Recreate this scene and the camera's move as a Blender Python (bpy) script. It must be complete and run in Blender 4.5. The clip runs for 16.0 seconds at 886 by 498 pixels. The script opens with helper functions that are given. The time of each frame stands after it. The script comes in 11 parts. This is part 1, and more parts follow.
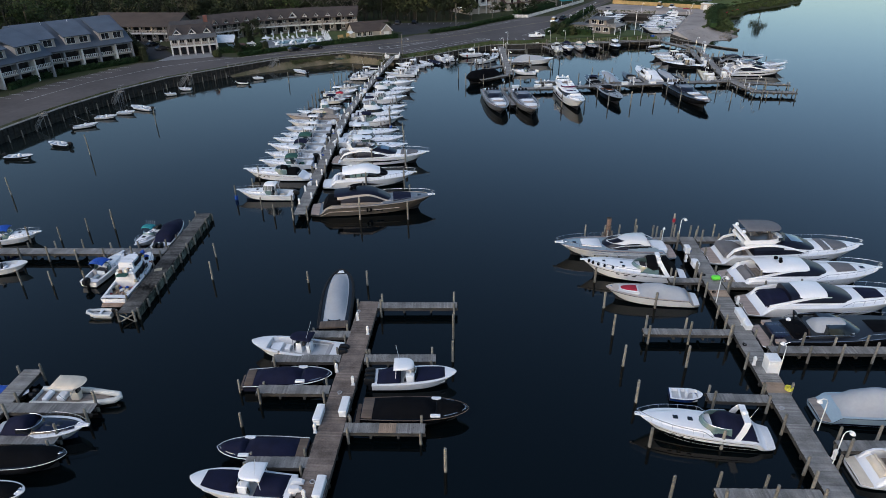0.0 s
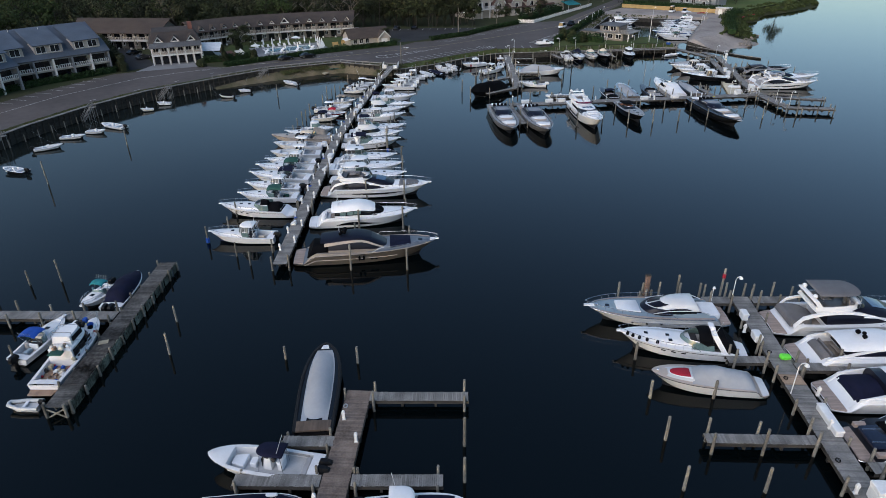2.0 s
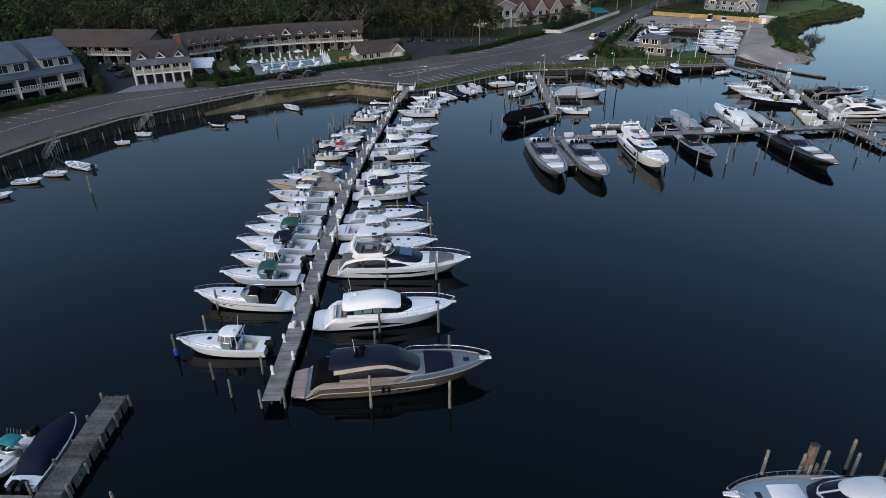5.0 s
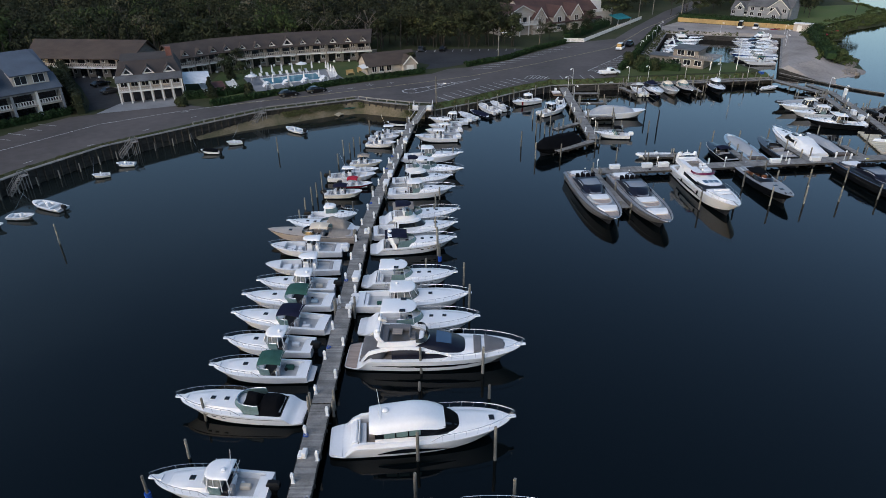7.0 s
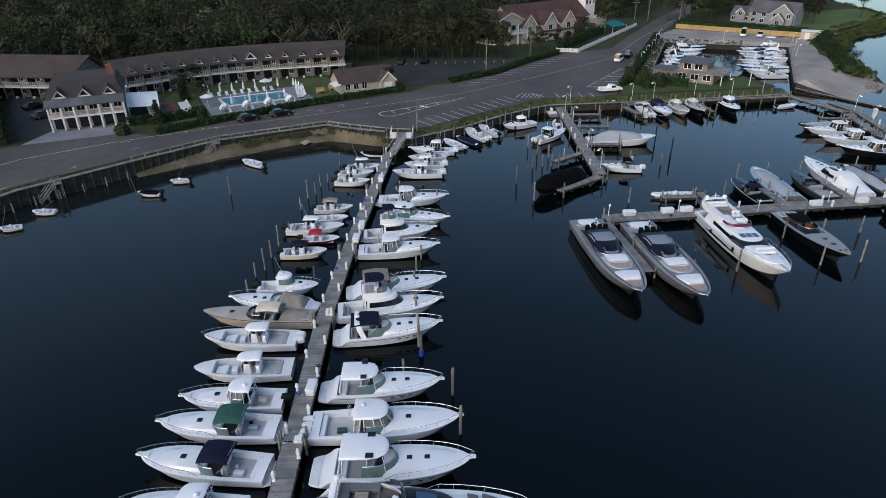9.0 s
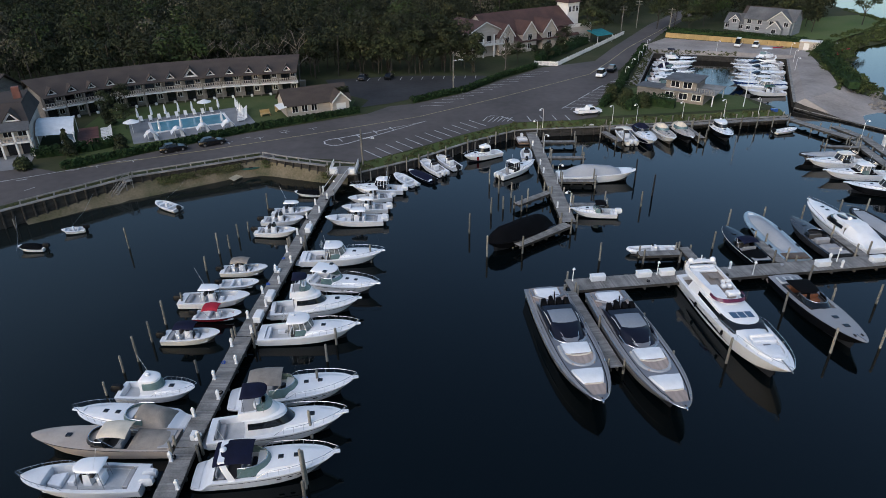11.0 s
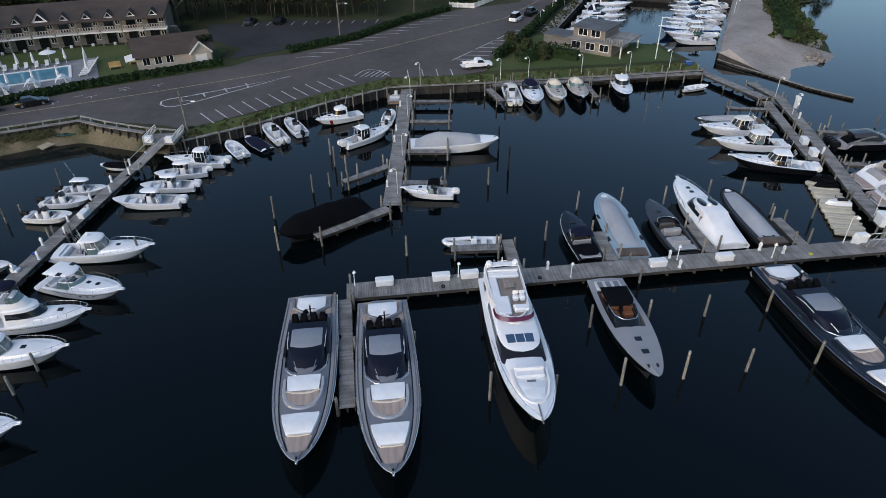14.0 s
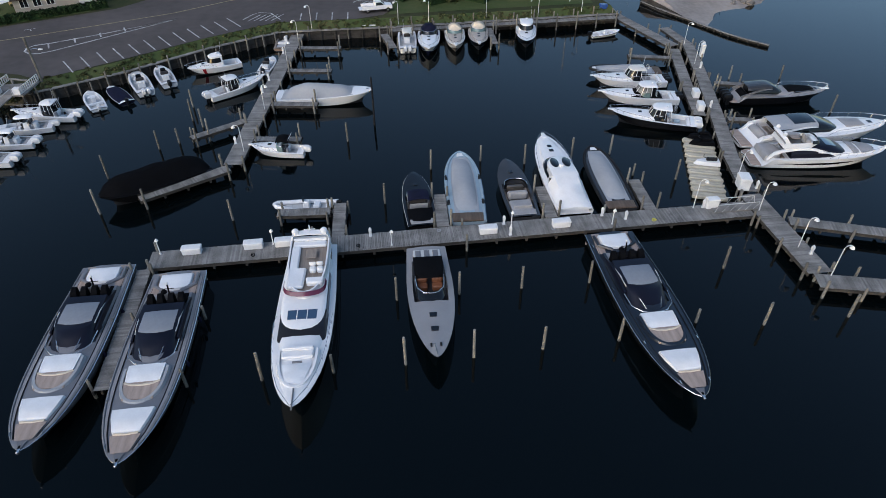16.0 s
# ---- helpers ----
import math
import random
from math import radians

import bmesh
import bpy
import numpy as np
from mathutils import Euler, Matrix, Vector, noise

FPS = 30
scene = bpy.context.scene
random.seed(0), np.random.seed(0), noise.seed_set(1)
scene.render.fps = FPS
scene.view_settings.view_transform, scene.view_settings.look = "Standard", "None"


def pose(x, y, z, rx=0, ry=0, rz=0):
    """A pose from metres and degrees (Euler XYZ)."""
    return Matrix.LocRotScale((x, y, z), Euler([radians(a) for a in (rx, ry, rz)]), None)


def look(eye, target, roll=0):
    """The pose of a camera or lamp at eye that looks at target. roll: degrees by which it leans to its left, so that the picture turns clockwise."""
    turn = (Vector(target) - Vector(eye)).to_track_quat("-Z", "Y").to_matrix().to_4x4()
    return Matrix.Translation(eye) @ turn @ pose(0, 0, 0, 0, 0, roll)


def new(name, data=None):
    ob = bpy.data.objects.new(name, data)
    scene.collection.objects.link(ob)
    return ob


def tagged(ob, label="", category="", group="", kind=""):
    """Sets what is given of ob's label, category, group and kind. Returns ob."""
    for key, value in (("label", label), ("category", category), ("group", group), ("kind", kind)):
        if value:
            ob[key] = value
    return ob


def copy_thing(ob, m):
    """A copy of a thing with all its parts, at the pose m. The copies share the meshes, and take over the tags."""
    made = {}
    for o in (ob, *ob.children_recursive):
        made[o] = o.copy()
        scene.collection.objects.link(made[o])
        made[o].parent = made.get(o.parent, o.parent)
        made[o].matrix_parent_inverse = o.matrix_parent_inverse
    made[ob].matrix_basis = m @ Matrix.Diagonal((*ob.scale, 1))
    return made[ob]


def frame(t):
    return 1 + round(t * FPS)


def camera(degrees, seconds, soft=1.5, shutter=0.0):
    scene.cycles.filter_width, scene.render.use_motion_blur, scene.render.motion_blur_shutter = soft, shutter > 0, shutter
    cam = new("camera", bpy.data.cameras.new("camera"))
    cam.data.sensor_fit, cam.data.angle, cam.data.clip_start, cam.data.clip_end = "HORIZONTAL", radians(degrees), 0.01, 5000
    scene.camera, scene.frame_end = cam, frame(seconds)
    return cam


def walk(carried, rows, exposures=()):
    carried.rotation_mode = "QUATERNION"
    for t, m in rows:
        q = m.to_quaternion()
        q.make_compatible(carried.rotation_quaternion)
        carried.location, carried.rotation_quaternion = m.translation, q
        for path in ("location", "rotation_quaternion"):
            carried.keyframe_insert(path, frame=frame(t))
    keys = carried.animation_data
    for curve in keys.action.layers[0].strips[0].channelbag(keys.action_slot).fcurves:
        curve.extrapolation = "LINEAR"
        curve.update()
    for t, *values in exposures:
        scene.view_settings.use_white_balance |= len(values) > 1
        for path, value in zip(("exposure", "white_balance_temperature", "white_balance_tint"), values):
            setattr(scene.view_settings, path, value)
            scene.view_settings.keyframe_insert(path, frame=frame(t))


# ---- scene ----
cam = camera(70.6, 16.0, soft=0.9)
METRES, EYE, TILT, LEAN, TURN = 141.7, 38.4, 0.0, 0.0, 1.9
ROWS = [
    (0.0, 0.0, 0.0, 0.0, -0.36, -27.89, 0.68),
    (0.5, -0.0007, 0.024, -0.0005, -0.37, -27.88, 0.65),
    (1.0, -0.0017, 0.051, -0.001, -0.39, -27.87, 0.64),
    (1.5, -0.0029, 0.0771, -0.0014, -0.41, -27.86, 0.64),
    (2.0, -0.0046, 0.1061, -0.002, -0.41, -27.86, 0.64),
    (2.5, -0.0071, 0.1335, -0.0025, -0.37, -27.86, 0.64),
    (3.0, -0.0105, 0.1639, -0.0029, -0.33, -27.85, 0.64),
    (3.5, -0.0145, 0.1922, -0.0027, -0.27, -27.86, 0.64),
    (4.0, -0.0207, 0.223, -0.003, -0.15, -27.84, 0.64),
    (6.5, -0.0629, 0.3694, -0.0028, -0.07, -27.83, 0.59),
    (7.0, -0.0696, 0.4039, -0.0033, -0.17, -27.82, 0.57),
    (7.5, -0.0735, 0.4366, -0.0037, -0.55, -27.83, 0.54),
    (8.0, -0.0745, 0.4726, -0.0042, -0.96, -27.82, 0.52),
    (8.5, -0.0722, 0.506, -0.0043, -1.37, -27.84, 0.51),
    (11.0, -0.0076, 0.66, -0.0025, -1.92, -27.82, 0.54),
    (11.5, 0.0147, 0.6797, -0.0025, -1.95, -27.82, 0.52),
    (12.0, 0.0419, 0.6979, -0.0026, -1.96, -27.82, 0.52),
    (12.5, 0.0689, 0.7124, -0.003, -1.94, -27.81, 0.52),
    (13.0, 0.1002, 0.7258, -0.0041, -1.87, -28.06, 0.54),
    (13.5, 0.1295, 0.7362, -0.0054, -1.85, -30.08, 0.53),
    (14.0, 0.1612, 0.7462, -0.0065, -1.85, -33.36, 0.47),
    (14.5, 0.1911, 0.7539, -0.0074, -1.83, -36.46, 0.43),
    (15.0, 0.2233, 0.7615, -0.0077, -1.84, -38.61, 0.41),
    (15.5, 0.2525, 0.7671, -0.0082, -1.85, -38.62, 0.35),
    (16.0, 0.2841, 0.7722, -0.0087, -1.89, -38.59, 0.34),
]
walk(cam, [(t, pose(0, 0, EYE, TILT, LEAN, TURN) @ pose(METRES * x, METRES * y, METRES * z, 90 + pitch, roll, yaw)) for t, x, y, z, yaw, pitch, roll in ROWS],
     exposures=[(0.0, 1.25, 6150, 13), (16.0, 1.25, 6150, 13)])

from mathutils import geometry

# world and sun: a dim, hazy evening sky
world = bpy.data.worlds.new("evening_sky")
scene.world = world
world.use_nodes = True
_n = world.node_tree.nodes
_sky = _n.new("ShaderNodeTexSky")
_sky.sky_type, _sky.sun_disc = "NISHITA", False
_sky.sun_elevation, _sky.sun_rotation = radians(10), radians(215)
_sky.air_density, _sky.dust_density, _sky.ozone_density = 1.0, 1.5, 2.0
world.node_tree.links.new(_sky.outputs[0], _n["Background"].inputs[0])
_n["Background"].inputs[1].default_value = 0.10
sun = new("sun", bpy.data.lights.new("sun", "SUN"))
sun.data.energy, sun.data.angle, sun.data.color = 0.8, radians(50), (1.0, 0.95, 0.91)
sun.matrix_world = look((-35, -50, 60), (0, 0, 0))


# ---- materials ----
def mat(name, color, rough=0.5, metal=0.0, vary=0.15, scale=1.0, bump=0.0, stretch=(1, 1, 1), second=None, rand=0.0, spec=0.5):
    """A node material: two scales of noise mix the colour towards a second one; bump gives fine relief."""
    m = bpy.data.materials.new(name)
    m.use_nodes = True
    nt = m.node_tree
    b = nt.nodes["Principled BSDF"]
    b.inputs["Roughness"].default_value, b.inputs["Metallic"].default_value = rough, metal
    b.inputs["Specular IOR Level"].default_value = spec
    co = nt.nodes.new("ShaderNodeTexCoord")
    mp = nt.nodes.new("ShaderNodeMapping")
    mp.inputs["Scale"].default_value = [scale * s for s in stretch]
    nt.links.new(co.outputs["Object"], mp.inputs[0])
    big, fine = nt.nodes.new("ShaderNodeTexNoise"), nt.nodes.new("ShaderNodeTexNoise")
    big.inputs["Scale"].default_value, big.inputs["Detail"].default_value = 0.6, 3
    fine.inputs["Scale"].default_value, fine.inputs["Detail"].default_value = 7.0, 4
    for t in (big, fine):
        nt.links.new(mp.outputs[0], t.inputs["Vector"])
    add = nt.nodes.new("ShaderNodeMath")
    add.operation = "MULTIPLY_ADD"
    nt.links.new(fine.outputs["Fac"], add.inputs[0])
    add.inputs[1].default_value = 0.5
    nt.links.new(big.outputs["Fac"], add.inputs[2])
    ramp = nt.nodes.new("ShaderNodeMapRange")
    ramp.inputs["From Min"].default_value, ramp.inputs["From Max"].default_value = 0.5, 1.0
    nt.links.new(add.outputs[0], ramp.inputs["Value"])
    mix = nt.nodes.new("ShaderNodeMix")
    mix.data_type = "RGBA"
    two = second or [c * (1 - vary * 1.6) for c in color]
    one = color if second else [min(1, c * (1 + vary * 0.5)) for c in color]
    mix.inputs["A"].default_value, mix.inputs["B"].default_value = (*one, 1), (*two, 1)
    nt.links.new(ramp.outputs[0], mix.inputs["Factor"])
    out = mix.outputs["Result"]
    if rand:
        src = nt.nodes.new("ShaderNodeNewGeometry").outputs["Random Per Island"]
        if rand < 0:
            src = nt.nodes.new("ShaderNodeObjectInfo").outputs["Random"]
        hs, mr = nt.nodes.new("ShaderNodeHueSaturation"), nt.nodes.new("ShaderNodeMapRange")
        mr.inputs["To Min"].default_value, mr.inputs["To Max"].default_value = 1 - abs(rand), 1 + abs(rand)
        nt.links.new(src, mr.inputs["Value"])
        nt.links.new(mr.outputs[0], hs.inputs["Value"])
        nt.links.new(out, hs.inputs["Color"])
        out = hs.outputs[0]
    nt.links.new(out, b.inputs["Base Color"])
    if bump:
        bp = nt.nodes.new("ShaderNodeBump")
        bp.inputs["Strength"].default_value, bp.inputs["Distance"].default_value = bump, 0.05
        nt.links.new(fine.outputs["Fac"], bp.inputs["Height"])
        nt.links.new(bp.outputs[0], b.inputs["Normal"])
    return m


WHITE = mat("white_gelcoat", (0.74, 0.75, 0.77), 0.25, vary=0.05, scale=0.7)
CREAM = mat("cream_gelcoat", (0.66, 0.64, 0.58), 0.3, vary=0.06, scale=0.7)
DECK = mat("nonskid_deck", (0.66, 0.67, 0.69), 0.55, vary=0.08, scale=1.2, bump=0.1)
SOLE = mat("cockpit_sole", (0.50, 0.51, 0.52), 0.6, vary=0.15, scale=1.5)
BOTTOM = mat("antifouling", (0.015, 0.017, 0.022), 0.6)
BOTTOMB = mat("antifouling_blue", (0.02, 0.035, 0.09), 0.6)
GLASS = mat("tinted_glass", (0.008, 0.010, 0.013), 0.05, vary=0.0)
NAVYG = mat("blue_black_screen", (0.006, 0.007, 0.016), 0.35, vary=0.2, scale=1.0, spec=0.3)
GREYB = mat("pale_grey_gelcoat", (0.34, 0.355, 0.38), 0.35, vary=0.1)
LAVD = mat("silver_lavender_deck", (0.195, 0.20, 0.22), 0.35, metal=0.2, vary=0.08)
GREYB2 = mat("satin_grey_deck", (0.25, 0.25, 0.262), 0.5, vary=0.06)
TANSEAT = mat("tan_leather", (0.22, 0.085, 0.04), 0.6, vary=0.15)
# Roof glass: the blue of the reflected sky is put into its base colour
SKYGLASS = mat("sky_reflection_glass", (0.035, 0.07, 0.13), 0.06, vary=0.0, spec=1.0)
GLASSG = mat("green_glass", (0.13, 0.20, 0.20), 0.06, vary=0.25, scale=0.8)
SLATEC = mat("slate_canvas", (0.22, 0.245, 0.285), 0.7, vary=0.1, scale=0.5, bump=0.15, spec=0.3)
NAVY = mat("navy_canvas", (0.005, 0.007, 0.026), 0.85, vary=0.25, scale=2, bump=0.3, spec=0.2)
BLACKC = mat("black_canvas", (0.004, 0.0045, 0.006), 0.9, vary=0.25, scale=2, bump=0.3, spec=0.06)
GREYC = mat("grey_canvas", (0.33, 0.35, 0.38), 0.85, vary=0.08, scale=0.5, bump=0.15, spec=0.2)
TAUPE = mat("taupe_canvas", (0.27, 0.24, 0.21), 0.85, vary=0.2, scale=2, bump=0.3, spec=0.2)
CREAMC = mat("cream_canvas", (0.62, 0.55, 0.45), 0.85, vary=0.12, scale=2, bump=0.3, spec=0.2)
GREENC = mat("green_canvas", (0.03, 0.09, 0.075), 0.85, vary=0.2, scale=2, bump=0.3, spec=0.2)
BLUEC = mat("blue_canvas", (0.02, 0.08, 0.38), 0.85, vary=0.2, scale=2, bump=0.3, spec=0.2)
TEALC = mat("teal_canvas", (0.03, 0.22, 0.25), 0.85, vary=0.2, scale=2, bump=0.3, spec=0.2)
REDC = mat("red_canvas", (0.36, 0.02, 0.04), 0.8, vary=0.2, scale=2, bump=0.2, spec=0.2)
TEAK = mat("teak", (0.30, 0.20, 0.14), 0.6, vary=0.25, scale=2, stretch=(0.3, 3, 1), bump=0.1)
TEAKG = mat("weathered_teak", (0.27, 0.23, 0.20), 0.7, vary=0.25, scale=2, stretch=(0.3, 3, 1), bump=0.1)
CUSH = mat("white_cushion", (0.70, 0.72, 0.75), 0.7, vary=0.08, scale=1.5, bump=0.1)
CUSHG = mat("grey_cushion", (0.30, 0.30, 0.31), 0.75, vary=0.12, scale=1.5)
GREYH = mat("grey_metallic_hull", (0.20, 0.20, 0.21), 0.3, metal=0.3, vary=0.1)
INKH = mat("ink_blue_hull", (0.016, 0.023, 0.036), 0.28, metal=0.15, vary=0.1)
DARKH = mat("dark_grey_hull", (0.045, 0.047, 0.052), 0.25, metal=0.2, vary=0.1)
BLACKH = mat("black_hull", (0.006, 0.0065, 0.008), 0.12, vary=0.1)
BLACKG = mat("black_gelcoat", (0.008, 0.008, 0.012), 0.45, vary=0.15)
# Dark carpet and fittings; also the block that paints shade round the helm
DARKM = mat("dark_carpet_and_shade", (0.03, 0.03, 0.035), 0.9, vary=0.25)
SILVH = mat("silver_gelcoat", (0.58, 0.60, 0.62), 0.25, vary=0.06)
BROWNH = mat("bronze_hull", (0.125, 0.112, 0.098), 0.3, metal=0.3, vary=0.1)
NAVYH = mat("navy_hull", (0.008, 0.010, 0.026), 0.15, vary=0.1)
BLUEH = mat("pale_blue_hull", (0.27, 0.36, 0.43), 0.3, vary=0.08)
ROYAL = mat("royal_blue_hull", (0.015, 0.05, 0.20), 0.2, vary=0.08)
REDH = mat("red_hull", (0.28, 0.02, 0.03), 0.25, vary=0.1)
BLUED = mat("blue_grey_deck", (0.22, 0.285, 0.335), 0.4, vary=0.08)
PLUM = mat("plum_acrylic", (0.10, 0.02, 0.05), 0.15, vary=0.1)
ROOFN = mat("navy_gelcoat_roof", (0.006, 0.008, 0.020), 0.5, vary=0.2, scale=0.8, spec=0.25)
STEELD = mat("steel_grey_deck", (0.115, 0.135, 0.165), 0.38, vary=0.12)
TANM = mat("dull_tan_gelcoat", (0.24, 0.21, 0.185), 0.4, vary=0.15)
TANH = mat("tan_hull", (0.42, 0.36, 0.31), 0.4, vary=0.12)
RUBBER = mat("black_rubber", (0.014, 0.015, 0.017), 0.7, vary=0.2, spec=0.2)
HYP = mat("grey_tube_fabric", (0.52, 0.53, 0.53), 0.6, vary=0.08)
STEEL = mat("stainless_rail", (0.60, 0.61, 0.63), 0.25, metal=0.9, vary=0.05)
ENGB = mat("black_cowl", (0.008, 0.009, 0.011), 0.45, vary=0.1, spec=0.12)
ENGW = mat("white_cowl", (0.66, 0.67, 0.69), 0.3, vary=0.05)
PLANK = mat("weathered_boards", (0.235, 0.23, 0.222), 0.85, vary=0.3, scale=1.2, stretch=(1, 1, 1), bump=0.3, rand=0.22, spec=0.2)
WHARFP = mat("mossy_old_planks", (0.105, 0.102, 0.098), 0.95, vary=0.6, scale=0.5, bump=0.6, rand=0.28, spec=0.15)
MOSSB = mat("algae_green_boards", (0.17, 0.185, 0.15), 0.95, vary=0.6, scale=0.9, bump=0.6, rand=0.3, spec=0.15)
PLY = mat("pale_plywood", (0.42, 0.37, 0.27), 0.8, vary=0.2, scale=1.5, spec=0.2)
PLANKW = mat("warm_brown_boards", (0.185, 0.150, 0.130), 0.85, vary=0.35, scale=1.0, bump=0.3, rand=0.2, spec=0.2)
PLANKB = mat("new_boards", (0.34, 0.25, 0.18), 0.85, vary=0.2, scale=1.2, bump=0.3, rand=0.15, spec=0.2)
BEAM = mat("dark_dock_beam", (0.055, 0.051, 0.046), 0.9, vary=0.4, scale=1.0, stretch=(1, 1, 3), bump=0.4, spec=0.2)
PILE = mat("weathered_pile", (0.225, 0.213, 0.185), 0.9, vary=0.5, scale=1.5, stretch=(1, 1, 0.5), bump=0.5, rand=-0.3, spec=0.2)
BRTEAK = mat("dark_teak", (0.12, 0.085, 0.062), 0.7, vary=0.3, scale=2, stretch=(0.3, 3, 1), bump=0.1)
ISING = mat("clear_vinyl", (0.20, 0.215, 0.215), 0.15, vary=0.55, scale=3.0)
CUSHD = mat("charcoal_cushion", (0.13, 0.128, 0.135), 0.8, vary=0.15, scale=1.5)
TEAKP = mat("pinkish_teak", (0.37, 0.295, 0.255), 0.7, vary=0.2, scale=2, stretch=(0.3, 3, 1), bump=0.1)
RUSTP = mat("rusty_pile", (0.20, 0.135, 0.11), 0.9, vary=0.5, scale=1.5, bump=0.5, spec=0.2)
PILED = mat("tarred_pile", (0.02, 0.02, 0.022), 0.9, vary=0.4, scale=1.5, bump=0.5, spec=0.2)
FIBRE = mat("white_fibreglass", (0.72, 0.73, 0.74), 0.4, vary=0.1, scale=2)
ASPHALT = mat("asphalt", (0.104, 0.092, 0.089), 0.9, vary=0.25, scale=0.10, bump=0.3, second=(0.060, 0.054, 0.053), spec=0.25)
ASPHALTN = mat("new_asphalt", (0.035, 0.036, 0.039), 0.9, vary=0.25, scale=0.15, bump=0.3, spec=0.25)
SHOREM = mat("weedy_sand", (0.17, 0.14, 0.10), 0.95, scale=0.45, bump=0.8, second=(0.05, 0.054, 0.027), spec=0.15)
GRAVEL = mat("pale_gravel", (0.31, 0.28, 0.26), 0.95, vary=0.22, scale=0.2, bump=0.5, spec=0.15)
GRASS = mat("lawn", (0.048, 0.074, 0.026), 0.95, scale=0.3, bump=0.8, second=(0.078, 0.092, 0.040), spec=0.1)
GRASSB = mat("fresh_grass", (0.072, 0.115, 0.036), 0.95, scale=0.2, bump=0.8, second=(0.10, 0.12, 0.05), spec=0.1)
SCRUB = mat("rough_ground", (0.030, 0.042, 0.018), 0.95, scale=0.15, bump=1.0, second=(0.055, 0.055, 0.030), spec=0.1)
LINE = mat("road_paint", (0.52, 0.52, 0.52), 0.8, vary=0.45, scale=2.0)
LINEY = mat("yellow_road_paint", (0.36, 0.30, 0.16), 0.8, vary=0.4, scale=2.0)
SHINGLE = mat("brown_roof_shingles", (0.070, 0.057, 0.050), 0.9, scale=0.5, stretch=(1, 1, 4), bump=0.6, second=(0.046, 0.038, 0.035), spec=0.2)
BLUEROOF = mat("blue_grey_roof", (0.078, 0.096, 0.125), 0.55, scale=0.5, vary=0.2, bump=0.2)
REDROOF = mat("red_brown_roof", (0.070, 0.034, 0.028), 0.85, scale=0.5, vary=0.3, bump=0.4)
GREYROOF = mat("grey_roof", (0.10, 0.105, 0.115), 0.85, scale=0.5, vary=0.3, bump=0.4)
SIDING = mat("cream_siding", (0.42, 0.375, 0.33), 0.8, vary=0.12, scale=0.6, stretch=(1, 1, 6), bump=0.2)
SIDINGG = mat("grey_siding", (0.24, 0.25, 0.27), 0.8, vary=0.15, scale=0.6, stretch=(1, 1, 6), bump=0.2)
SIDINGB = mat("shingle_wall", (0.23, 0.20, 0.17), 0.85, vary=0.25, scale=0.8, stretch=(1, 1, 5), bump=0.3)
TRIM = mat("white_trim_paint", (0.70, 0.69, 0.67), 0.6, vary=0.08, scale=1)
PANE = mat("window_pane", (0.012, 0.014, 0.018), 0.08, vary=0.1)
BRICKP = mat("red_brick_paving", (0.17, 0.07, 0.055), 0.85, vary=0.3, scale=1.5, bump=0.4)
POOLW = mat("pool_water", (0.10, 0.26, 0.34), 0.08, vary=0.15, scale=0.5)
PAVE = mat("pool_paving", (0.20, 0.205, 0.215), 0.8, vary=0.15, scale=0.6)
HEDGE = mat("hedge_leaves", (0.022, 0.045, 0.016), 0.9, vary=0.4, scale=1.5, bump=1.0, rand=0.35, spec=0.15)
YELLOWT = mat("yellow_timber", (0.42, 0.29, 0.12), 0.8, vary=0.2, scale=1)
ROCK = mat("shore_rock", (0.20, 0.18, 0.16), 0.9, vary=0.35, scale=1.5, bump=0.8, rand=0.3)
LAMPW = mat("lamp_shade_white", (0.75, 0.75, 0.74), 0.4, vary=0.05)
GREENP = mat("lime_plastic", (0.15, 0.75, 0.05), 0.5, vary=0.1)
YELLOWP = mat("yellow_plastic", (0.60, 0.55, 0.05), 0.5, vary=0.1)
FLOATB = mat("beige_float_blocks", (0.45, 0.42, 0.34), 0.7, vary=0.15, scale=1.5)


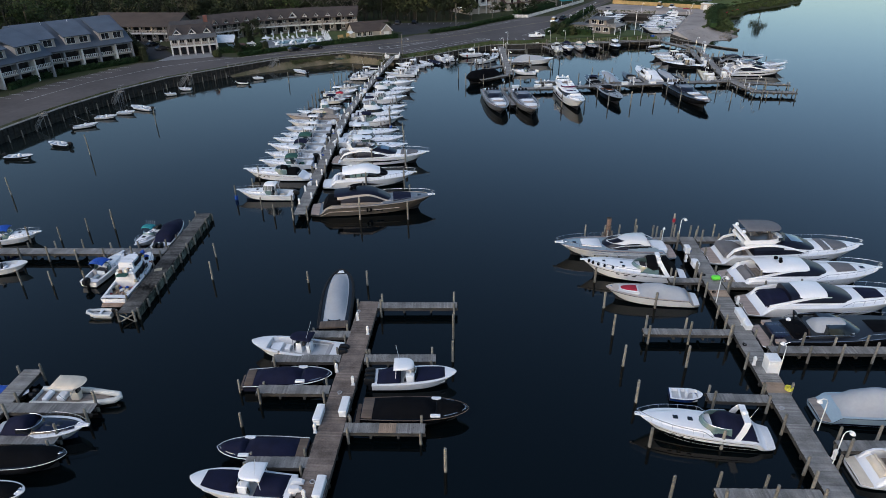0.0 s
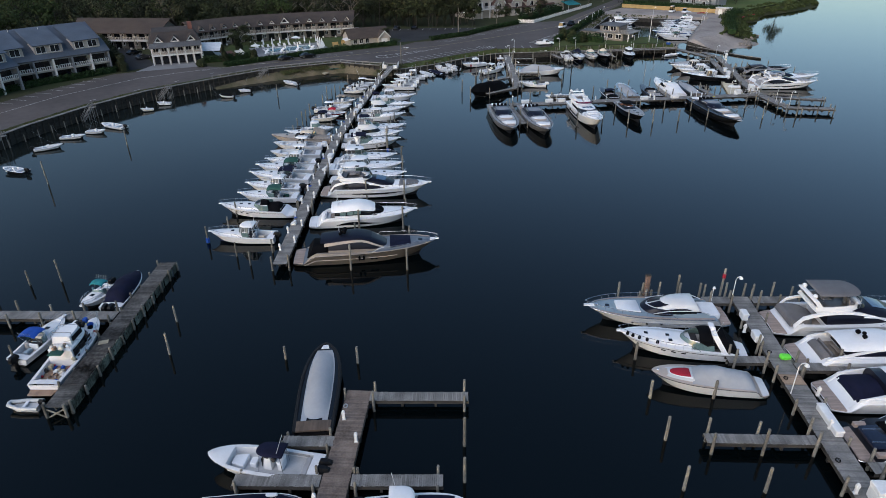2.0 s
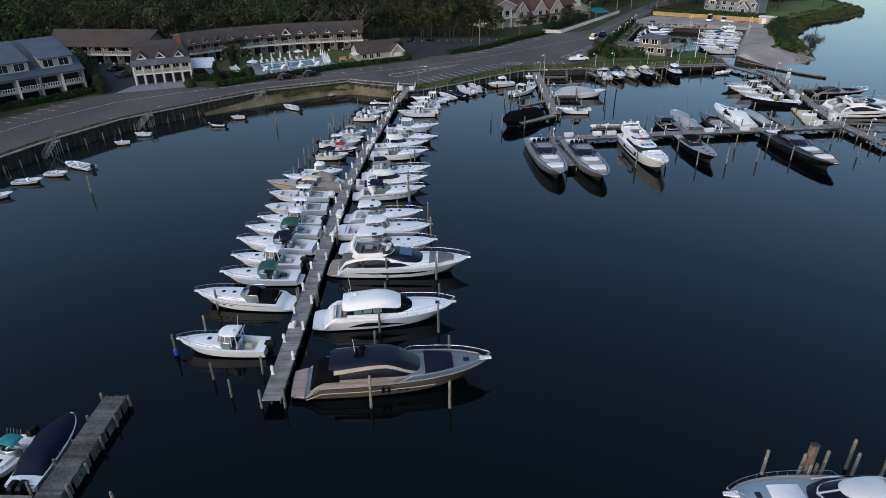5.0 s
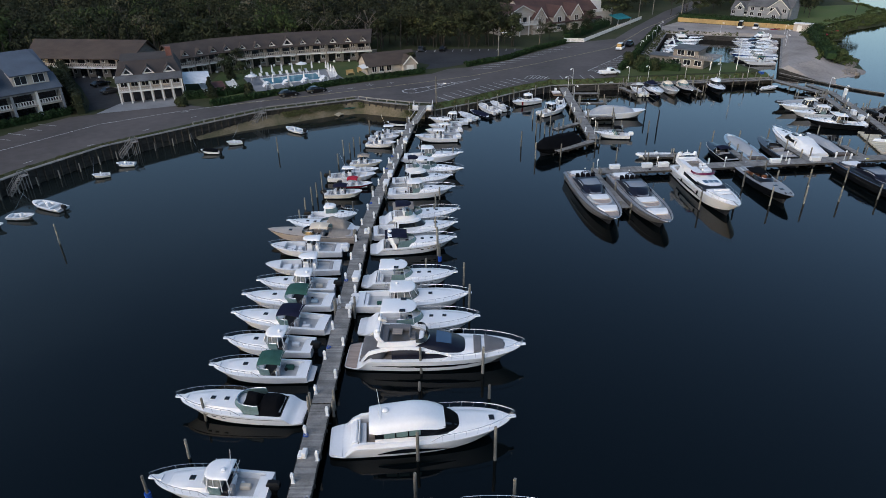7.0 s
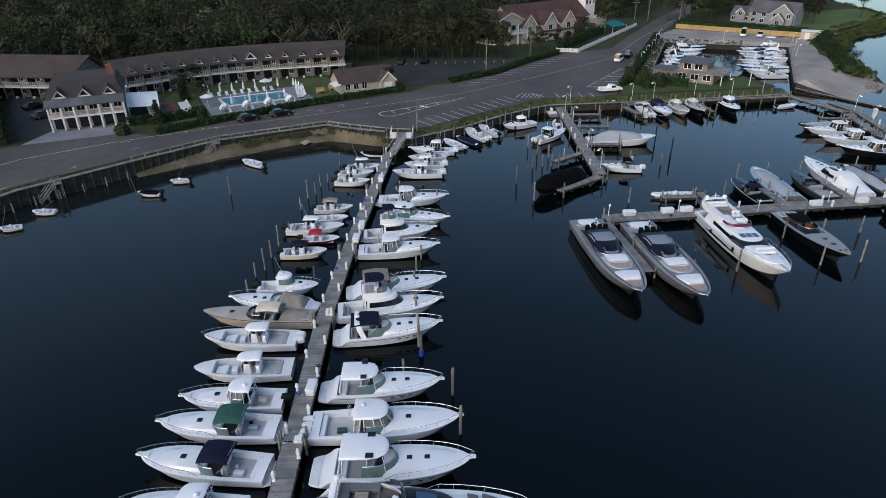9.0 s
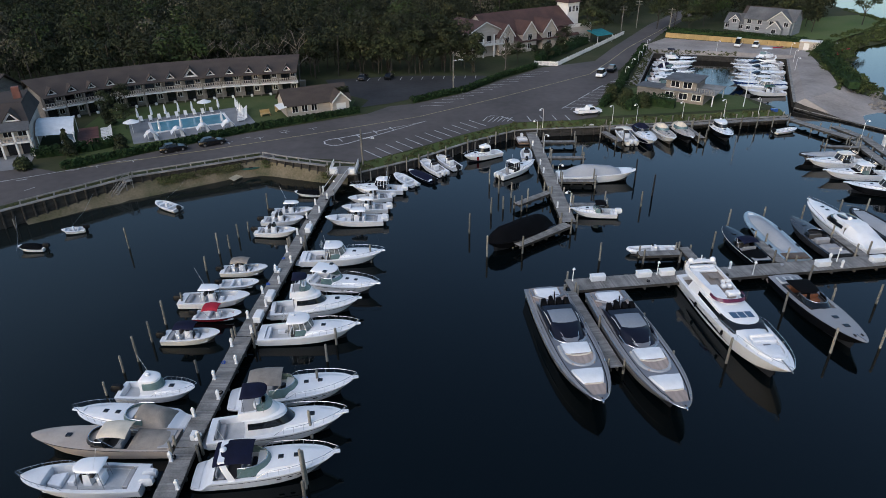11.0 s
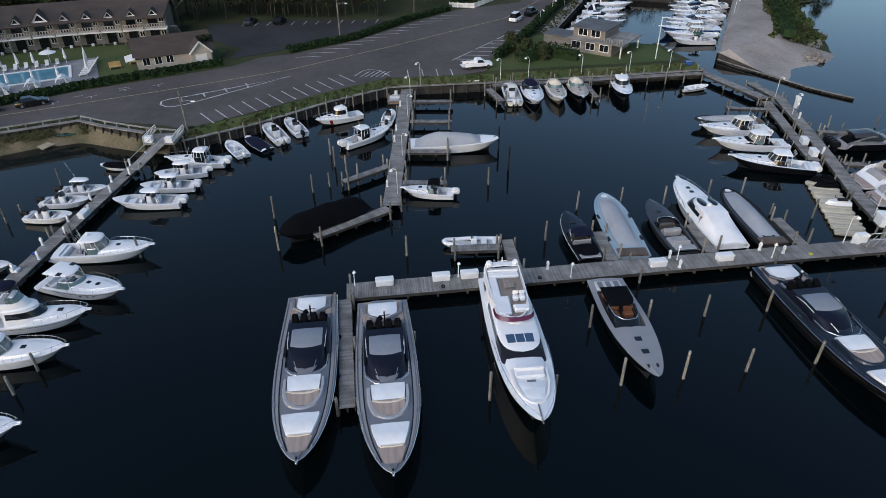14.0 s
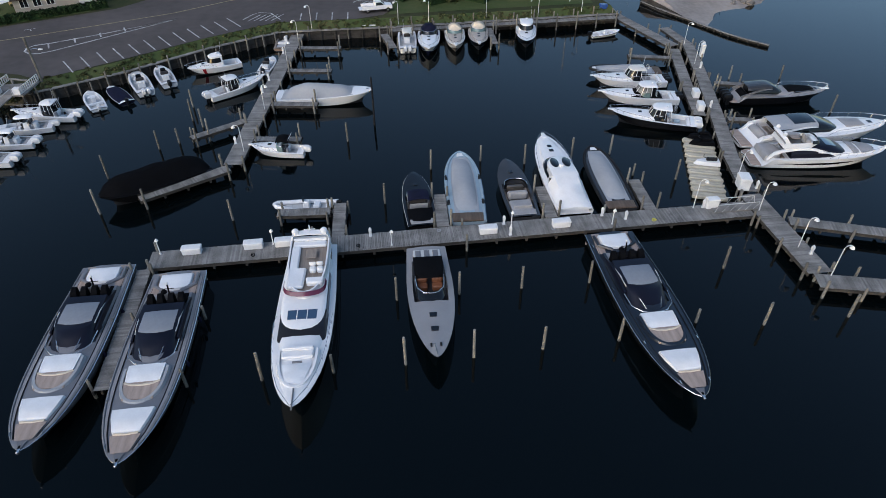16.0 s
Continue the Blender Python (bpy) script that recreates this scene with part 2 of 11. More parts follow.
def water_material():
    m = bpy.data.materials.new("harbour_water")
    m.use_nodes = True
    nt = m.node_tree
    b = nt.nodes["Principled BSDF"]
    b.inputs["Roughness"].default_value, b.inputs["IOR"].default_value = 0.06, 1.30
    co = nt.nodes.new("ShaderNodeTexCoord")
    # silt in the shallow cove along the western shore, deep clear water elsewhere
    xyz, ns = nt.nodes.new("ShaderNodeSeparateXYZ"), nt.nodes.new("ShaderNodeTexNoise")
    ns.inputs["Scale"].default_value, ns.inputs["Detail"].default_value = 0.035, 3
    nt.links.new(co.outputs["Object"], xyz.inputs[0])
    nt.links.new(co.outputs["Object"], ns.inputs["Vector"])
    wob = nt.nodes.new("ShaderNodeMath")
    wob.operation = "MULTIPLY_ADD"
    wob.inputs[1].default_value = 60.0
    nt.links.new(ns.outputs["Fac"], wob.inputs[0])
    far = nt.nodes.new("ShaderNodeMath")
    far.operation = "MULTIPLY_ADD"
    far.inputs[1].default_value = -0.45
    nt.links.new(xyz.outputs["Y"], far.inputs[0])
    nt.links.new(xyz.outputs["X"], far.inputs[2])
    nt.links.new(far.outputs[0], wob.inputs[2])
    silt = nt.nodes.new("ShaderNodeMapRange")
    silt.interpolation_type = "SMOOTHSTEP"
    silt.inputs["From Min"].default_value, silt.inputs["From Max"].default_value = -48.0, -105.0
    nt.links.new(wob.outputs[0], silt.inputs["Value"])
    tone = nt.nodes.new("ShaderNodeMix")
    tone.data_type = "RGBA"
    tone.inputs["A"].default_value, tone.inputs["B"].default_value = (0.0009, 0.0022, 0.0028, 1), (0.0085, 0.0120, 0.0120, 1)
    nt.links.new(silt.outputs[0], tone.inputs["Factor"])
    nt.links.new(tone.outputs["Result"], b.inputs["Base Color"])
    n1, n2 = nt.nodes.new("ShaderNodeTexNoise"), nt.nodes.new("ShaderNodeTexNoise")
    n1.inputs["Scale"].default_value, n1.inputs["Detail"].default_value = 0.05, 2
    n2.inputs["Scale"].default_value, n2.inputs["Detail"].default_value = 1.3, 3
    for n in (n1, n2):
        nt.links.new(co.outputs["Object"], n.inputs["Vector"])
    mu = nt.nodes.new("ShaderNodeMath")
    mu.operation = "MULTIPLY"
    nt.links.new(n1.outputs["Fac"], mu.inputs[0])
    nt.links.new(n2.outputs["Fac"], mu.inputs[1])
    bp = nt.nodes.new("ShaderNodeBump")
    bp.inputs["Strength"].default_value, bp.inputs["Distance"].default_value = 0.20, 0.06
    nt.links.new(mu.outputs[0], bp.inputs["Height"])
    nt.links.new(bp.outputs[0], b.inputs["Normal"])
    return m


WATER = water_material()


# ---- shapes: each gives (verts, faces) ----
def join(*shapes):
    vs, fs = [], []
    for v, f in shapes:
        k = len(vs)
        vs += [tuple(p) for p in v]
        fs += [tuple(i + k for i in q) for q in f]
    return vs, fs


def loft(rings, cap=True, closed=True):
    n = len(rings[0])
    vs = [tuple(p) for r in rings for p in r]
    fs = []
    for i in range(len(rings) - 1):
        for j in range(n if closed else n - 1):
            a, b = i * n + j, i * n + (j + 1) % n
            fs.append((a, b, b + n, a + n))
    if cap and closed:
        fs.append(tuple(range(n - 1, -1, -1)))
        fs.append(tuple(len(vs) - n + j for j in range(n)))
    return vs, fs


def box(x0, x1, y0, y1, z0, z1):
    v = [(x, y, z) for z in (z0, z1) for x, y in ((x0, y0), (x1, y0), (x1, y1), (x0, y1))]
    return v, [(3, 2, 1, 0), (4, 5, 6, 7), (0, 1, 5, 4), (1, 2, 6, 5), (2, 3, 7, 6), (3, 0, 4, 7)]


def pad(x0, x1, w0, w1, z0, z1, r=0.05, y=0.0, crown=0.0):
    """A slab with rounded edges, half as wide as w0 at x0 and w1 at x1."""
    r = min(r, (z1 - z0) * 0.45, abs(x1 - x0) * 0.4)
    rings = []
    for x, k, s in ((x0, 0, 1), (x0 + r, 0.02, 0), ((x0 + x1) / 2, 0.5, 0), (x1 - r, 0.98, 0), (x1, 1, 1)):
        w = (w0 + (w1 - w0) * k) / 2 - s * r
        a, b, c = z0 + s * r, z1 - s * r, crown * (1 if k == 0.5 else 0.55)
        rings.append([(x, y - w, a + r * (1 - s)), (x, y - w + r, a), (x, y + w - r, a), (x, y + w, a + r * (1 - s)),
                      (x, y + w, b - r * (1 - s)), (x, y + w - r, b), (x, y, b + c), (x, y - w + r, b), (x, y - w, b - r * (1 - s))])
    return loft(rings)


def tube(pts, r, n=5):
    pts = [Vector(p) for p in pts]
    rings = []
    for i, p in enumerate(pts):
        d = (pts[min(i + 1, len(pts) - 1)] - pts[max(i - 1, 0)]).normalized()
        a = d.cross(Vector((0, 0, 1)) if abs(d.z) < 0.9 else Vector((1, 0, 0))).normalized()
        b = d.cross(a)
        rings.append([p + r * (math.cos(6.2832 * k / n) * a + math.sin(6.2832 * k / n) * b) for k in range(n)])
    return loft(rings)


def tier(lo, hi, p=4.0, steps=2, n=8, dome=0.0):
    """A deckhouse form between two plans (x0, x1, half width, z): square aft, rounded in front."""
    rings = []
    for i in range(steps + 1):
        t = i / steps
        x0, x1, w, z = [a + (b - a) * t for a, b in zip(lo, hi)]
        side = []
        for k in range(n + 1):
            s = 1 - (1 - k / n) ** 1.6
            side.append((x0 + (x1 - x0) * s, w * (1 - s ** p) ** 0.5, z))
        rings.append([(x, -y, z) for x, y, z in side] + side[-2::-1])
    if dome:
        x0, x1, w, z = hi
        rings.append([(x0 + (x - x0) * 0.9 + (x1 - x0) * 0.04, y * 0.86, z + dome) for x, y, _ in rings[-1]])
    return loft(rings)


def ring_wall(lo, hi, t, p=4.0, n=10, open_aft=False):
    """A thin standing wall round a deck plan: lo and hi as in tier, t thick; open_aft leaves out its after side."""
    rows = []
    for k in range(-n, n + 1):
        s = 1 - (1 - (n - abs(k)) / n) ** 1.6
        row = []
        for (x0, x1, w, z), d in ((lo, 0), (hi, 0), (hi, t), (lo, t)):
            a, b, c = x0 + (0 if open_aft else d), x1 - d, w - d
            row.append((a + (b - a) * s, math.copysign(c * max(0.0, 1 - s ** p) ** 0.5, k), z))
        rows.append(row)
    if not open_aft:
        rows.append(rows[0])
    return loft(rows, cap=open_aft)


def ball(c, r, squash=1.0, n=8):
    rings = [[(c[0] + r * math.sin(a) * math.cos(6.2832 * k / n), c[1] + r * math.sin(a) * math.sin(6.2832 * k / n), c[2] - squash * r * math.cos(a))
              for k in range(n)] for a in (0.15, 0.7, 1.2, 1.6, 2.1, 2.6, 3.0)]
    return loft(rings)


def moved(shape, m):
    return [tuple(m @ Vector(v)) for v in shape[0]], shape[1]


def part(name, shape, material, parent=None, label="", smooth=35):
    me = bpy.data.meshes.new(name)
    me.from_pydata(shape[0], [], shape[1])
    me.materials.append(material)
    if smooth:
        me.shade_smooth()
        me.set_sharp_from_angle(angle=radians(smooth))
    ob = new(name, me)
    if parent:
        ob.parent = parent
    if label:
        tagged(ob, label)
    return ob


def thing(name, m, label, category, group="", kind=""):
    ob = new(name)
    ob.matrix_world = m
    ob.empty_display_size = 0.2
    return tagged(ob, label, category, group, kind)


# ---- ground, shore and water ----
def fill(outline):
    """Triangles that fill a closed outline."""
    n = len(outline)
    v, _, f, *_ = geometry.delaunay_2d_cdt([Vector(p) for p in outline], [(i, (i + 1) % n) for i in range(n)], [], 1, 1e-5)
    out = []
    for t in f:
        a, b, c = (v[i] for i in t)
        out.append(tuple(t) if (b - a).cross(c - a) > 0 else tuple(t[::-1]))
    return v, out


def sheet(name, outline, z, material, label="", category=""):
    v, f = fill(outline)
    return tagged(part(name, ([(p.x, p.y, z) for p in v], f), material, None, smooth=0), label, category, "", "structure")


LAND = 2.5
SHORE = [(-93, 60), (-92.5, 100), (-90.6, 119), (-87.9, 134), (-83, 149), (-76.3, 162.3), (-64.5, 175.0), (-53.5, 186.0), (-35.4, 195), (-30.8, 192.8), (-23.6, 190.2), (-18.9, 189.2),
         (-9.6, 195.6), (0.8, 205.4), (9.9, 212.0), (27.5, 214.0), (66.2, 220.0), (63.5, 234), (54, 237.5), (41.5, 243.8), (59, 288.7), (82, 281.5), (94.5, 277.5), (73.2, 230.5)]
EAST = [(80.4, 217.4), (85.5, 225.6), (90.5, 228), (96.7, 233), (102, 248.5), (106, 265), (110.5, 279), (118.5, 285), (127, 300), (146, 313.5), (163, 328.5), (170, 341), (175, 374), (182, 426), (210, 700), (300, 2500)]
INNER = [(79, 232.5), (84, 236), (91, 245), (97, 266), (103, 284), (112, 297), (127, 312), (150, 328), (160, 345), (165, 375), (172, 426), (200, 700), (280, 2500)]
FAR = [(-2500, 2500), (-2500, -900), (-400, -500), (-150, 0)]


def inland(path, d):
    """The path moved d metres to its left."""
    out = []
    for i, p in enumerate(path):
        a, b = Vector(path[max(i - 1, 0)]), Vector(path[min(i + 1, len(path) - 1)])
        t = (b - a).normalized()
        out.append((p[0] - t.y * d, p[1] + t.x * d))
    return out


QUAY, BANK = 1.55, 11
BACK = inland(SHORE[BANK:], 1.7)
top = [BACK[-1]] + INNER
n = len(EAST)
bank = []
for k, (x, y) in enumerate(EAST):
    i, w = divmod(k * (len(top) - 1) / (n - 1), 1)
    p, q = top[int(i)], top[min(int(i) + 1, len(top) - 1)]
    a, b = p[0] + (q[0] - p[0]) * w, p[1] + (q[1] - p[1]) * w
    bank.append([(a, b, LAND), (a * 0.5 + x * 0.5, b * 0.5 + y * 0.5, 0.8 if k < 4 else 1.5), (x, y, 0.15), (x + 6, y - 4, -1.5)])


def smooth_rows(rows, n=6):
    """Rounded, slightly ragged rows between the given ones."""
    out = []
    for i in range(len(rows) - 1):
        near = [rows[max(i - 1, 0)], rows[i], rows[i + 1], rows[min(i + 2, len(rows) - 1)]]
        for k in range(n + (i == len(rows) - 2)):
            t = k / n
            row = []
            for j, (p0, p1, p2, p3) in enumerate(zip(*[[Vector(q) for q in r] for r in near])):
                p = 0.5 * (2 * p1 + (p2 - p0) * t + (2 * p0 - 5 * p1 + 4 * p2 - p3) * t * t + (3 * p1 - p0 - 3 * p2 + p3) * t ** 3)
                if j:
                    d = 0.9 * noise.noise((p.x * 0.35, p.y * 0.35, j)) * min(1, (i * n + k) / 8)
                    p = p + Vector((d, -0.6 * d, 0))
                row.append(tuple(p))
            out.append(row)
    return out


bank = smooth_rows(bank[:12]) + bank[12:]
EDGE = [r[0][:2] for r in bank[1:]]
v, f = fill(SHORE[:BANK] + BACK + EDGE + FAR)
pieces = [([(p.x, p.y, LAND) for p in v], f)]
pieces.append(loft([[(x, y, LAND if i < BANK else QUAY), (x, y, -3)] for i, (x, y) in enumerate(SHORE)], closed=False))
pieces.append(loft(bank[19:], closed=False))
tagged(part("beach", loft(bank[:20], closed=False), GRAVEL, smooth=80), "pale sand beach by the jetty", "beach", kind="structure")
for a, b, mt, lb in ((0, 6, GRASS, "grass bank sloping down to the quay wall"), (5, 13, GRAVEL, "gravel bank round the inner basin")):
    tagged(part("quay_bank", loft([[(*p, LAND + 0.01), (p[0] * 0.45 + q[0] * 0.55, p[1] * 0.45 + q[1] * 0.55, QUAY + 0.45), (*q, QUAY)] for p, q in list(zip(BACK, SHORE[BANK:]))[a:b]], closed=False), mt), lb, "bank", kind="structure")
tagged(part("beach_corner", ([(*SHORE[-1], QUAY)] + bank[0], [(0, 2, 1), (0, 3, 2), (0, 4, 3)]), GRAVEL), "sand beside the foot of the jetty", "beach", kind="structure")
tagged(part("jetty_foot", loft([[(*SHORE[-1], QUAY + 0.08), (*SHORE[-1], -1)], [(bank[0][1][0], bank[0][1][1], 0.6), (bank[0][1][0] - 0.8, bank[0][1][1] - 1.5, -1)], [(*EAST[0], 0.2), (*EAST[0], -1)]], closed=False), BEAM), "dark timber edging at the foot of the jetty", "edging", kind="structure")
pieces.append(([(*SHORE[BANK - 1], LAND), (*SHORE[BANK], QUAY), (*BACK[0], LAND)], [(0, 1, 2)]))
tagged(part("ground", join(*pieces), SCRUB, smooth=0), "rough grassy ground behind the harbour walls", "ground", kind="structure")
tagged(part("water", ([(-2500, -900, 0), (2500, -900, 0), (2500, 2500, 0), (-2500, 2500, 0)], [(0, 1, 2, 3)]), WATER, None, smooth=0), "still dark harbour water", "water", kind="structure")

ROAD = inland(SHORE[:9], 0.35) + [(-31, 194.6), (-22, 193), (-18.6, 191.2), (-11, 197.2), (-0.2, 206.7), (9.2, 213.6), (22, 215.1), (26.4, 217),
        (38, 246), (41, 259), (58, 294), (69.5, 316), (110, 385), (160, 480), (154, 483), (104, 388), (72, 338), (47.5, 292), (38, 272.5), (22, 264.5), (10.5, 251), (1, 238), (-10.7, 228.5), (-16, 226.5), (-20, 221), (-42, 208), (-57.5, 196), (-66, 188.2),
        (-73, 191), (-80, 189), (-83, 186), (-93, 181), (-103, 159), (-107.5, 142), (-112, 119), (-116, 60)]
sheet("road", ROAD, LAND + 0.05, ASPHALT, label="worn grey asphalt road with marked parking bays", category="road")
sheet("rear_car_park", [(-22, 226), (-16, 229), (-10, 234), (1, 244.5), (9.5, 255), (-14, 256), (-34, 252), (-30, 240), (-21, 232)], LAND + 0.07, ASPHALTN, label="dark newly laid car park", category="car park")
sheet("gravel_yard", BACK[9:] + [p for p in EDGE if p[1] < 287] + [(97.5, 293), (69, 309), (60, 298)], LAND + 0.010, GRAVEL, label="pale sandy gravel yard and beach", category="yard")
sheet("side_car_park", [(-91.5, 186), (-86, 189.5), (-88, 194), (-98, 208), (-106, 219), (-114, 219), (-104, 206), (-95, 193)], LAND + 0.065, ASPHALTN, label="dark side car park between hotel and hedge", category="car park")
sheet("driveway", [(-88.5, 183.5), (-72.5, 190.5), (-75.6, 198.2), (-87.4, 192.9)], LAND + 0.08, PAVE, label="light paved hotel forecourt", category="paving")
sheet("lawn", [(-58, 197), (-42, 209), (-24, 219.5), (-24, 232), (-38, 238), (-54, 234.5), (-65, 230), (-76, 224), (-74, 205), (-66, 190)], LAND + 0.06, GRASS, label="mown green hotel lawn", category="lawn")
sheet("lawn", [(27.2, 217.2), (62.5, 222.6), (61.5, 232.4), (53.2, 235.4), (41, 241.0), (36.5, 241), (28, 225)], LAND + 0.06, GRASS, label="grass round the dockside clubhouse", category="lawn")
sheet("lawn", [(100, 300), (112, 292), (125, 305), (160, 335), (168, 360), (130, 350)], LAND + 0.03, GRASSB, label="grass on the low shore spit", category="lawn")
# foreshore below the left wall
fore = []
TOPS = [(-64.5, 174.8), (-58.6, 180.7), (-53.5, 185.9), (-48.8, 188.3), (-41, 192.0), (-35.4, 194.7), (-30.8, 192.6), (-23.6, 190.1), (-20, 189.3)]
EDGES = [(-63.6, 173.9), (-56.8, 179.5), (-51.4, 183.3), (-46.8, 186.5), (-40.0, 190.4), (-34.6, 192.4), (-29.6, 190.9), (-23.2, 188.9), (-20, 188.2)]
for (x, y), (a, b), h in zip(TOPS, EDGES, (0.4, 1.0, 1.55, 1.85, 2.05, 2.1, 1.9, 1.4, 0.8)):
    e = -0.02
    fore.append([(x, y, h), (x * 0.6 + a * 0.4, y * 0.6 + b * 0.4, e + (h - e) * 0.66), (x * 0.3 + a * 0.7, y * 0.3 + b * 0.7, e + (h - e) * 0.3), (a, b, e), (a + 0.6 * (a - x), b + 0.6 * (b - y), -0.7)])
fore = smooth_rows(fore, 4)
tagged(part("foreshore", loft(fore, closed=False), SHOREM, smooth=60), "strip of muddy sand and weed below the sea wall", "beach", kind="structure")


def band(path, off, width, z, material, name, label, category, parent=None):
    """A flat strip along a path."""
    rows = []
    for i, p in enumerate(path):
        a, b = Vector(path[max(i - 1, 0)]), Vector(path[min(i + 1, len(path) - 1)])
        d = (b - a).normalized()
        nrm = Vector((-d.y, d.x))
        rows.append([(p[0] + nrm.x * o, p[1] + nrm.y * o, z) for o in (off, off - width)])
    ob = part(name, loft(rows, closed=False), material, parent, smooth=0)
    if not parent:
        tagged(ob, label, category, "", "structure")
    return ob


band(SHORE[:9], 2.0, 1.7, LAND + 0.07, SCRUB, "grass_verge", "narrow grass verge along the sea wall", "verge")
band([(-62.8, 190.6), (-45, 199), (-28.3, 207.7), (-9.3, 218.4), (8.9, 233.7), (33.2, 256), (42, 272), (52.1, 291.7), (69.7, 320.3), (100, 372)], 0.12, 0.24, LAND + 0.075, LINEY, "road_centre_line", "faded yellow centre line of the road", "road marking")
band([(-100, 140), (-94.5, 158), (-84, 176), (-73, 184.5), (-62.8, 190.6)], 0.1, 0.2, LAND + 0.075, LINE, "road_edge_line", "faded white line on the road", "road marking")


bay = thing("bay_marks", pose(0, 0, 0), "white T-shaped marks of the roadside parking bays", "road marking", "", "structure")
for x, y in ((-61.6, 191.1), (-56.8, 193.7), (-51.2, 198.3), (-43.4, 202.7), (-38.5, 205.4), (-34.4, 208.7), (-29.7, 211.0)):
    turned = pose(x, y, LAND + 0.078, 0, 0, 32)
    part("bay_mark", moved(join(box(-0.9, 0.9, -0.07, 0.07, 0, 0.004), box(-0.07, 0.07, -1.0, -0.07, 0, 0.004)), turned), LINE, bay, smooth=0)


def marks(name, label, starts, step, count, direction, length, w=0.16):
    """Painted bay lines, each a part."""
    r = thing(name, pose(0, 0, 0), label, "road marking", "", "structure")
    d = Vector(direction).normalized()
    nrm = Vector((-d.y, d.x)) * w / 2
    for k in range(count):
        p = Vector(starts) + Vector(step) * k
        q = p + d * length
        z = LAND + 0.08
        part("bay_line", ([(p.x - nrm.x, p.y - nrm.y, z), (q.x - nrm.x, q.y - nrm.y, z), (q.x + nrm.x, q.y + nrm.y, z), (p.x + nrm.x, p.y + nrm.y, z)], [(0, 1, 2, 3)]), LINE, r, smooth=0)


marks("parking_bays", "white parking bay lines beside the sea wall", (-14.8, 193.6), (1.70, 1.63), 12, (-0.63, 0.77), 5.2, 0.2)
marks("parking_bays", "white parking bay lines below the hedge", (-9.3, 226.4), (2.3, 2.7), 13, (1, 0.1), 5.0, 0.2)
marks("parking_bays", "white parking bay lines beside the clubhouse garden", (21.0, 224.5), (1.7, 2.55), 11, (1, -0.12), 5.0, 0.24)
marks("parking_bays", "white parking bay lines in the rear car park", (-26, 250.5), (2.7, 0.2), 12, (0.1, 1), 3.0)
marks("parking_bays", "white parking bay lines on the quay", (12.9, 214.6), (2.6, 0.05), 4, (-0.11, 1), 3.6, 0.2)
marks("parking_bays", "faded parking bay lines before the balconied building", (-110, 140), (1.15, 3.0), 13, (1, -0.25), 4.5)
marks("kerb_marks", "white corner marks along the kerb", (-71, 184.6), (5.9, 4.1), 7, (0.85, 0.5), 1.6)
marks("kerb_marks", "white corner marks along the kerb", (-85, 153.5), (5.9, 9.0), 4, (0.5, 0.85), 1.6)
arrow = [(-24.4, 200.5), (-25.6, 201.4), (-26.0, 202.8), (-25.2, 203.9), (-23.4, 204.7), (-17, 208.7), (-7.8, 215.2), (-16.8, 206.3), (-21.5, 201.6), (-23.2, 200.5), (-24.4, 200.5)]
band(arrow, 0.16, 0.32, LAND + 0.085, LINE, "traffic_island_marking", "white outline of a painted traffic island", "road marking")
marks("hatching", "white hatching inside the painted island", (-22.6, 202.6), (2.9, 2.35), 4, (-0.55, 1), 2.0, 0.24)
marks("hatching", "white hatched corner at the end of the bays", (4.4, 214.2), (0.95, 0.06), 5, (0.45, 1), 3.4, 0.2)
band([(3.4, 214.7), (4.4, 217.4), (5.4, 218.5), (7.4, 218.0), (9.6, 214.8)], 0.1, 0.2, LAND + 0.085, LINE, "hatching_outline", "white outline of the hatched corner", "road marking")


def sea_wall(name, path, label, inside=1, step=1.1, top=LAND + 0.18, cap=0.4):
    """Timber bulkhead: sheeting, posts and a cap."""
    r = thing(name, pose(0, 0, 0), label, "sea wall", "", "structure")
    sheetv, caps = [], []
    for i, p in enumerate(path):
        a, b = Vector(path[max(i - 1, 0)]), Vector(path[min(i + 1, len(path) - 1)])
        d = (b - a).normalized()
        nrm = Vector((d.y, -d.x)) * inside
        sheetv.append([(p[0] + nrm.x * 0.12, p[1] + nrm.y * 0.12, z) for z in (-1.0, top - 0.1)])
        caps.append([(p[0] + nrm.x * o, p[1] + nrm.y * o, z) for o, z in ((0.42, top), (0.42, top - 0.14), (0.42 - cap - 0.3, top - 0.14), (0.42 - cap - 0.3, top))])
    part("timber_sheeting", loft(sheetv, closed=False), BEAM, r)
    part("wall_cap", loft(caps), PLANK, r)
    post = pad(-0.13, 0.13, 0.26, 0.26, -1.0, top - 0.14, 0.04)
    mesh = None
    for p, q in zip(path, path[1:]):
        p, q = Vector(p), Vector(q)
        n = max(1, int((q - p).length / step))
        d = (q - p).normalized()
        for k in range(n):
            c = p + (q - p) * k / n + Vector((d.y, -d.x)) * 0.27 * inside
            if mesh is None:
                o = part("wall_post", post, BEAM, r)
                mesh = o.data
            else:
                o = new("wall_post", mesh)
                o.parent = r
            o.matrix_local = pose(c.x, c.y, 0, 0, 0, math.degrees(math.atan2(d.y, d.x)))
    return r


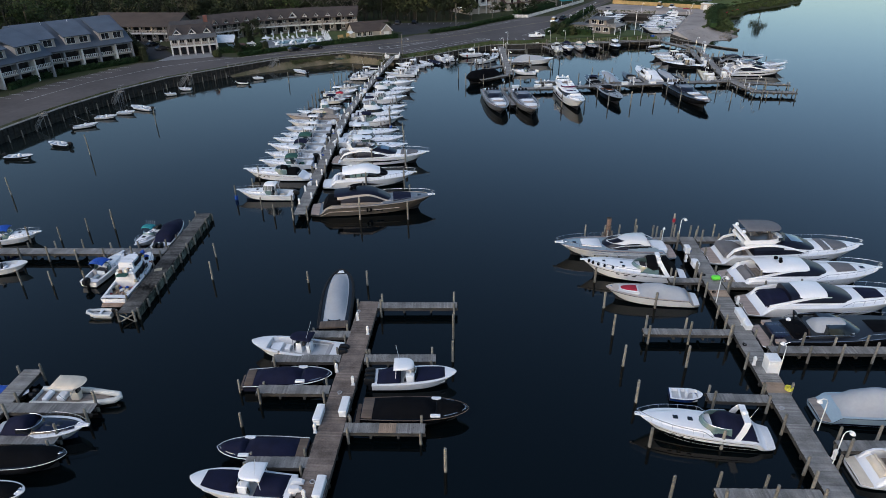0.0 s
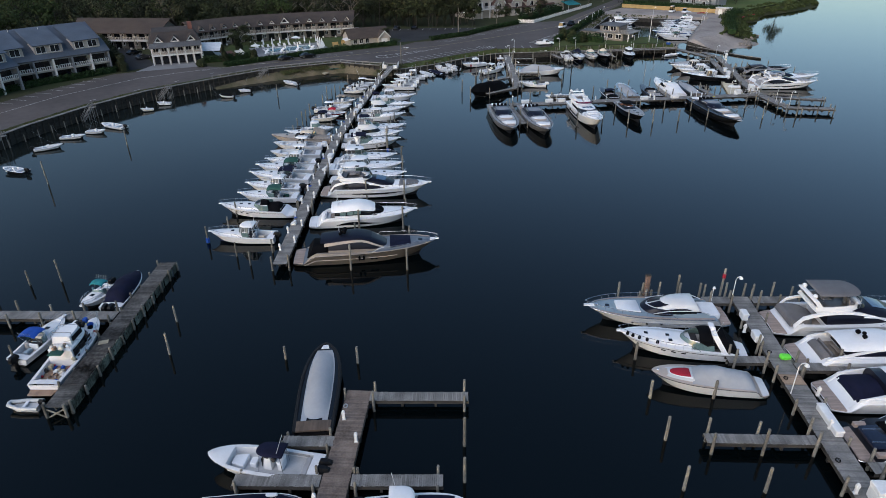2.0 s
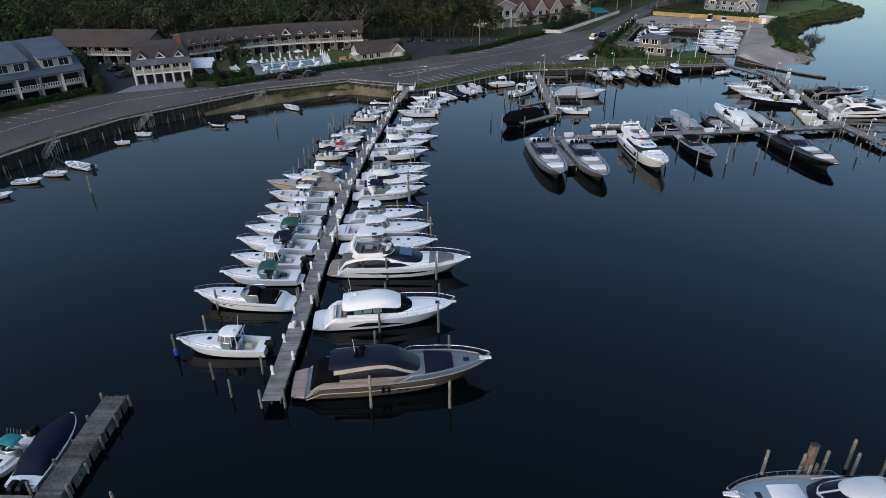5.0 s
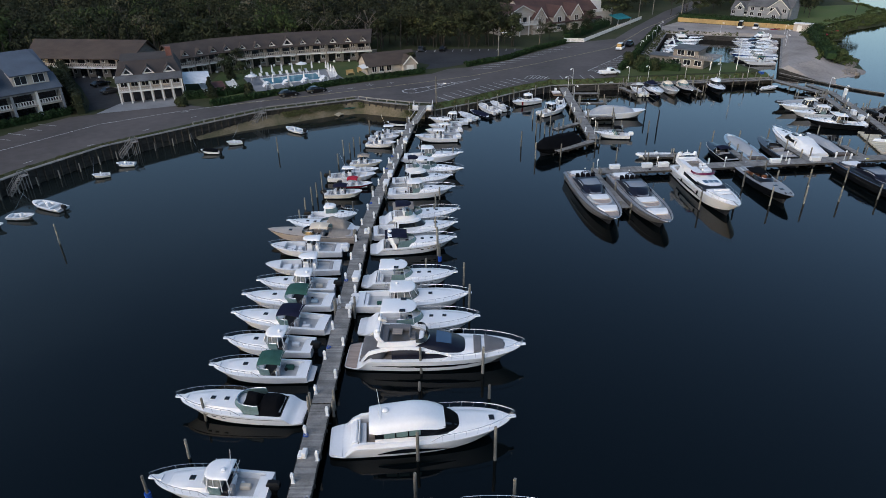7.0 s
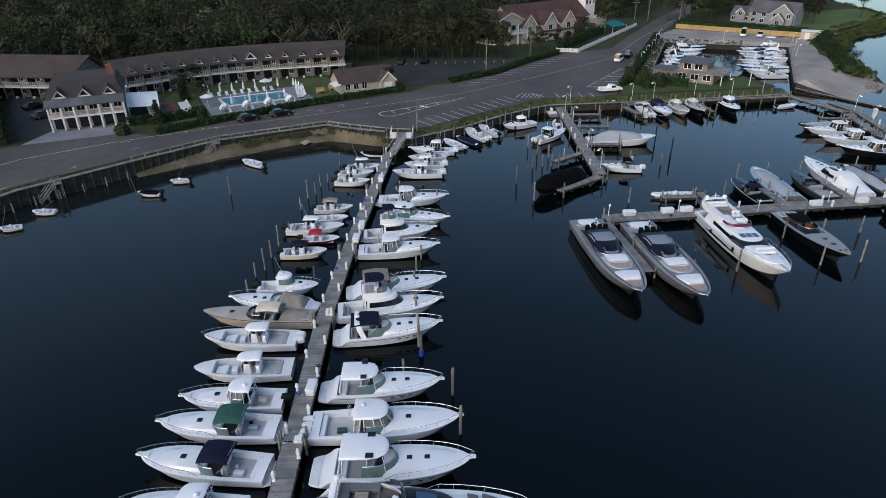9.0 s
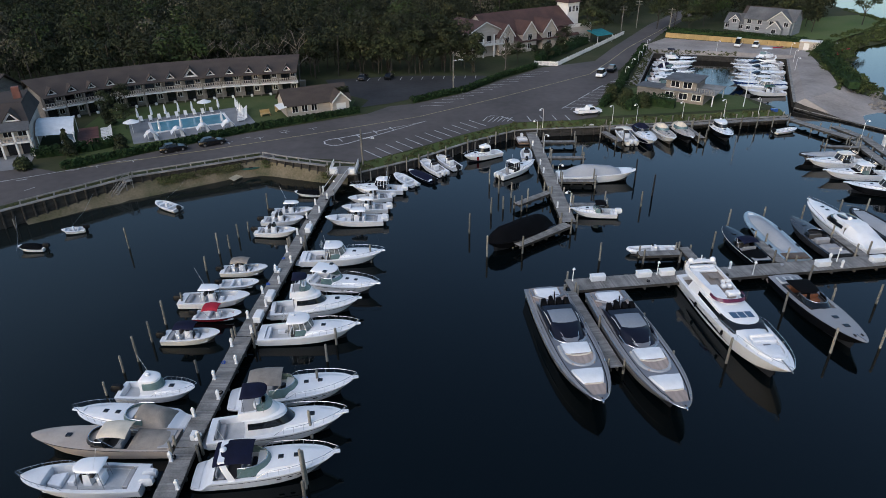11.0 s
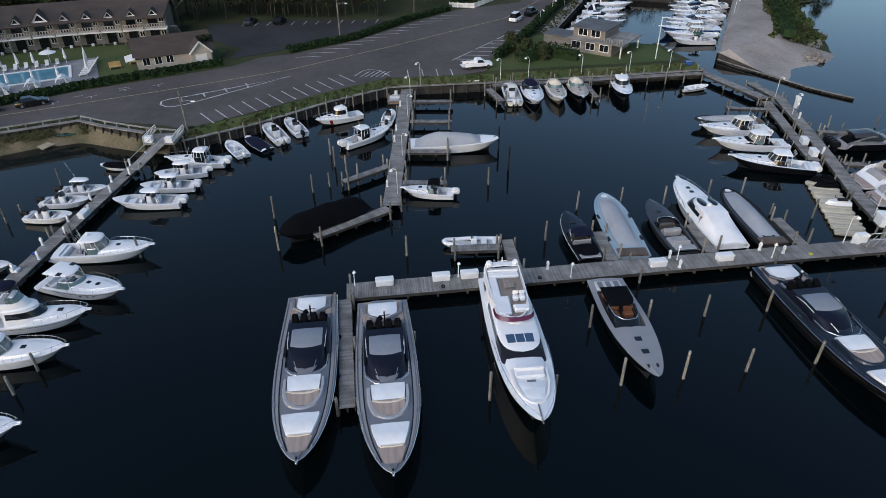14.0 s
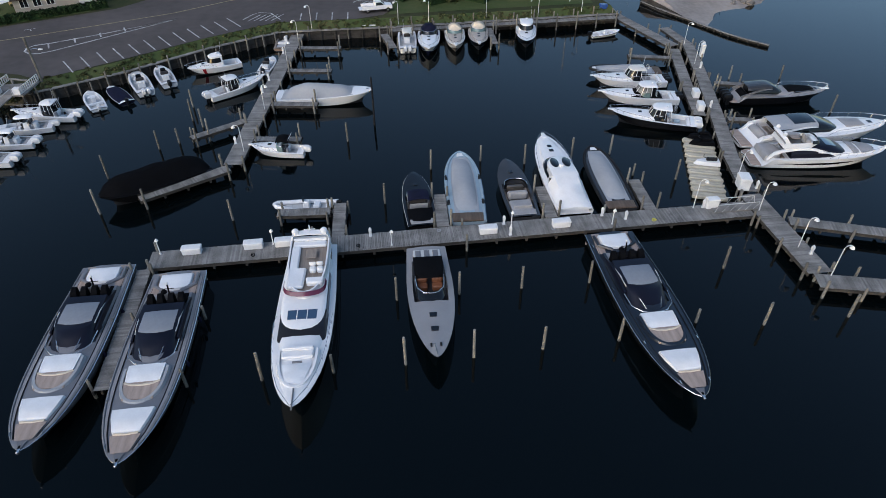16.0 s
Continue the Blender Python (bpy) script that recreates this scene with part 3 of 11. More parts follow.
sea_wall("sea_wall", SHORE[1:11], "curved dark timber sea wall with posts and a pale cap", 1, 1.3)
sea_wall("sea_wall", SHORE[10:15], "dark timber sea wall below the parking bays", 1, 1.3, QUAY + 0.1)
sea_wall("sea_wall", SHORE[14:17], "dark timber quay wall below the clubhouse lawn", 1, 2.0, QUAY + 0.1)
sea_wall("sea_wall", SHORE[16:24], "timber wall round the inner boat basin", 1, 2.2, QUAY + 0.1)
sea_wall("jetty", [(73.4, 230.4), (76.4, 224.6), (79.2, 220.2), (83.4, 213.0), (85.7, 210.4), (88.0, 208.1)], "dark low timber jetty running out from the beach", 1, 1.2, 0.5, 0.05)


# ---- docks and piles ----
def dock(name, p, q, width, label, z=1.05, board=0.16, fresh=0, seed=1, planks=None):
    """A timber walk: separate boards over dark beams, on a few cross bents."""
    p, q = Vector(p), Vector(q)
    L = (q - p).length
    r = thing(name, pose(p.x, p.y, 0, 0, 0, math.degrees(math.atan2(q.y - p.y, q.x - p.x))), label, "dock", "harbour docks", "structure")
    rng = random.Random(seed + int(L * 10))
    n = int(L / board)
    for nm, mt, pick in (("decking", planks or PLANK, 0), ("new_decking", PLANKB, 1)):
        sh = []
        for k in range(n):
            isnew = fresh and (k // 9) % 11 == fresh
            if bool(isnew) == bool(pick):
                a, b, e = k * board + 0.008, (k + 1) * board - 0.008, rng.uniform(-0.03, 0.03)
                sh.append(box(a, b, -width / 2 + e, width / 2 + e, z - 0.04 + rng.uniform(-0.004, 0.004), z + rng.uniform(-0.006, 0.006)))
        if sh:
            tagged(part(nm, join(*sh), mt, r, smooth=0), kind="stuff")
    for s in (-1, 1):
        part("side_beam", box(0, L, s * width / 2 - 0.06, s * width / 2 + 0.06, z - 0.34, z - 0.045), BEAM, r, smooth=0)
    part("centre_beam", box(0, L, -0.08, 0.08, z - 0.34, z - 0.045), BEAM, r, smooth=0)
    for k in range(1, int(L / 3) + 1):
        x = k * L / (int(L / 3) + 1)
        part("cross_beam", box(x - 0.1, x + 0.1, -width / 2 - 0.1, width / 2 + 0.1, z - 0.62, z - 0.345), BEAM, r, smooth=0)
    return r


def pile_mesh(h, r, lean):
    rng = random.Random(int(h * 100))
    rings = []
    for z, k in ((-1.5, 1.1), (0.0, 1.05), (0.5, 1.02), (h * 0.6, 0.98), (h - 0.08, 0.94), (h, 0.8)):
        rings.append([(r * k * (1 + rng.uniform(-0.05, 0.05)) * math.cos(6.2832 * a / 8) + lean * z, r * k * (1 + rng.uniform(-0.05, 0.05)) * math.sin(6.2832 * a / 8), z) for a in range(8)])
    return loft(rings)


PILES = {}


def pile(x, y, h=3.0, kind="wood"):
    thick = 0.115 if x < -20 else 0.125 if y > 130 else 0.135
    key = (round(h * 2) / 2, kind, thick)
    if key not in PILES:
        me = part("mooring_post", pile_mesh(key[0], thick, 0.012), PILED if kind == "tar" else PILE, smooth=50)
        PILES[key] = me.data
        ob = me
    else:
        ob = new("mooring_post", PILES[key])
    ob.matrix_world = pose(x, y, 0, 0, 0, (x * 37 + y * 91) % 360)
    return tagged(ob, "black tarred timber mooring post" if kind == "tar" else "weathered round timber mooring post standing in the water", "mooring post", "mooring posts")


def dock_pile(parent, x, y, h):
    key = (round(h * 4) / 4, "dock")
    if key not in PILES:
        ob = part("dock_post", pile_mesh(key[0], 0.125, 0.008), PILE, smooth=50)
        PILES[key] = ob.data
    else:
        ob = new("dock_post", PILES[key])
    ob.parent = parent
    ob.matrix_local = pose(x, y, 0, 0, 0, (x * 37 + y * 91) % 360)


def dock_with_piles(name, p, q, width, label, every=5.0, h=2.2, fresh=0, z=1.05, planks=None, board=0.16):
    r = dock(name, p, q, width, label, z=z, fresh=fresh, planks=planks, board=board)
    L = (Vector(q) - Vector(p)).length
    n = max(2, int(L / every) + 1)
    for s in (-1, 1):
        for k in range(n):
            dock_pile(r, 0.4 + (L - 0.8) * k / (n - 1), s * (width / 2 + 0.2), h + 0.25 * ((k * 7 + s) % 3 - 1))
    return r


WALKL = "long weathered grey timber dock walk on piles"
FINGL = "short weathered timber finger dock between boats"
dock_with_piles("dock", (-11.4, 22), (-10.1, 58.2), 2.1, "long brown weathered timber dock walk on piles", 9, 1.35, planks=PLANKW)
dock_with_piles("finger_dock", (-9.1, 57.4), (-0.4, 57.5), 1.1, FINGL, 9, 1.9)
for x0, x1, y in ((-11.3, -15.6, 52.0), (-11.6, -18.2, 48.0), (-11.8, -18.4, 43.5), (-11.9, -17.0, 35.0)):
    dock_with_piles("finger_dock", (x0, y), (x1, y), 1.1, FINGL, 7, 1.5)
dock_with_piles("finger_dock", (-9.3, 48.1), (-2.4, 48.2), 1.1, FINGL, 7, 1.5)
dock_with_piles("finger_dock", (-9.7, 38.8), (-2.9, 38.8), 1.1, FINGL, 7, 1.5, fresh=2)
dock_with_piles("dock", (27.0, 22), (29.4, 74.2), 1.9, WALKL, 4.2, 1.9, fresh=4)
dock_with_piles("finger_dock", (25.2, 73.4), (28.3, 73.4), 1.3, FINGL, 2, 2.6)
dock_with_piles("finger_dock", (30.5, 73.5), (35.5, 73.5), 1.3, FINGL, 2, 2.6)
dock_with_piles("finger_dock", (27.7, 63), (24.0, 63), 1.0, FINGL, 4, 2.4)
dock_with_piles("finger_dock", (27.3, 52.7), (18.5, 52.8), 1.0, FINGL, 3, 2.4)
dock_with_piles("finger_dock", (26.9, 42.8), (21.5, 43.0), 1.0, FINGL, 4, 2.0)
dock_with_piles("finger_dock", (26.3, 32.5), (18.6, 32.5), 1.0, FINGL, 3, 2.4)
for y, x in ((62.0, 38.5), (49.9, 46), (37.4, 40)):
    dock_with_piles("finger_dock", (29.9, y), (x, y), 1.1, FINGL, 3, 2.2)
dock_with_piles("dock", (-75, 69.8), (-37.75, 69.8), 1.5, WALKL, 3.4, 2.0)
wharf = dock_with_piles("wharf", (-36.25, 55.6), (-37.2, 81.6), 1.9, "broad old mossy timber wharf with boarded sides", 2.6, 1.3, planks=WHARFP, board=0.30)
tagged(part("side_boarding", join(*[box(0.3 * k + 0.02, 0.3 * k + 0.27, -1.03 - 0.008 * (k % 3), -0.985, -0.2 + 0.05 * (k % 2), 0.96 + 0.03 * (k * 7 % 5) - 0.25 * (k % 11 == 4)) for k in range(87) if k % 9]), MOSSB, wharf, smooth=0), kind="stuff")
for s in (-1, 1):
    part("end_brace", tube([(-0.06, -0.85 * s, -0.1), (-0.06, 0.85 * s, 0.92)], 0.09, 4), PILE, wharf)
    part("end_post", tube([(-0.1, 0.88 * s, -1.5), (-0.1, 0.88 * s, 1.45)], 0.14, 8), PILE, wharf)
ply = part("plywood_sheet", box(-0.45, 0.45, -0.32, 0.32, 0.0, 0.03), PLY)
ply.matrix_world = pose(-36.8, 65.0, 1.055, 0, 0, 20)
tagged(ply, "pale loose plywood sheet lying on the old wharf", "plywood sheet")
dock_with_piles("finger_dock", (-39.6, 40.8), (-31.8, 40.8), 1.2, FINGL, 7, 1.9)
dock_with_piles("finger_dock", (-39.6, 37.0), (-32.9, 37.0), 0.9, FINGL, 7, 1.9)
dock_with_piles("dock", (-40.6, 22), (-40.5, 46), 1.8, WALKL, 8, 1.8)
MAIN = [(-23.2, 80.9), (-23.85, 98), (-24.35, 113), (-24.9, 130), (-24.5, 145), (-23.3, 165), (-22.2, 182.5)]
for p, q in zip(MAIN, MAIN[1:]):
    dock_with_piles("dock", p, q, 1.65, "long grey timber dock walk lined with white power posts", 12, 2.0, z=1.15)


def main_x(y):
    """The middle of the long dock walk at y."""
    return float(np.interp(y, [p[1] for p in MAIN], [p[0] for p in MAIN]))


dock_with_piles("dock", (9.7, 154.5), (67.2, 162.3), 2.45, "long weathered dock walk with white dock boxes", 12, 1.9)
dock_with_piles("finger_dock", (9.7, 153.2), (11.7, 139.6), 1.2, FINGL, 6, 1.9)
dock_with_piles("finger_dock", (26.4, 158.0), (25.9, 163.6), 1.2, FINGL, 6, 1.8)
dock_with_piles("finger_dock", (19.8, 161.9), (25.2, 162.2), 1.2, FINGL, 6, 1.8)
for x, y in ((36.4, 159.5), (47.1, 160.9), (57.2, 162.2)):
    dock_with_piles("finger_dock", (x, y), (x - 0.4, y + 5.6), 1.2, FINGL, 6, 2.4)
dock_with_piles("dock", (66.1, 221.5), (72.2, 206.2), 1.9, WALKL, 6, 1.6)
for p, q in (((72.2, 205.9), (70.05, 191.9)), ((70.05, 191.8), (69.0, 183.3))):
    dock_with_piles("floating_dock", p, q, 1.5, "low grey floating dock beside the fixed walk", 9, 1.5, z=0.72)
FIXED = [(72.9, 214.4), (74.6, 206.9), (72.98, 195.4), (70.88, 182.9), (69.03, 172.9), (68.3, 165.4)]
for p, q in zip(FIXED, FIXED[1:]):
    dock_with_piles("dock", p, q, 1.65, WALKL, 4, 1.5)
dock_with_piles("dock", (68.1, 164.8), (69.6, 152.4), 2.2, WALKL, 3.2, 1.7)
dock_with_piles("dock", (68.8, 151.4), (79.0, 150.0), 1.8, WALKL, 3.0, 1.8)
dock_with_piles("dock", (70.2, 160.2), (81, 157.6), 1.4, WALKL, 4.5, 1.7)
dock_with_piles("finger_dock", (73.9, 192.6), (77.7, 192.0), 1.0, FINGL, 4, 2.0)
dock_with_piles("finger_dock", (71.9, 181.8), (75.0, 181.4), 1.0, FINGL, 3, 2.0)
dock_with_piles("finger_dock", (70.6, 201.6), (64.1, 202.4), 1.0, FINGL, 6, 2.2)
dock_with_piles("dock", (12.7, 214.0), (12.8, 171.2), 2.0, WALKL, 9, 1.8)
dock_with_piles("finger_dock", (12.6, 170.6), (4.8, 164.6), 1.4, FINGL, 8, 2.2)
for y, x in ((206.4, 20.6), (197.6, 20.3), (186.6, 20.0), (177.2, 19.6)):
    dock_with_piles("finger_dock", (13.9, y), (x, y - 0.1), 1.1, FINGL, 6, 2.4)
dock_with_piles("finger_dock", (11.8, 182.1), (6.2, 177.5), 1.1, FINGL, 6, 2.2)
dock_with_piles("dock", (14.0, 213.6), (27.5, 214.8), 1.9, WALKL, 5, 1.9)
dock_with_piles("dock", (27.5, 213.2), (66.0, 219.0), 1.6, WALKL, 3.5, 2.8, z=1.35)
dock_with_piles("finger_dock", (26.8, 212.2), (28.7, 206.0), 1.2, FINGL, 6, 2.2)
dock_with_piles("finger_dock", (44.0, 214.6), (44.6, 207.5), 0.9, FINGL, 6, 2.2)
# a cluster of thick brown piles at the outer dock, and two piles with blue collars
cl = thing("mooring_dolphin", pose(19.2, 74.1, 0), "rusty brown box post with weathered timber posts beside it", "mooring post")
part("box_post", pad(-0.26, 0.26, 0.42, 0.42, -1, 3.7, 0.04), RUSTP, cl, smooth=50)
part("post_cap", pad(-0.30, 0.30, 0.48, 0.48, 3.7, 3.78, 0.02), BEAM, cl, smooth=50)
for dx, dy, h in ((-0.42, 0.1, 2.7), (-0.15, -0.45, 2.2), (0.35, 0.4, 2.4), (-0.75, -0.3, 1.9), (0.5, -0.2, 2.0)):
    part("post", moved(pile_mesh(h, 0.14, 0.02), pose(dx, dy, 0, 0, 0, 90 * dx)), PILE, cl, smooth=50)
old_rng = random.Random(3)
for p, q in zip(SHORE[1:6], SHORE[2:7]):
    n = int(math.dist(p, q) / 3.1)
    for k in range(n):
        t = (k + 0.5) / n
        dx, dy = q[0] - p[0], q[1] - p[1]
        s = 1.3 / math.hypot(dx, dy)
        pile(p[0] + dx * t + dy * s, p[1] + dy * t - dx * s, 1.5)
for p, q in zip(SHORE[10:13] + [SHORE[13]], SHORE[11:15]):
    n = int(math.dist(p, q) / 1.9)
    for k in range(n):
        t = (k + old_rng.uniform(0.1, 0.6)) / n
        dx, dy = q[0] - p[0], q[1] - p[1]
        s = 0.75 / math.hypot(dx, dy)
        if p[0] < 9:
            pile(p[0] + dx * t + dy * s, p[1] + dy * t - dx * s, old_rng.choice((1.5, 2.0, 2.5)))
for x, y in ((-14.6, 125.3), (-34.9, 88.6)):
    p = pile(x, y, 2.5)
    part("blue_collar", tube([(0, 0, 0.1), (0, 0, 0.75)], 0.24, 8), BLUEC, p, "blue plastic ice collar")
marks("stall_edge", "long white edge lines of the bays by the garden", (20.6, 223.6), (4.7, 7.2), 3, (0.55, 0.84), 7.0, 0.22)
marks("yellow_hatching", "faded hatching at the corner of the bays", (22.2, 222.6), (0.9, 0.15), 5, (0.5, 1), 1.8, 0.2)


# lone mooring piles: x, y, height
raft = part("float_board", join(*[box(-1.1, 1.1, -0.5 + 0.26 * k, -0.27 + 0.26 * k, 0.0, 0.09) for k in range(4)], box(-0.9, -0.7, -0.5, 0.51, -0.08, 0.0), box(0.7, 0.9, -0.5, 0.51, -0.08, 0.0)), PLY, smooth=0)
raft.matrix_world = pose(-38.9, 190.9, 0.36, 18, 0, 65)
tagged(raft, "pale plank raft drawn up at the water's edge", "raft")
pile(-29.9, 85.0, 2.0)
pile(-27.4, 82.6, 2.0)
pile(-25.5, 85.9, 2.0)
pile(16.4, 74.7, 2.5)
pile(20.8, 74.7, 2.5)
pile(23.1, 75.4, 3.0)
pile(23.0, 74.5, 2.5)
pile(25.2, 74.5, 2.5)
tall = pile(28.2, 76.0, 3.5)
part("red_reflector", tube([(0.03, 0, 2.3), (0.035, 0, 2.8)], 0.20, 8), REDC, tall, "red painted band")
pile(30.0, 74.5, 2.5)
pile(55.9, 175.0, 2.5)
pile(-18.3, 63.9, 1.5)
pile(-11.1, 63.3, 2.0)
pile(-30.1, 64.5, 2.5)
pile(-31.7, 70.2, 2.0)
pile(-0.8, 52.7, 3.0)
pile(-0.8, 49.0, 2.5)
pile(-1.2, 35.2, 2.5)
pile(15.7, 53.6, 2.5)
pile(15.6, 48.5, 2.5)
pile(15.6, 43.4, 2.5)
pile(21.6, 48.4, 2.5)
pile(15.5, 32.8, 2.5)
pile(-49.1, 78.5, 3.0)
pile(-52.4, 77.6, 2.0)
pile(-54.8, 74.9, 2.0)
pile(-58.5, 74.1, 2.5)
pile(-52.7, 63.0, 2.0)
pile(-49.0, 63.0, 2.0)
pile(-44.9, 63.1, 2.0)
pile(-69.3, 109.7, 4.0)
pile(-65.5, 129.5, 3.0)
pile(-20.3, 44.2, 1.5)
pile(-18.8, 39.9, 1.5)
pile(15.4, 38.1, 2.0)
pile(21.1, 37.9, 2.0)
pile(-72.1, 90.8, 3.0)
pile(15.8, 64.2, 2.0)
pile(21.4, 58.7, 2.0)
pile(15.8, 58.7, 2.0)
pile(32.4, 150.3, 2.5)
pile(37.8, 151.0, 2.5)
pile(33.5, 143.0, 3.0)
pile(38.8, 143.7, 3.0)
pile(43.3, 151.7, 2.5)
pile(44.3, 144.5, 2.5)
pile(49.4, 152.4, 2.5)
pile(50.5, 145.4, 2.5)
pile(57.3, 147.4, 1.5)
pile(62.0, 154.3, 2.5)
pile(62.8, 147.1, 2.5)
pile(70.2, 148.0, 2.5)
pile(15.1, 162.1, 2.5)
pile(24.8, 178.4, 2.5)
pile(30.3, 165.0, 2.5)
pile(62.0, 169.4, 2.5)
pile(57.5, 170.3, 1.5)
pile(8.0, 178.6, 3.0)
pile(16.5, 148.0, 1.5)
pile(17.2, 140.9, 2.0)
pile(28.0, 142.2, 2.0)
pile(22.7, 141.5, 3.0)
pile(2.5, 176.6, 2.5)
pile(3.0, 187.9, 2.5)
pile(4.2, 184.0, 3.0)
pile(35.0, 171.8, 2.5)
pile(40.7, 173.6, 2.0)
pile(45.7, 172.9, 2.5)
pile(51.1, 173.5, 3.0)
pile(86.7, 185.3, 2.5)
pile(84.6, 196.0, 2.0)
pile(77.4, 196.1, 2.0)
pile(1.1, 163.3, 3.0)
pile(-0.9, 170.1, 3.0)
pile(6.0, 182.3, 2.5)
pile(3.5, 166.9, 2.0)
pile(-15.6, 103.6, 3.0)
pile(-9.8, 103.7, 3.0)
pile(-15.2, 92.8, 3.0)
pile(-9.1, 93.0, 3.5)
pile(-15.1, 88.8, 3.0)
pile(-7.9, 88.9, 2.5)
pile(-33.7, 96.9, 2.5)
pile(-33.5, 92.7, 2.0)
pile(-11.6, 119.7, 3.0)
pile(-11.0, 114.9, 3.0)
pile(-9.3, 100.2, 1.5)
pile(-15.6, 101.1, 1.0)
pile(-16.1, 121.6, 2.5)
pile(-14.9, 127.3, 3.5)
pile(-14.9, 126.9, 4.0)
pile(-15.4, 132.1, 3.0)
pile(-15.8, 137.7, 2.5)
pile(-15.3, 145.0, 2.0)
pile(-13.5, 162.1, 2.5)
pile(-15.8, 142.3, 2.0)
pile(-34.3, 142.5, 3.0)
pile(-34.3, 145.7, 2.5)
pile(-35.0, 140.8, 2.0)
pile(-35.1, 137.6, 1.5)
pile(-33.4, 164.7, 3.0)
pile(-33.6, 160.3, 2.0)
pile(-32.5, 166.2, 2.0)
pile(-32.3, 169.5, 2.0)
pile(-31.4, 171.2, 1.5)
pile(-30.6, 178.8, 2.5)
pile(-33.4, 152.0, 2.0)
pile(-34.1, 148.8, 3.0)
pile(-45.9, 166.5, 3.0)
pile(-27.9, 140.7, 1.5)
pile(4.4, 178.1, 2.0)
pile(26.9, 189.3, 3.5, "tar")
pile(27.7, 182.5, 3.5, "tar")
pile(-14.6, 81.5, 3.5)
pile(-7.7, 81.6, 3.0)


# ---- boats ----
class Boat:
    """Bare hull of a boat: x from the stern to the bow, z from the waterline."""

    def __init__(self, name, at, L, label, hull=None, deck=None, bottom=None, B=None, fs=None, fb=None, well=(0.06, 0.5), depth=0.55,
                 sole=None, full=2.9, swoop=0.0, category="motorboat", side=0.09, boot=0.16, rub=None):
        x, y, hd = at
        self.L, self.B = L, B or (1.05 + 0.205 * L)
        self.fs, self.fb = fs or 0.45 + 0.054 * L, fb or 0.58 + 0.095 * L
        self.full, self.side, self.well, self.swoop = full, side, well, swoop
        self.root = thing(name, pose(x, y, 0, 0, 0, hd), label, category, "moored boats")
        hull, deck, bottom, sole = hull or WHITE, deck or DECK, bottom or BOTTOM, sole or SOLE
        us = [0, 0.06, 0.14, 0.24, 0.34, 0.44, 0.54, 0.63, 0.71, 0.78, 0.84, 0.89, 0.93, 0.96, 0.985, 1.0]
        if swoop:
            us = [0, 0.008, 0.02] + [swoop * k / 7 for k in range(2, 8)] + [u for u in us if u > swoop + 0.02]
        low, top, wales = [], [], []
        for u in us:
            gx, b, z = self.g(u)
            cx, cb = gx * (1 - 0.10 * u ** 3), b * (0.86 - 0.25 * u ** 3)
            cz = boot + 0.35 * z * u ** 4
            kx = gx * (1 - 0.13 * u ** 2)
            low.append([(cx, -cb, cz), (kx, 0, -0.45), (cx, cb, cz)])
            mx, mb, mz = (gx * 0.55 + cx * 0.45), b * 0.62 + cb * 0.38 - 0.05 * b * u ** 4, cz + 0.5 * (z - cz)
            wales.append([[(cx, s * cb, cz), (mx, s * mb, mz), (gx, s * b, z - 0.06)] for s in (-1, 1)])
            top.append([(gx, -b, z - 0.06), (gx, -b - 0.035, z - 0.03), (gx, -b, z)])
        tr = [(0, -low[0][2][1], low[0][0][2]), (0, low[0][2][1], low[0][0][2]), (0, self.g(0)[1], self.g(0)[2] - 0.06), (0, -self.g(0)[1], self.g(0)[2] - 0.06)]
        part("hull", join(loft([w[0] for w in wales], closed=False), loft([w[1] for w in wales], closed=False), (tr, [(0, 1, 2, 3)])), hull, self.root, smooth=60)
        part("hull_bottom", join(loft(low, closed=False), ([low[0][0], low[0][1], low[0][2]], [(0, 1, 2)])), bottom, self.root)
        part("rub_rail", join(loft(top, closed=False), loft([[(x, -y, z) for x, y, z in r] for r in top], closed=False)), rub or (RUBBER if hull not in (WHITE, CREAM) else HYP), self.root)
        c0, c1 = well or (2, 2)
        self.zf = self.g((c0 + c1) / 2)[2] - depth if well else 0
        marks = sorted(set([u for u in us if abs(u - c0) > 0.02 and abs(u - c1) > 0.02] + ([c0, c0 + 1e-4, c1, c1 + 1e-4] if well else [])))
        decks, soles = [], []
        for u in marks:
            gx, b, z = self.g(u)
            inn = max(b - side * self.B, b * 0.25)
            if c0 + 5e-5 < u <= c1 + 5e-5:
                row = [(gx, -b, z), (gx, -inn, z + 0.02), (gx, -inn, self.zf), (gx, inn, self.zf), (gx, inn, z + 0.02), (gx, b, z)]
            else:
                row = [(gx, -b, z), (gx, -inn, z + 0.03), (gx, -inn * 0.5, z + 0.03 + 0.05 * b), (gx, inn * 0.5, z + 0.03 + 0.05 * b), (gx, inn, z + 0.03), (gx, b, z)]
            decks.append(row)
        part("deck", loft(decks, closed=False), deck, self.root)
        if well:
            xs = [self.g(c0 + (c1 - c0) * k / 6) for k in range(7)]
            part("cockpit_sole", loft([[(x, -max(b - side * self.B, b * 0.25) + 0.02, self.zf + 0.012), (x, max(b - side * self.B, b * 0.25) - 0.02, self.zf + 0.012)] for x, b, z in xs], closed=False), sole, self.root)

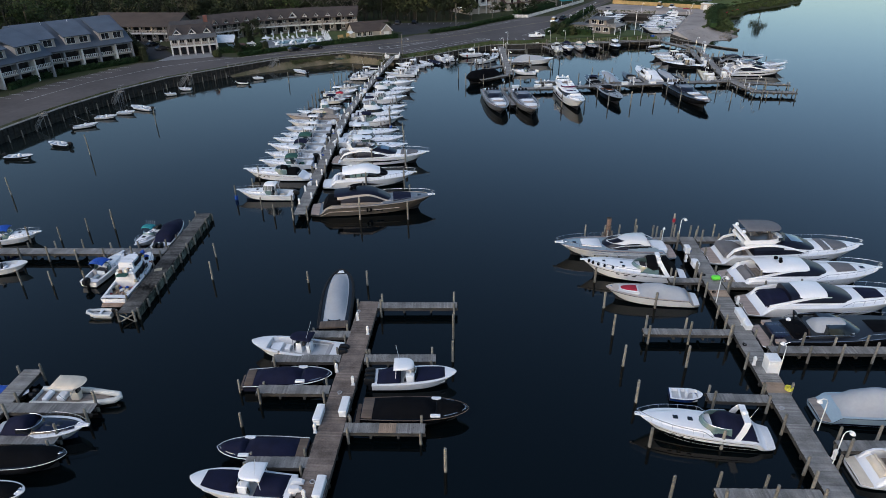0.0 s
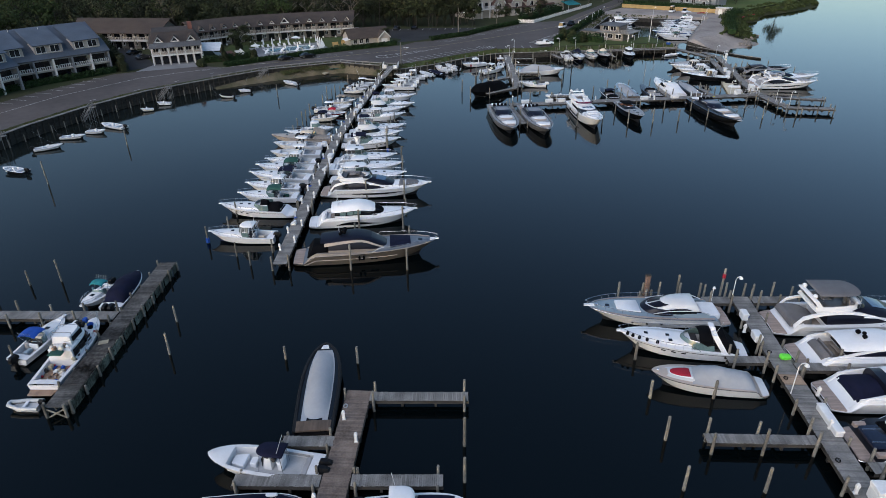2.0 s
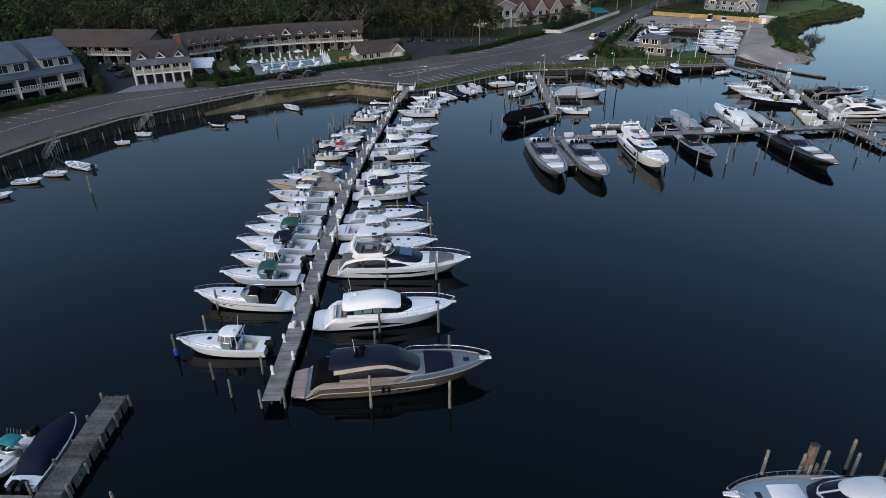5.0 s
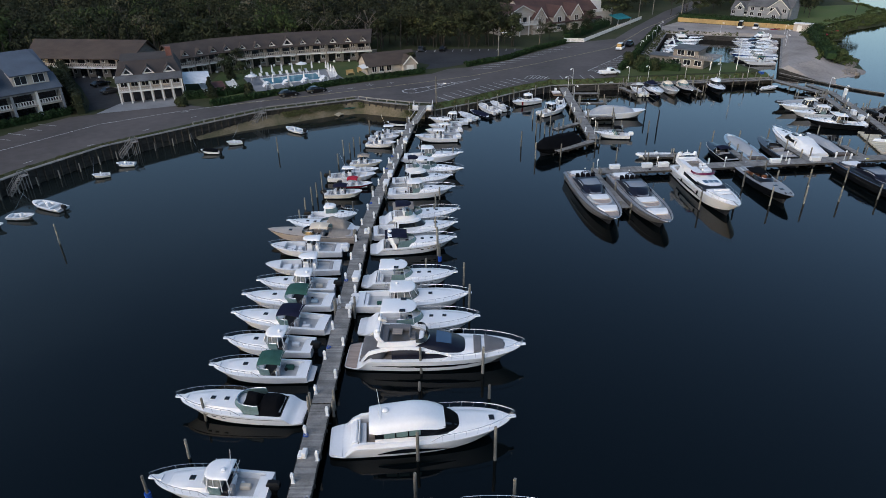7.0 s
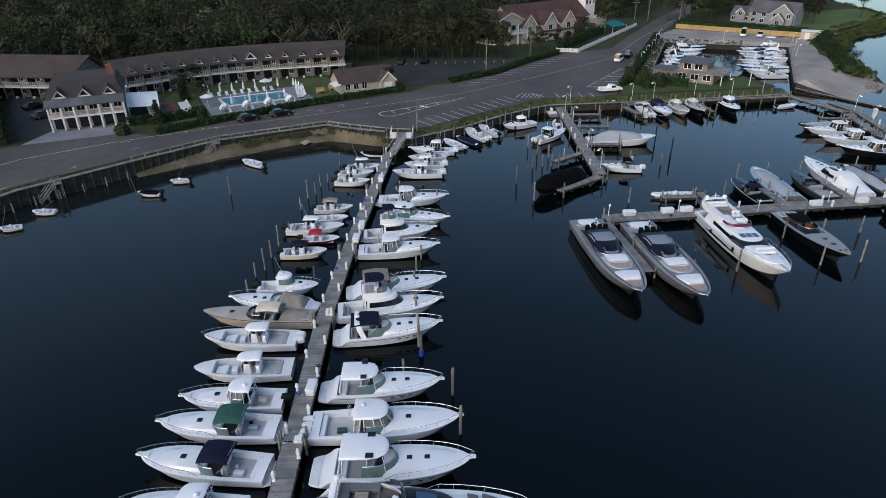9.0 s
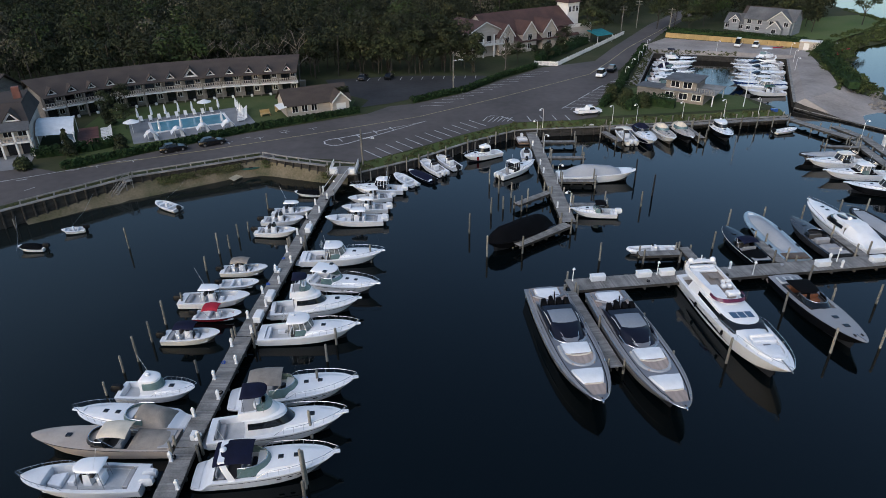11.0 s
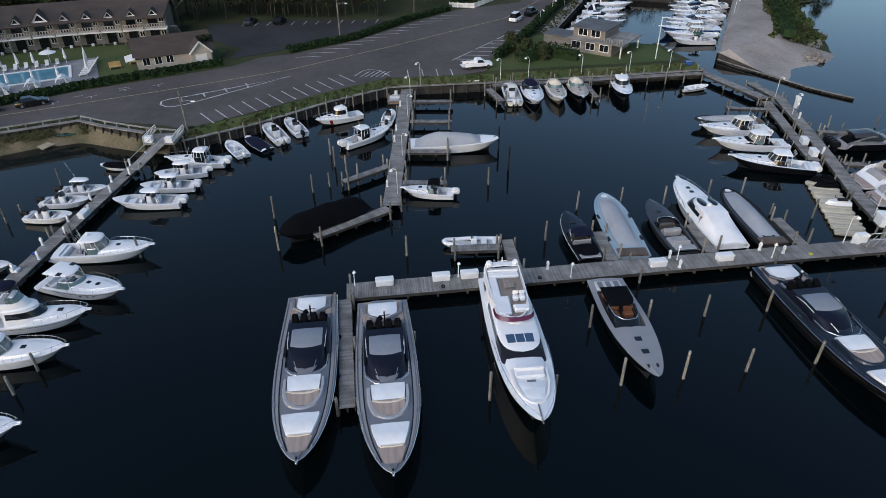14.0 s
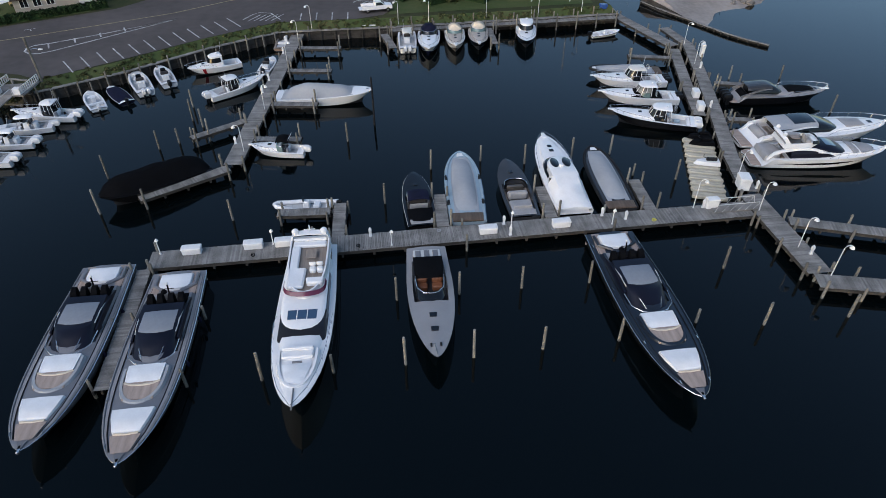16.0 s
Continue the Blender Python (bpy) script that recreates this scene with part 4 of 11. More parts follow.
    def g(self, u):
        f = (0.9 + 0.1 * min(1, u / 0.35)) if u < 0.40 else max(0.0, 1 - ((u - 0.40) / 0.60) ** self.full) ** 0.66
        z, k = self.fs + (self.fb - self.fs) * u ** 1.7, self.swoop
        if u < k:
            e = max(0, (u / k - 0.48) / 0.52)
            f *= 0.78 + 0.22 * min(1, u / (0.55 * k)) ** 0.45
            z = 0.5 + (z - 0.5) * e * e * (3 - 2 * e)
        return u * self.L, max(0.02, 0.5 * self.B * f), z

    def z(self, u):
        return self.g(u)[2]

    def add(self, name, shape, material, label="", parent=None, smooth=35):
        return part(name, shape, material, parent or self.root, label, smooth)

    def deck_top(self, u):
        x, b, z = self.g(u)
        u0, u1, h = self.raised
        return z + (h * (1 - max(0, (u - u0) / (u1 - u0)) ** 3) + 0.05 if u0 <= u <= u1 else 0.03 + 0.045 * b)

    def deck_pad(self, u0, u1, f0, f1, t, material, name="sun_pad", n=6, parent=None, label=""):
        """A cushion or mat that lies along the deck; f is its share of the beam at either end."""
        rings = []
        for k in range(n + 1):
            q = k / n
            u = u0 + (u1 - u0) * q
            x, b, z = self.g(u)
            w, z = b * (f0 + (f1 - f0) * q), self.deck_top(u)
            e = t * (0.45 if k in (0, n) else 1)
            rings.append([(x, -w, z - 0.12), (x, -w, z - 0.02 + e * 0.5), (x, -w * 0.9, z + e), (x, 0, z + e + 0.03), (x, w * 0.9, z + e), (x, w, z - 0.02 + e * 0.5), (x, w, z - 0.12)])
        return self.add(name, loft(rings), material, label, parent)

    def canopy(self, u0, u1, h, sf=0.5, roof=None, glass=None, coam=None, wide=0.80, over=0.10, sunroof=False, pillar=True, edge=0.64, rib=None):
        """A streamlined deckhouse: tinted glass body, moulded base, arched roof and swept side ribs."""
        L, b0 = self.L, self.g(max(u0, 0.25))[1]

        def at(s, y, f, d=0.0):
            c = max(s, 0)
            u = u0 + (u1 - u0) * s
            ht = h * (1 - max(0, (c - 0.40) / 0.60) ** 2.0) * (0.90 + 0.10 * min(1, c / 0.4) - 0.25 * max(0, -s))
            w = min(b0, self.g(max(u, u0))[1] * 1.02) * wide * max(0.0, 1 - c ** 5) ** 0.5 + d
            return (u * L, w * y, self.z(max(u, u0)) - 0.02 + ht * f + d * (0.9 if abs(y) < 0.9 else 0))

        prof = ((1, 0), (0.975, 0.32), (0.89, 0.70), (0.68, 0.93), (0.36, 0.985), (0, 1.0))
        full = [(-y, f) for y, f in prof] + [(y, f) for y, f in prof[-2::-1]]
        ss = [1 - (1 - k / 14) ** 1.5 for k in range(15)]
        g = self.add("deckhouse", loft([[at(s, y, f) for y, f in full] for s in ss]), glass or GLASS, "tinted wrap-round glass of the deckhouse", smooth=50)
        for s in (-1, 1):
            rows = []
            for q in ss:
                k = 0.34 * (1 - 0.55 * q)
                rows.append([at(q, s * 1.0, 0, 0.035), at(q, s * 0.975, k, 0.035), at(q, s * 0.955, k, 0.0), at(q, s * 0.95, 0, -0.02)])
            self.add("coaming", loft(rows), coam or WHITE, "", g, smooth=50)
        rs = [-over + (sf + over) * k / 10 for k in range(11)]
        pr = [(0.89 * edge / 0.64, 0.70 * (2 - edge / 0.64)), (0.80, 0.84), (0.66, 0.94), (0.36, 0.985), (0, 1.0)]
        ps = [(-y, f) for y, f in pr] + [(y, f) for y, f in pr[-2::-1]]
        r = self.add("roof", loft([[at(s, y * (1 - 0.10 * (k in (0, 10))), f, 0.07) for y, f in ps] + [at(s, y * (1 - 0.10 * (k in (0, 10))), f, 0.005) for y, f in ps[::-1]] for k, s in enumerate(rs)]), roof or coam or WHITE, "", g, smooth=50)
        if sunroof:
            q0, q1 = sf * 0.35, sf * 0.93
            self.add("sunroof", loft([[at(q0 + (q1 - q0) * k / 4, y, f, 0.10) for y, f in ((-0.62, 0.945), (-0.36, 0.985), (0, 1), (0.36, 0.985), (0.62, 0.945))] + [at(q0 + (q1 - q0) * k / 4, y, 0.96, 0.02) for y in (0.6, -0.6)] for k in range(5)]), GLASS, "", g)
        if pillar:
            for s in (-1, 1):
                rows = []
                for k in range(8):
                    t = k / 7
                    q, f, wd = -0.30 + 0.85 * t, 0.05 + 0.72 * math.sin(1.57 * min(1, t * 1.15)) - 0.05 * t, 0.13 * (1.02 - t ** 2)
                    y = 1.0 - 0.09 * max(0, f - 0.3) / 0.4
                    rows.append([at(q, s * y, f - wd, 0.06), at(q, s * (y - 0.01), f + wd, 0.06), at(q, s * (y - 0.03), f + wd, -0.01), at(q, s * (y - 0.02), f - wd, -0.01)])
                self.add("side_rib", loft(rows), rib or coam or WHITE, "", g, smooth=50)
        self.top = lambda s: at(s, 0, 1.0)[2]
        self.at = at
        return g

    def platform(self, material, d=0.9):
        w = self.B * 0.84
        self.add("swim_platform", pad(-d, 0.05, w * 0.86, w, 0.30, 0.42, 0.05), material)

    def rail(self, u0=0.5, h=0.6, every=0.075):
        n = int((1 - u0) / every) + 2
        shapes = []
        for s in (-1, 1):
            pts = []
            for k in range(n):
                u = u0 + (1 - u0) * k / (n - 1)
                x, b, z = self.g(u)
                b = max(b - 0.08, 0.12)
                t = (x - 0.12 + 0.30 * u ** 6, s * b, z + (h if k else 0.05))
                pts.append(t)
                if k:
                    shapes.append(tube([(x - 0.14, s * b, z), t], 0.014, 4))
            shapes.append(tube(pts, 0.02, 5))
        x, b, z = self.g(1)
        shapes.append(tube([(x + 0.18, -0.12, z + h), (x + 0.30, 0, z + h), (x + 0.18, 0.12, z + h)], 0.02, 5))
        self.add("bow_rail", join(*shapes), STEEL)

    def pulpit(self):
        x, b, z = self.g(1)
        self.add("bow_pulpit", pad(x - 0.7, x + 0.40, 0.60, 0.34, z - 0.02, z + 0.09, 0.03), WHITE)
        self.add("anchor", join(tube([(x - 0.1, 0, z + 0.02), (x + 0.38, 0, z + 0.10)], 0.03), pad(x + 0.25, x + 0.42, 0.25, 0.1, z - 0.14, z - 0.04, 0.02)), STEEL)

    def outboards(self, n, material, s=1.0):
        s *= 1.22
        for k in range(n):
            y = (k - (n - 1) / 2) * 0.56 * s
            e = self.add("outboard_motor", pad(-0.30 * s, 0.02, 0.20, 0.20, -0.3, 0.55 * s, 0.05, y), ENGB)
            self.add("cowl", loft([[(-0.10 * s + a * cx * s, y + b * cy * s, 0.5 * s + h * s) for a, b in ((-0.5, -0.16), (-0.15, -0.24), (0.3, -0.2), (0.3, 0.2), (-0.15, 0.24), (-0.5, 0.16))]
                                    for h, cx, cy in ((0, 0.8, 0.8), (0.12, 1.0, 1.0), (0.45, 1.0, 0.95), (0.6, 0.7, 0.65))]), material, "", e)

    def hatches(self, us, size=0.5):
        for u in us:
            x, b, z = self.g(u)
            u0, u1, h = self.raised
            top = z + h * (1 - max(0, (u - u0) / (u1 - u0)) ** 3) + 0.05
            self.add("deck_hatch", pad(x - size / 2, x + size / 2, size, size, top - 0.05, top + 0.05, 0.03), GLASS)

    raised = (0.5, 0.9, 0.1)

    def trunk(self, u0=0.44, u1=0.9, h=0.28, material=None):
        """Raised, crowned foredeck."""
        xs = [u0 + (u1 - u0) * i / 6 for i in range(7)]
        rings = []
        for i, u in enumerate(xs):
            x, b, z = self.g(u)
            w = max(b * 0.78 - 0.05, 0.05)
            hh = h * (1 - (i / 6) ** 3) + 0.05
            rings.append([(x, -w, z), (x, -w * 0.85, z + hh * 0.8), (x, -w * 0.4, z + hh), (x, w * 0.4, z + hh), (x, w * 0.85, z + hh * 0.8), (x, w, z)])
        self.add("cabin_trunk", loft(rings), material or WHITE, smooth=50)
        self.raised = (u0, u1, h)

    def windscreen(self, u0, u1, h, material=None, rake=0.35, p=3.0, wide=0.80):
        x0, b, z = self.g(u0)
        x1 = u1 * self.L
        w = b * wide
        lo, hi = (x0, x1, w, z + 0.04), (x0 + 0.1, x1 - rake * h * 2, w * 0.9, z + 0.04 + h)
        a, c = tier(lo, hi, p, 1), tier((lo[0] - 0.03, lo[1] - 0.06, lo[2] - 0.05, lo[3]), (hi[0] - 0.03, hi[1] - 0.06, hi[2] - 0.05, hi[3]), p, 1)
        ring = len(a[0]) // 2
        vs = a[0] + c[0]
        fs = []
        for j in range(ring - 1):
            fs += [(j, j + 1, ring + j + 1, ring + j), (2 * ring + j + 1, 2 * ring + j, 3 * ring + j, 3 * ring + j + 1), (ring + j, ring + j + 1, 3 * ring + j + 1, 3 * ring + j)]
        g = self.add("windscreen", (vs, fs), material or GLASSG, smooth=50)
        self.add("windscreen_frame", tube([(q[0], q[1], q[2]) for q in a[0][ring:]], 0.03, 4), STEEL, "", g)

    def seats(self, u0, u1, material=None, rows=2):
        for k in range(rows):
            u = u0 + (u1 - u0) * k / max(1, rows - 1)
            x, b, z = self.g(u)
            w = b * 1.2
            s = self.add("bench_seat", pad(x - 0.3, x + 0.25, w, w, self.zf, self.zf + 0.42, 0.06), material or CUSH)
            self.add("backrest", pad(x - 0.38, x - 0.24, w, w, self.zf + 0.38, self.zf + 0.85, 0.05), material or CUSH, "", s)

    def bimini(self, u0, u1, h, material, wide=0.82, legs=True):
        x0, b, z = self.g(u0)
        x1, w = u1 * self.L, b * wide
        rings = []
        for i in range(6):
            t = i / 5
            x = x0 + (x1 - x0) * t
            zz = z + h - 0.16 * (2 * t - 1) ** 2
            rings.append([(x, w * math.sin(a), zz - 0.26 * (1 - math.cos(a)) + d) for d in (0, 0.04) for a in ((-1.5, -1.0, -0.5, 0, 0.5, 1.0, 1.5) if not d else (1.5, 1.0, 0.5, 0, -0.5, -1.0, -1.5))])
        t = self.add("bimini_top", loft(rings), material, smooth=50)
        if legs:
            xm = (x0 + x1) / 2
            for s in (-1, 1):
                self.add("bimini_frame", tube([(x0 + 0.1, s * w, z + h - 0.36), (xm, s * w, z), (x1 - 0.1, s * w, z + h - 0.36)], 0.018, 4), STEEL, "", t)

    def hardtop(self, u0, u1, h, material=None, wide=0.74, legs=4, thick=0.10, zbase=None):
        x0, b, z = self.g(u0)
        x1, w = u1 * self.L, b * wide
        z0 = z if zbase is None else zbase
        t = self.add("hardtop", tier((x0, x1, w, z + h), (x0 + 0.06, x1 - 0.1, w * 0.93, z + h + thick), 6, 1, dome=0.05), material or WHITE, smooth=50)
        if legs:
            for s in (-1, 1):
                for xx, dx in ((x0 + 0.25, -0.15), (x1 - 0.45, 0.25)):
                    self.add("hardtop_leg", tube([(xx + dx, s * w * 0.9, z0), (xx, s * w * 0.82, z + h + 0.02)], 0.03, 5), STEEL if legs == 4 else WHITE, "", t)
        return x0, x1, w, z + h + thick

    def arch(self, u, h, material=None, lean=0.6):
        x, b, z = self.g(u)
        w = b * 0.92
        pts = [(x, -w, z - 0.05), (x - lean * 0.6, -w * 0.93, z + h * 0.6), (x - lean, -w * 0.75, z + h), (x - lean, w * 0.75, z + h), (x - lean * 0.6, w * 0.93, z + h * 0.6), (x, w, z - 0.05)]
        rings = [[(px - 0.28, py, pz - 0.05), (px + 0.22, py * 0.99, pz - 0.05), (px + 0.22, py, pz + 0.07), (px - 0.28, py, pz + 0.07)] for px, py, pz in pts]
        ar = self.add("radar_arch", loft(rings), material or WHITE)
        self.add("radar_dome", ball((x - lean, 0, z + h + 0.2), 0.28, 0.6), WHITE, "", ar)
        self.add("antenna", tube([(x - lean, w * 0.6, z + h), (x - lean - 0.5, w * 0.65, z + h + 1.6)], 0.015, 4), WHITE, "", ar)

    def console(self, u, material=None):
        x, b, z = self.g(u)
        c = self.add("console", tier((x - 0.35, x + 0.5, 0.42, self.zf), (x - 0.30, x + 0.30, 0.38, self.zf + 1.15), 5), material or WHITE)
        self.add("console_screen", tier((x - 0.15, x + 0.32, 0.38, self.zf + 1.15), (x - 0.1, x + 0.12, 0.33, self.zf + 1.6), 4, 1), GLASS, "", c)
        s = self.add("leaning_post", pad(x - 1.25, x - 0.8, 0.95, 0.95, self.zf, self.zf + 0.8, 0.08), material or WHITE)
        self.add("seat_cushion", pad(x - 1.27, x - 0.78, 1.0, 1.0, self.zf + 0.8, self.zf + 0.92, 0.05), CUSH, "", s)

    def cover(self, u0, u1, h, material, peak=0.4, drop=0.12, wide=1.0, seed=0, dome=False):
        rings, n = [], 16
        for i in range(n + 1):
            u = u0 + (u1 - u0) * i / n
            x, b, z = self.g(u)
            b *= wide
            e = min(1, min(i, n - i) / 2.5)
            hh = h * e * max(0.12, 1 - abs(u - peak) / (0.75 if u > peak else 0.6)) + 0.05
            if dome:
                hh = h * e ** 0.5 * (1 - 0.45 * abs(u - peak)) + 0.05
            hh += 0.05 * noise.noise((u * 9, seed, 0))
            wig = [1 + 0.06 * noise.noise((u * 12, k * 1.7, seed)) for k in range(5)]
            rings.append([(x, -b - 0.02, z - drop), (x, -b * 0.97, z + 0.05), (x, -b * 0.66, z + hh * 0.66 * wig[0]), (x, -b * 0.3, z + hh * 0.93 * wig[1]), (x, 0, z + hh * wig[2]),
                          (x, b * 0.3, z + hh * 0.93 * wig[3]), (x, b * 0.66, z + hh * 0.66 * wig[4]), (x, b * 0.97, z + 0.05), (x, b + 0.02, z - drop)])
        self.add("boat_cover", loft(rings), material, smooth=50)

    def house(self, u0, u1, h, material=None, wide=0.80, win=(0.35, 0.8), glass=None, rf=0.9, ra=0.3, p=3.5, z0=None, roof=None, lip=0.12, lean=0.86, dome=0.05, sunroof=False):
        """A deckhouse with a band of tinted windows and a roof."""
        x0, b, z = self.g(u0)
        x1, w = u1 * self.L, b * wide
        z = z if z0 is None else z0
        lo, hi = (x0, x1, w, z), (x0 + ra, x1 - rf, w * lean, z + h)
        hs = self.add("deckhouse", tier(lo, hi, p, 3, 10), material or WHITE, smooth=50)
        mix = lambda t, d: tuple(a + (c - a) * t for a, c in zip(lo, hi))
        a, c = mix(win[0], 0), mix(win[1], 0)
        self.add("window_band", tier((a[0] + 0.25, a[1] + 0.025, a[2] + 0.02, a[3]), (c[0] + 0.25, c[1] + 0.025, c[2] + 0.02, c[3]), p, 1, 10), glass or GLASS, "", hs, smooth=50)
        rw = roof or material or WHITE
        self.add("roof", tier((x0 + ra - lip, x1 - rf + lip, w * (lean + 0.04), z + h), (x0 + ra, x1 - rf - 0.05, w * (lean - 0.04), z + h + 0.09), p, 1, 10, dome=dome), rw, "", hs, smooth=50)
        if sunroof:
            xm, ln = (x0 + ra + x1 - rf) / 2, (x1 - rf - x0 - ra)
            self.add("sunroof", pad(xm - 0.05 * ln, xm + 0.34 * ln, w * lean * 1.15, w * lean * 0.95, z + h + 0.08 + dome * 0.9, z + h + 0.13 + dome, 0.03), GLASS, "", hs)
        return x0 + ra, x1 - rf, w * lean, z + h + 0.12

    def stripe(self, u0, u1, z0, z1, material, name="hull_stripe", side=(-1, 1)):
        """A painted band on the topsides; z0 and z1 are shares of the freeboard."""
        for s in side:
            rows = []
            n = max(6, int((u1 - u0) * 24))
            for k in range(n + 1):
                u = u0 + (u1 - u0) * k / n
                x, b, z = self.g(u)
                cx, cb, cz = x * (1 - 0.10 * u ** 3), b * (0.86 - 0.25 * u ** 3), 0.16 + 0.35 * z * u ** 4
                mx, mb, mz = x * 0.55 + cx * 0.45, b * 0.62 + cb * 0.38 - 0.05 * b * u ** 4, cz + 0.5 * (z - cz)
                row = []
                e = min(1, (k + 0.3) / 2, (n - k + 0.3) / 2) if n > 6 else 1
                for t in (z0, z0 + (z1 - z0) * 0.5 * e, z0 + (z1 - z0) * e):
                    (px, pb, pz), (qx, qb, qz), v = ((cx, cb, cz), (mx, mb, mz), t * 2) if t < 0.5 else ((mx, mb, mz), (x, b, z - 0.06), t * 2 - 1)
                    row.append((px + (qx - px) * v, s * (pb + (qb - pb) * v + 0.022), pz + (qz - pz) * v))
                rows.append(row)
            self.add(name, loft(rows, closed=False), material)
        return self

    def fenders(self, us, s=1, material=None):
        for u in us:
            x, b, z = self.g(u)
            self.add("fender", ball((x, s * (b + 0.13), z - 0.45), 0.14, 2.4, 6), material or NAVY)


def center_console(at, L, label, top=WHITE, kind="hard", engines=2, cowl=None, hull=None, bottom=None, rail=False, deck=None):
    b = Boat("center_console_boat", at, L, label, hull=hull, bottom=bottom, deck=deck or DECK, well=(0.10, 0.80), depth=0.5)
    b.console(0.46)
    b.outboards(engines, cowl or ENGB, 0.75 + L * 0.03)
    b.add("helm_seat", pad(L * 0.46 - 0.75, L * 0.46 - 0.45, 1.05, 1.05, b.zf + 0.9, b.zf + 1.35, 0.08), DARKM)
    b.add("console_door", pad(L * 0.46 + 0.44, L * 0.46 + 0.50, 0.5, 0.5, b.zf + 0.1, b.zf + 0.9, 0.01), GLASS)
    b.add("transom_bench", pad(L * 0.105, L * 0.105 + 0.45, b.B * 0.6, b.B * 0.6, b.zf, b.zf + 0.42, 0.06), CUSHG)
    for s in (-1, 1):
        b.add("gunwale_pad", loft([[(u * L, s * (b.g(u)[1] - 0.10 * b.B), b.z(u) - 0.22), (u * L, s * (b.g(u)[1] - 0.115 * b.B), b.z(u) - 0.22), (u * L, s * (b.g(u)[1] - 0.115 * b.B), b.z(u) - 0.02), (u * L, s * (b.g(u)[1] - 0.10 * b.B), b.z(u) - 0.02)] for u in (0.14, 0.3, 0.45, 0.55)]), CUSHG)
    b.add("bow_cushion", pad(L * 0.66, L * 0.78, b.B * 0.45, b.B * 0.30, b.zf, b.zf + 0.42, 0.06), CUSH)
    b.add("cooler", pad(L * 0.56, L * 0.62, 0.8, 0.7, b.zf, b.zf + 0.45, 0.05), CUSH)
    if kind == "hard":
        b.hardtop(0.30, 0.30 + 2.0 / L + 0.03, 1.30, top, 0.55, 4, zbase=b.zf)
        b.add("antenna", tube([(L * 0.36, 0.5, b.fs + 1.4), (L * 0.36 - 0.8, 0.55, b.fs + 3.6)], 0.015, 4), WHITE)
    elif kind == "bimini":
        b.bimini(0.24, 0.24 + 2.1 / L, 1.45, top, 0.72)
    if rail:
        b.rail(0.62, 0.35)
    return b


def express_cruiser(at, L, label, canvas=NAVY, kind="bimini", hull=None, bottom=None, deck=None, glass=None, arch=True, archmat=None, plat=None, trunk=None):
    b = Boat("express_cruiser", at, L, label, hull=hull, bottom=bottom, deck=deck or WHITE, well=(0.16, 0.46), depth=0.6, category="cabin cruiser", swoop=0.15)
    b.trunk(0.46, 0.92, 0.05 + 0.026 * L, trunk)
    b.hatches((0.62, 0.73), 0.42)
    b.windscreen(0.33, 0.585, 0.08 * L - 0.05, glass)
    b.seats(0.21, 0.38, CUSHG if canvas is not WHITE else CUSH)
    b.deck_pad(0.006, 0.062, 0.93, 0.95, 0.02, plat or DECK, "swim_platform")
    b.add("cockpit_carpet", pad(0.17 * L, 0.44 * L, b.B * 0.5, b.B * 0.5, b.zf + 0.015, b.zf + 0.03, 0.005), CUSHG if canvas in (WHITE, TAUPE) else DARKM)
    b.add("helm_console", tier((0.40 * L, 0.47 * L, b.B * 0.16, b.zf), (0.42 * L, 0.46 * L, b.B * 0.14, b.zf + 0.95), 5), GLASS)
    b.stripe(0.14, 0.97, 0.80, 0.86, NAVYH if bottom is not BLACKH else BLACKH)
    for u in (0.60, 0.68, 0.75):
        b.stripe(u, u + 0.035, 0.50, 0.64, GLASS, "porthole")
    if arch:
        b.arch(0.30, 0.125 * L + 0.25, archmat, 0.06 * L)
    if kind == "bimini":
        b.bimini(0.18, 0.44, 0.13 * L + 0.35, canvas)
    elif kind == "camper":
        b.cover(0.13, 0.46, 0.11 * L + 0.2, canvas, 0.36, 0.02, 0.86, seed=L)
    elif kind == "hard":
        b.hardtop(0.2, 0.5, 0.13 * L + 0.25, canvas, 0.80, 2)
        for y in (-0.3, 0.3):
            b.add("top_hatch", pad(0.36 * L, 0.41 * L, 0.5, 0.5, b.z(0.2) + 0.13 * L + 0.36, b.z(0.2) + 0.13 * L + 0.44, 0.02, y * b.B), GLASS)
    b.rail(0.48, 0.5)
    b.pulpit()
    return b


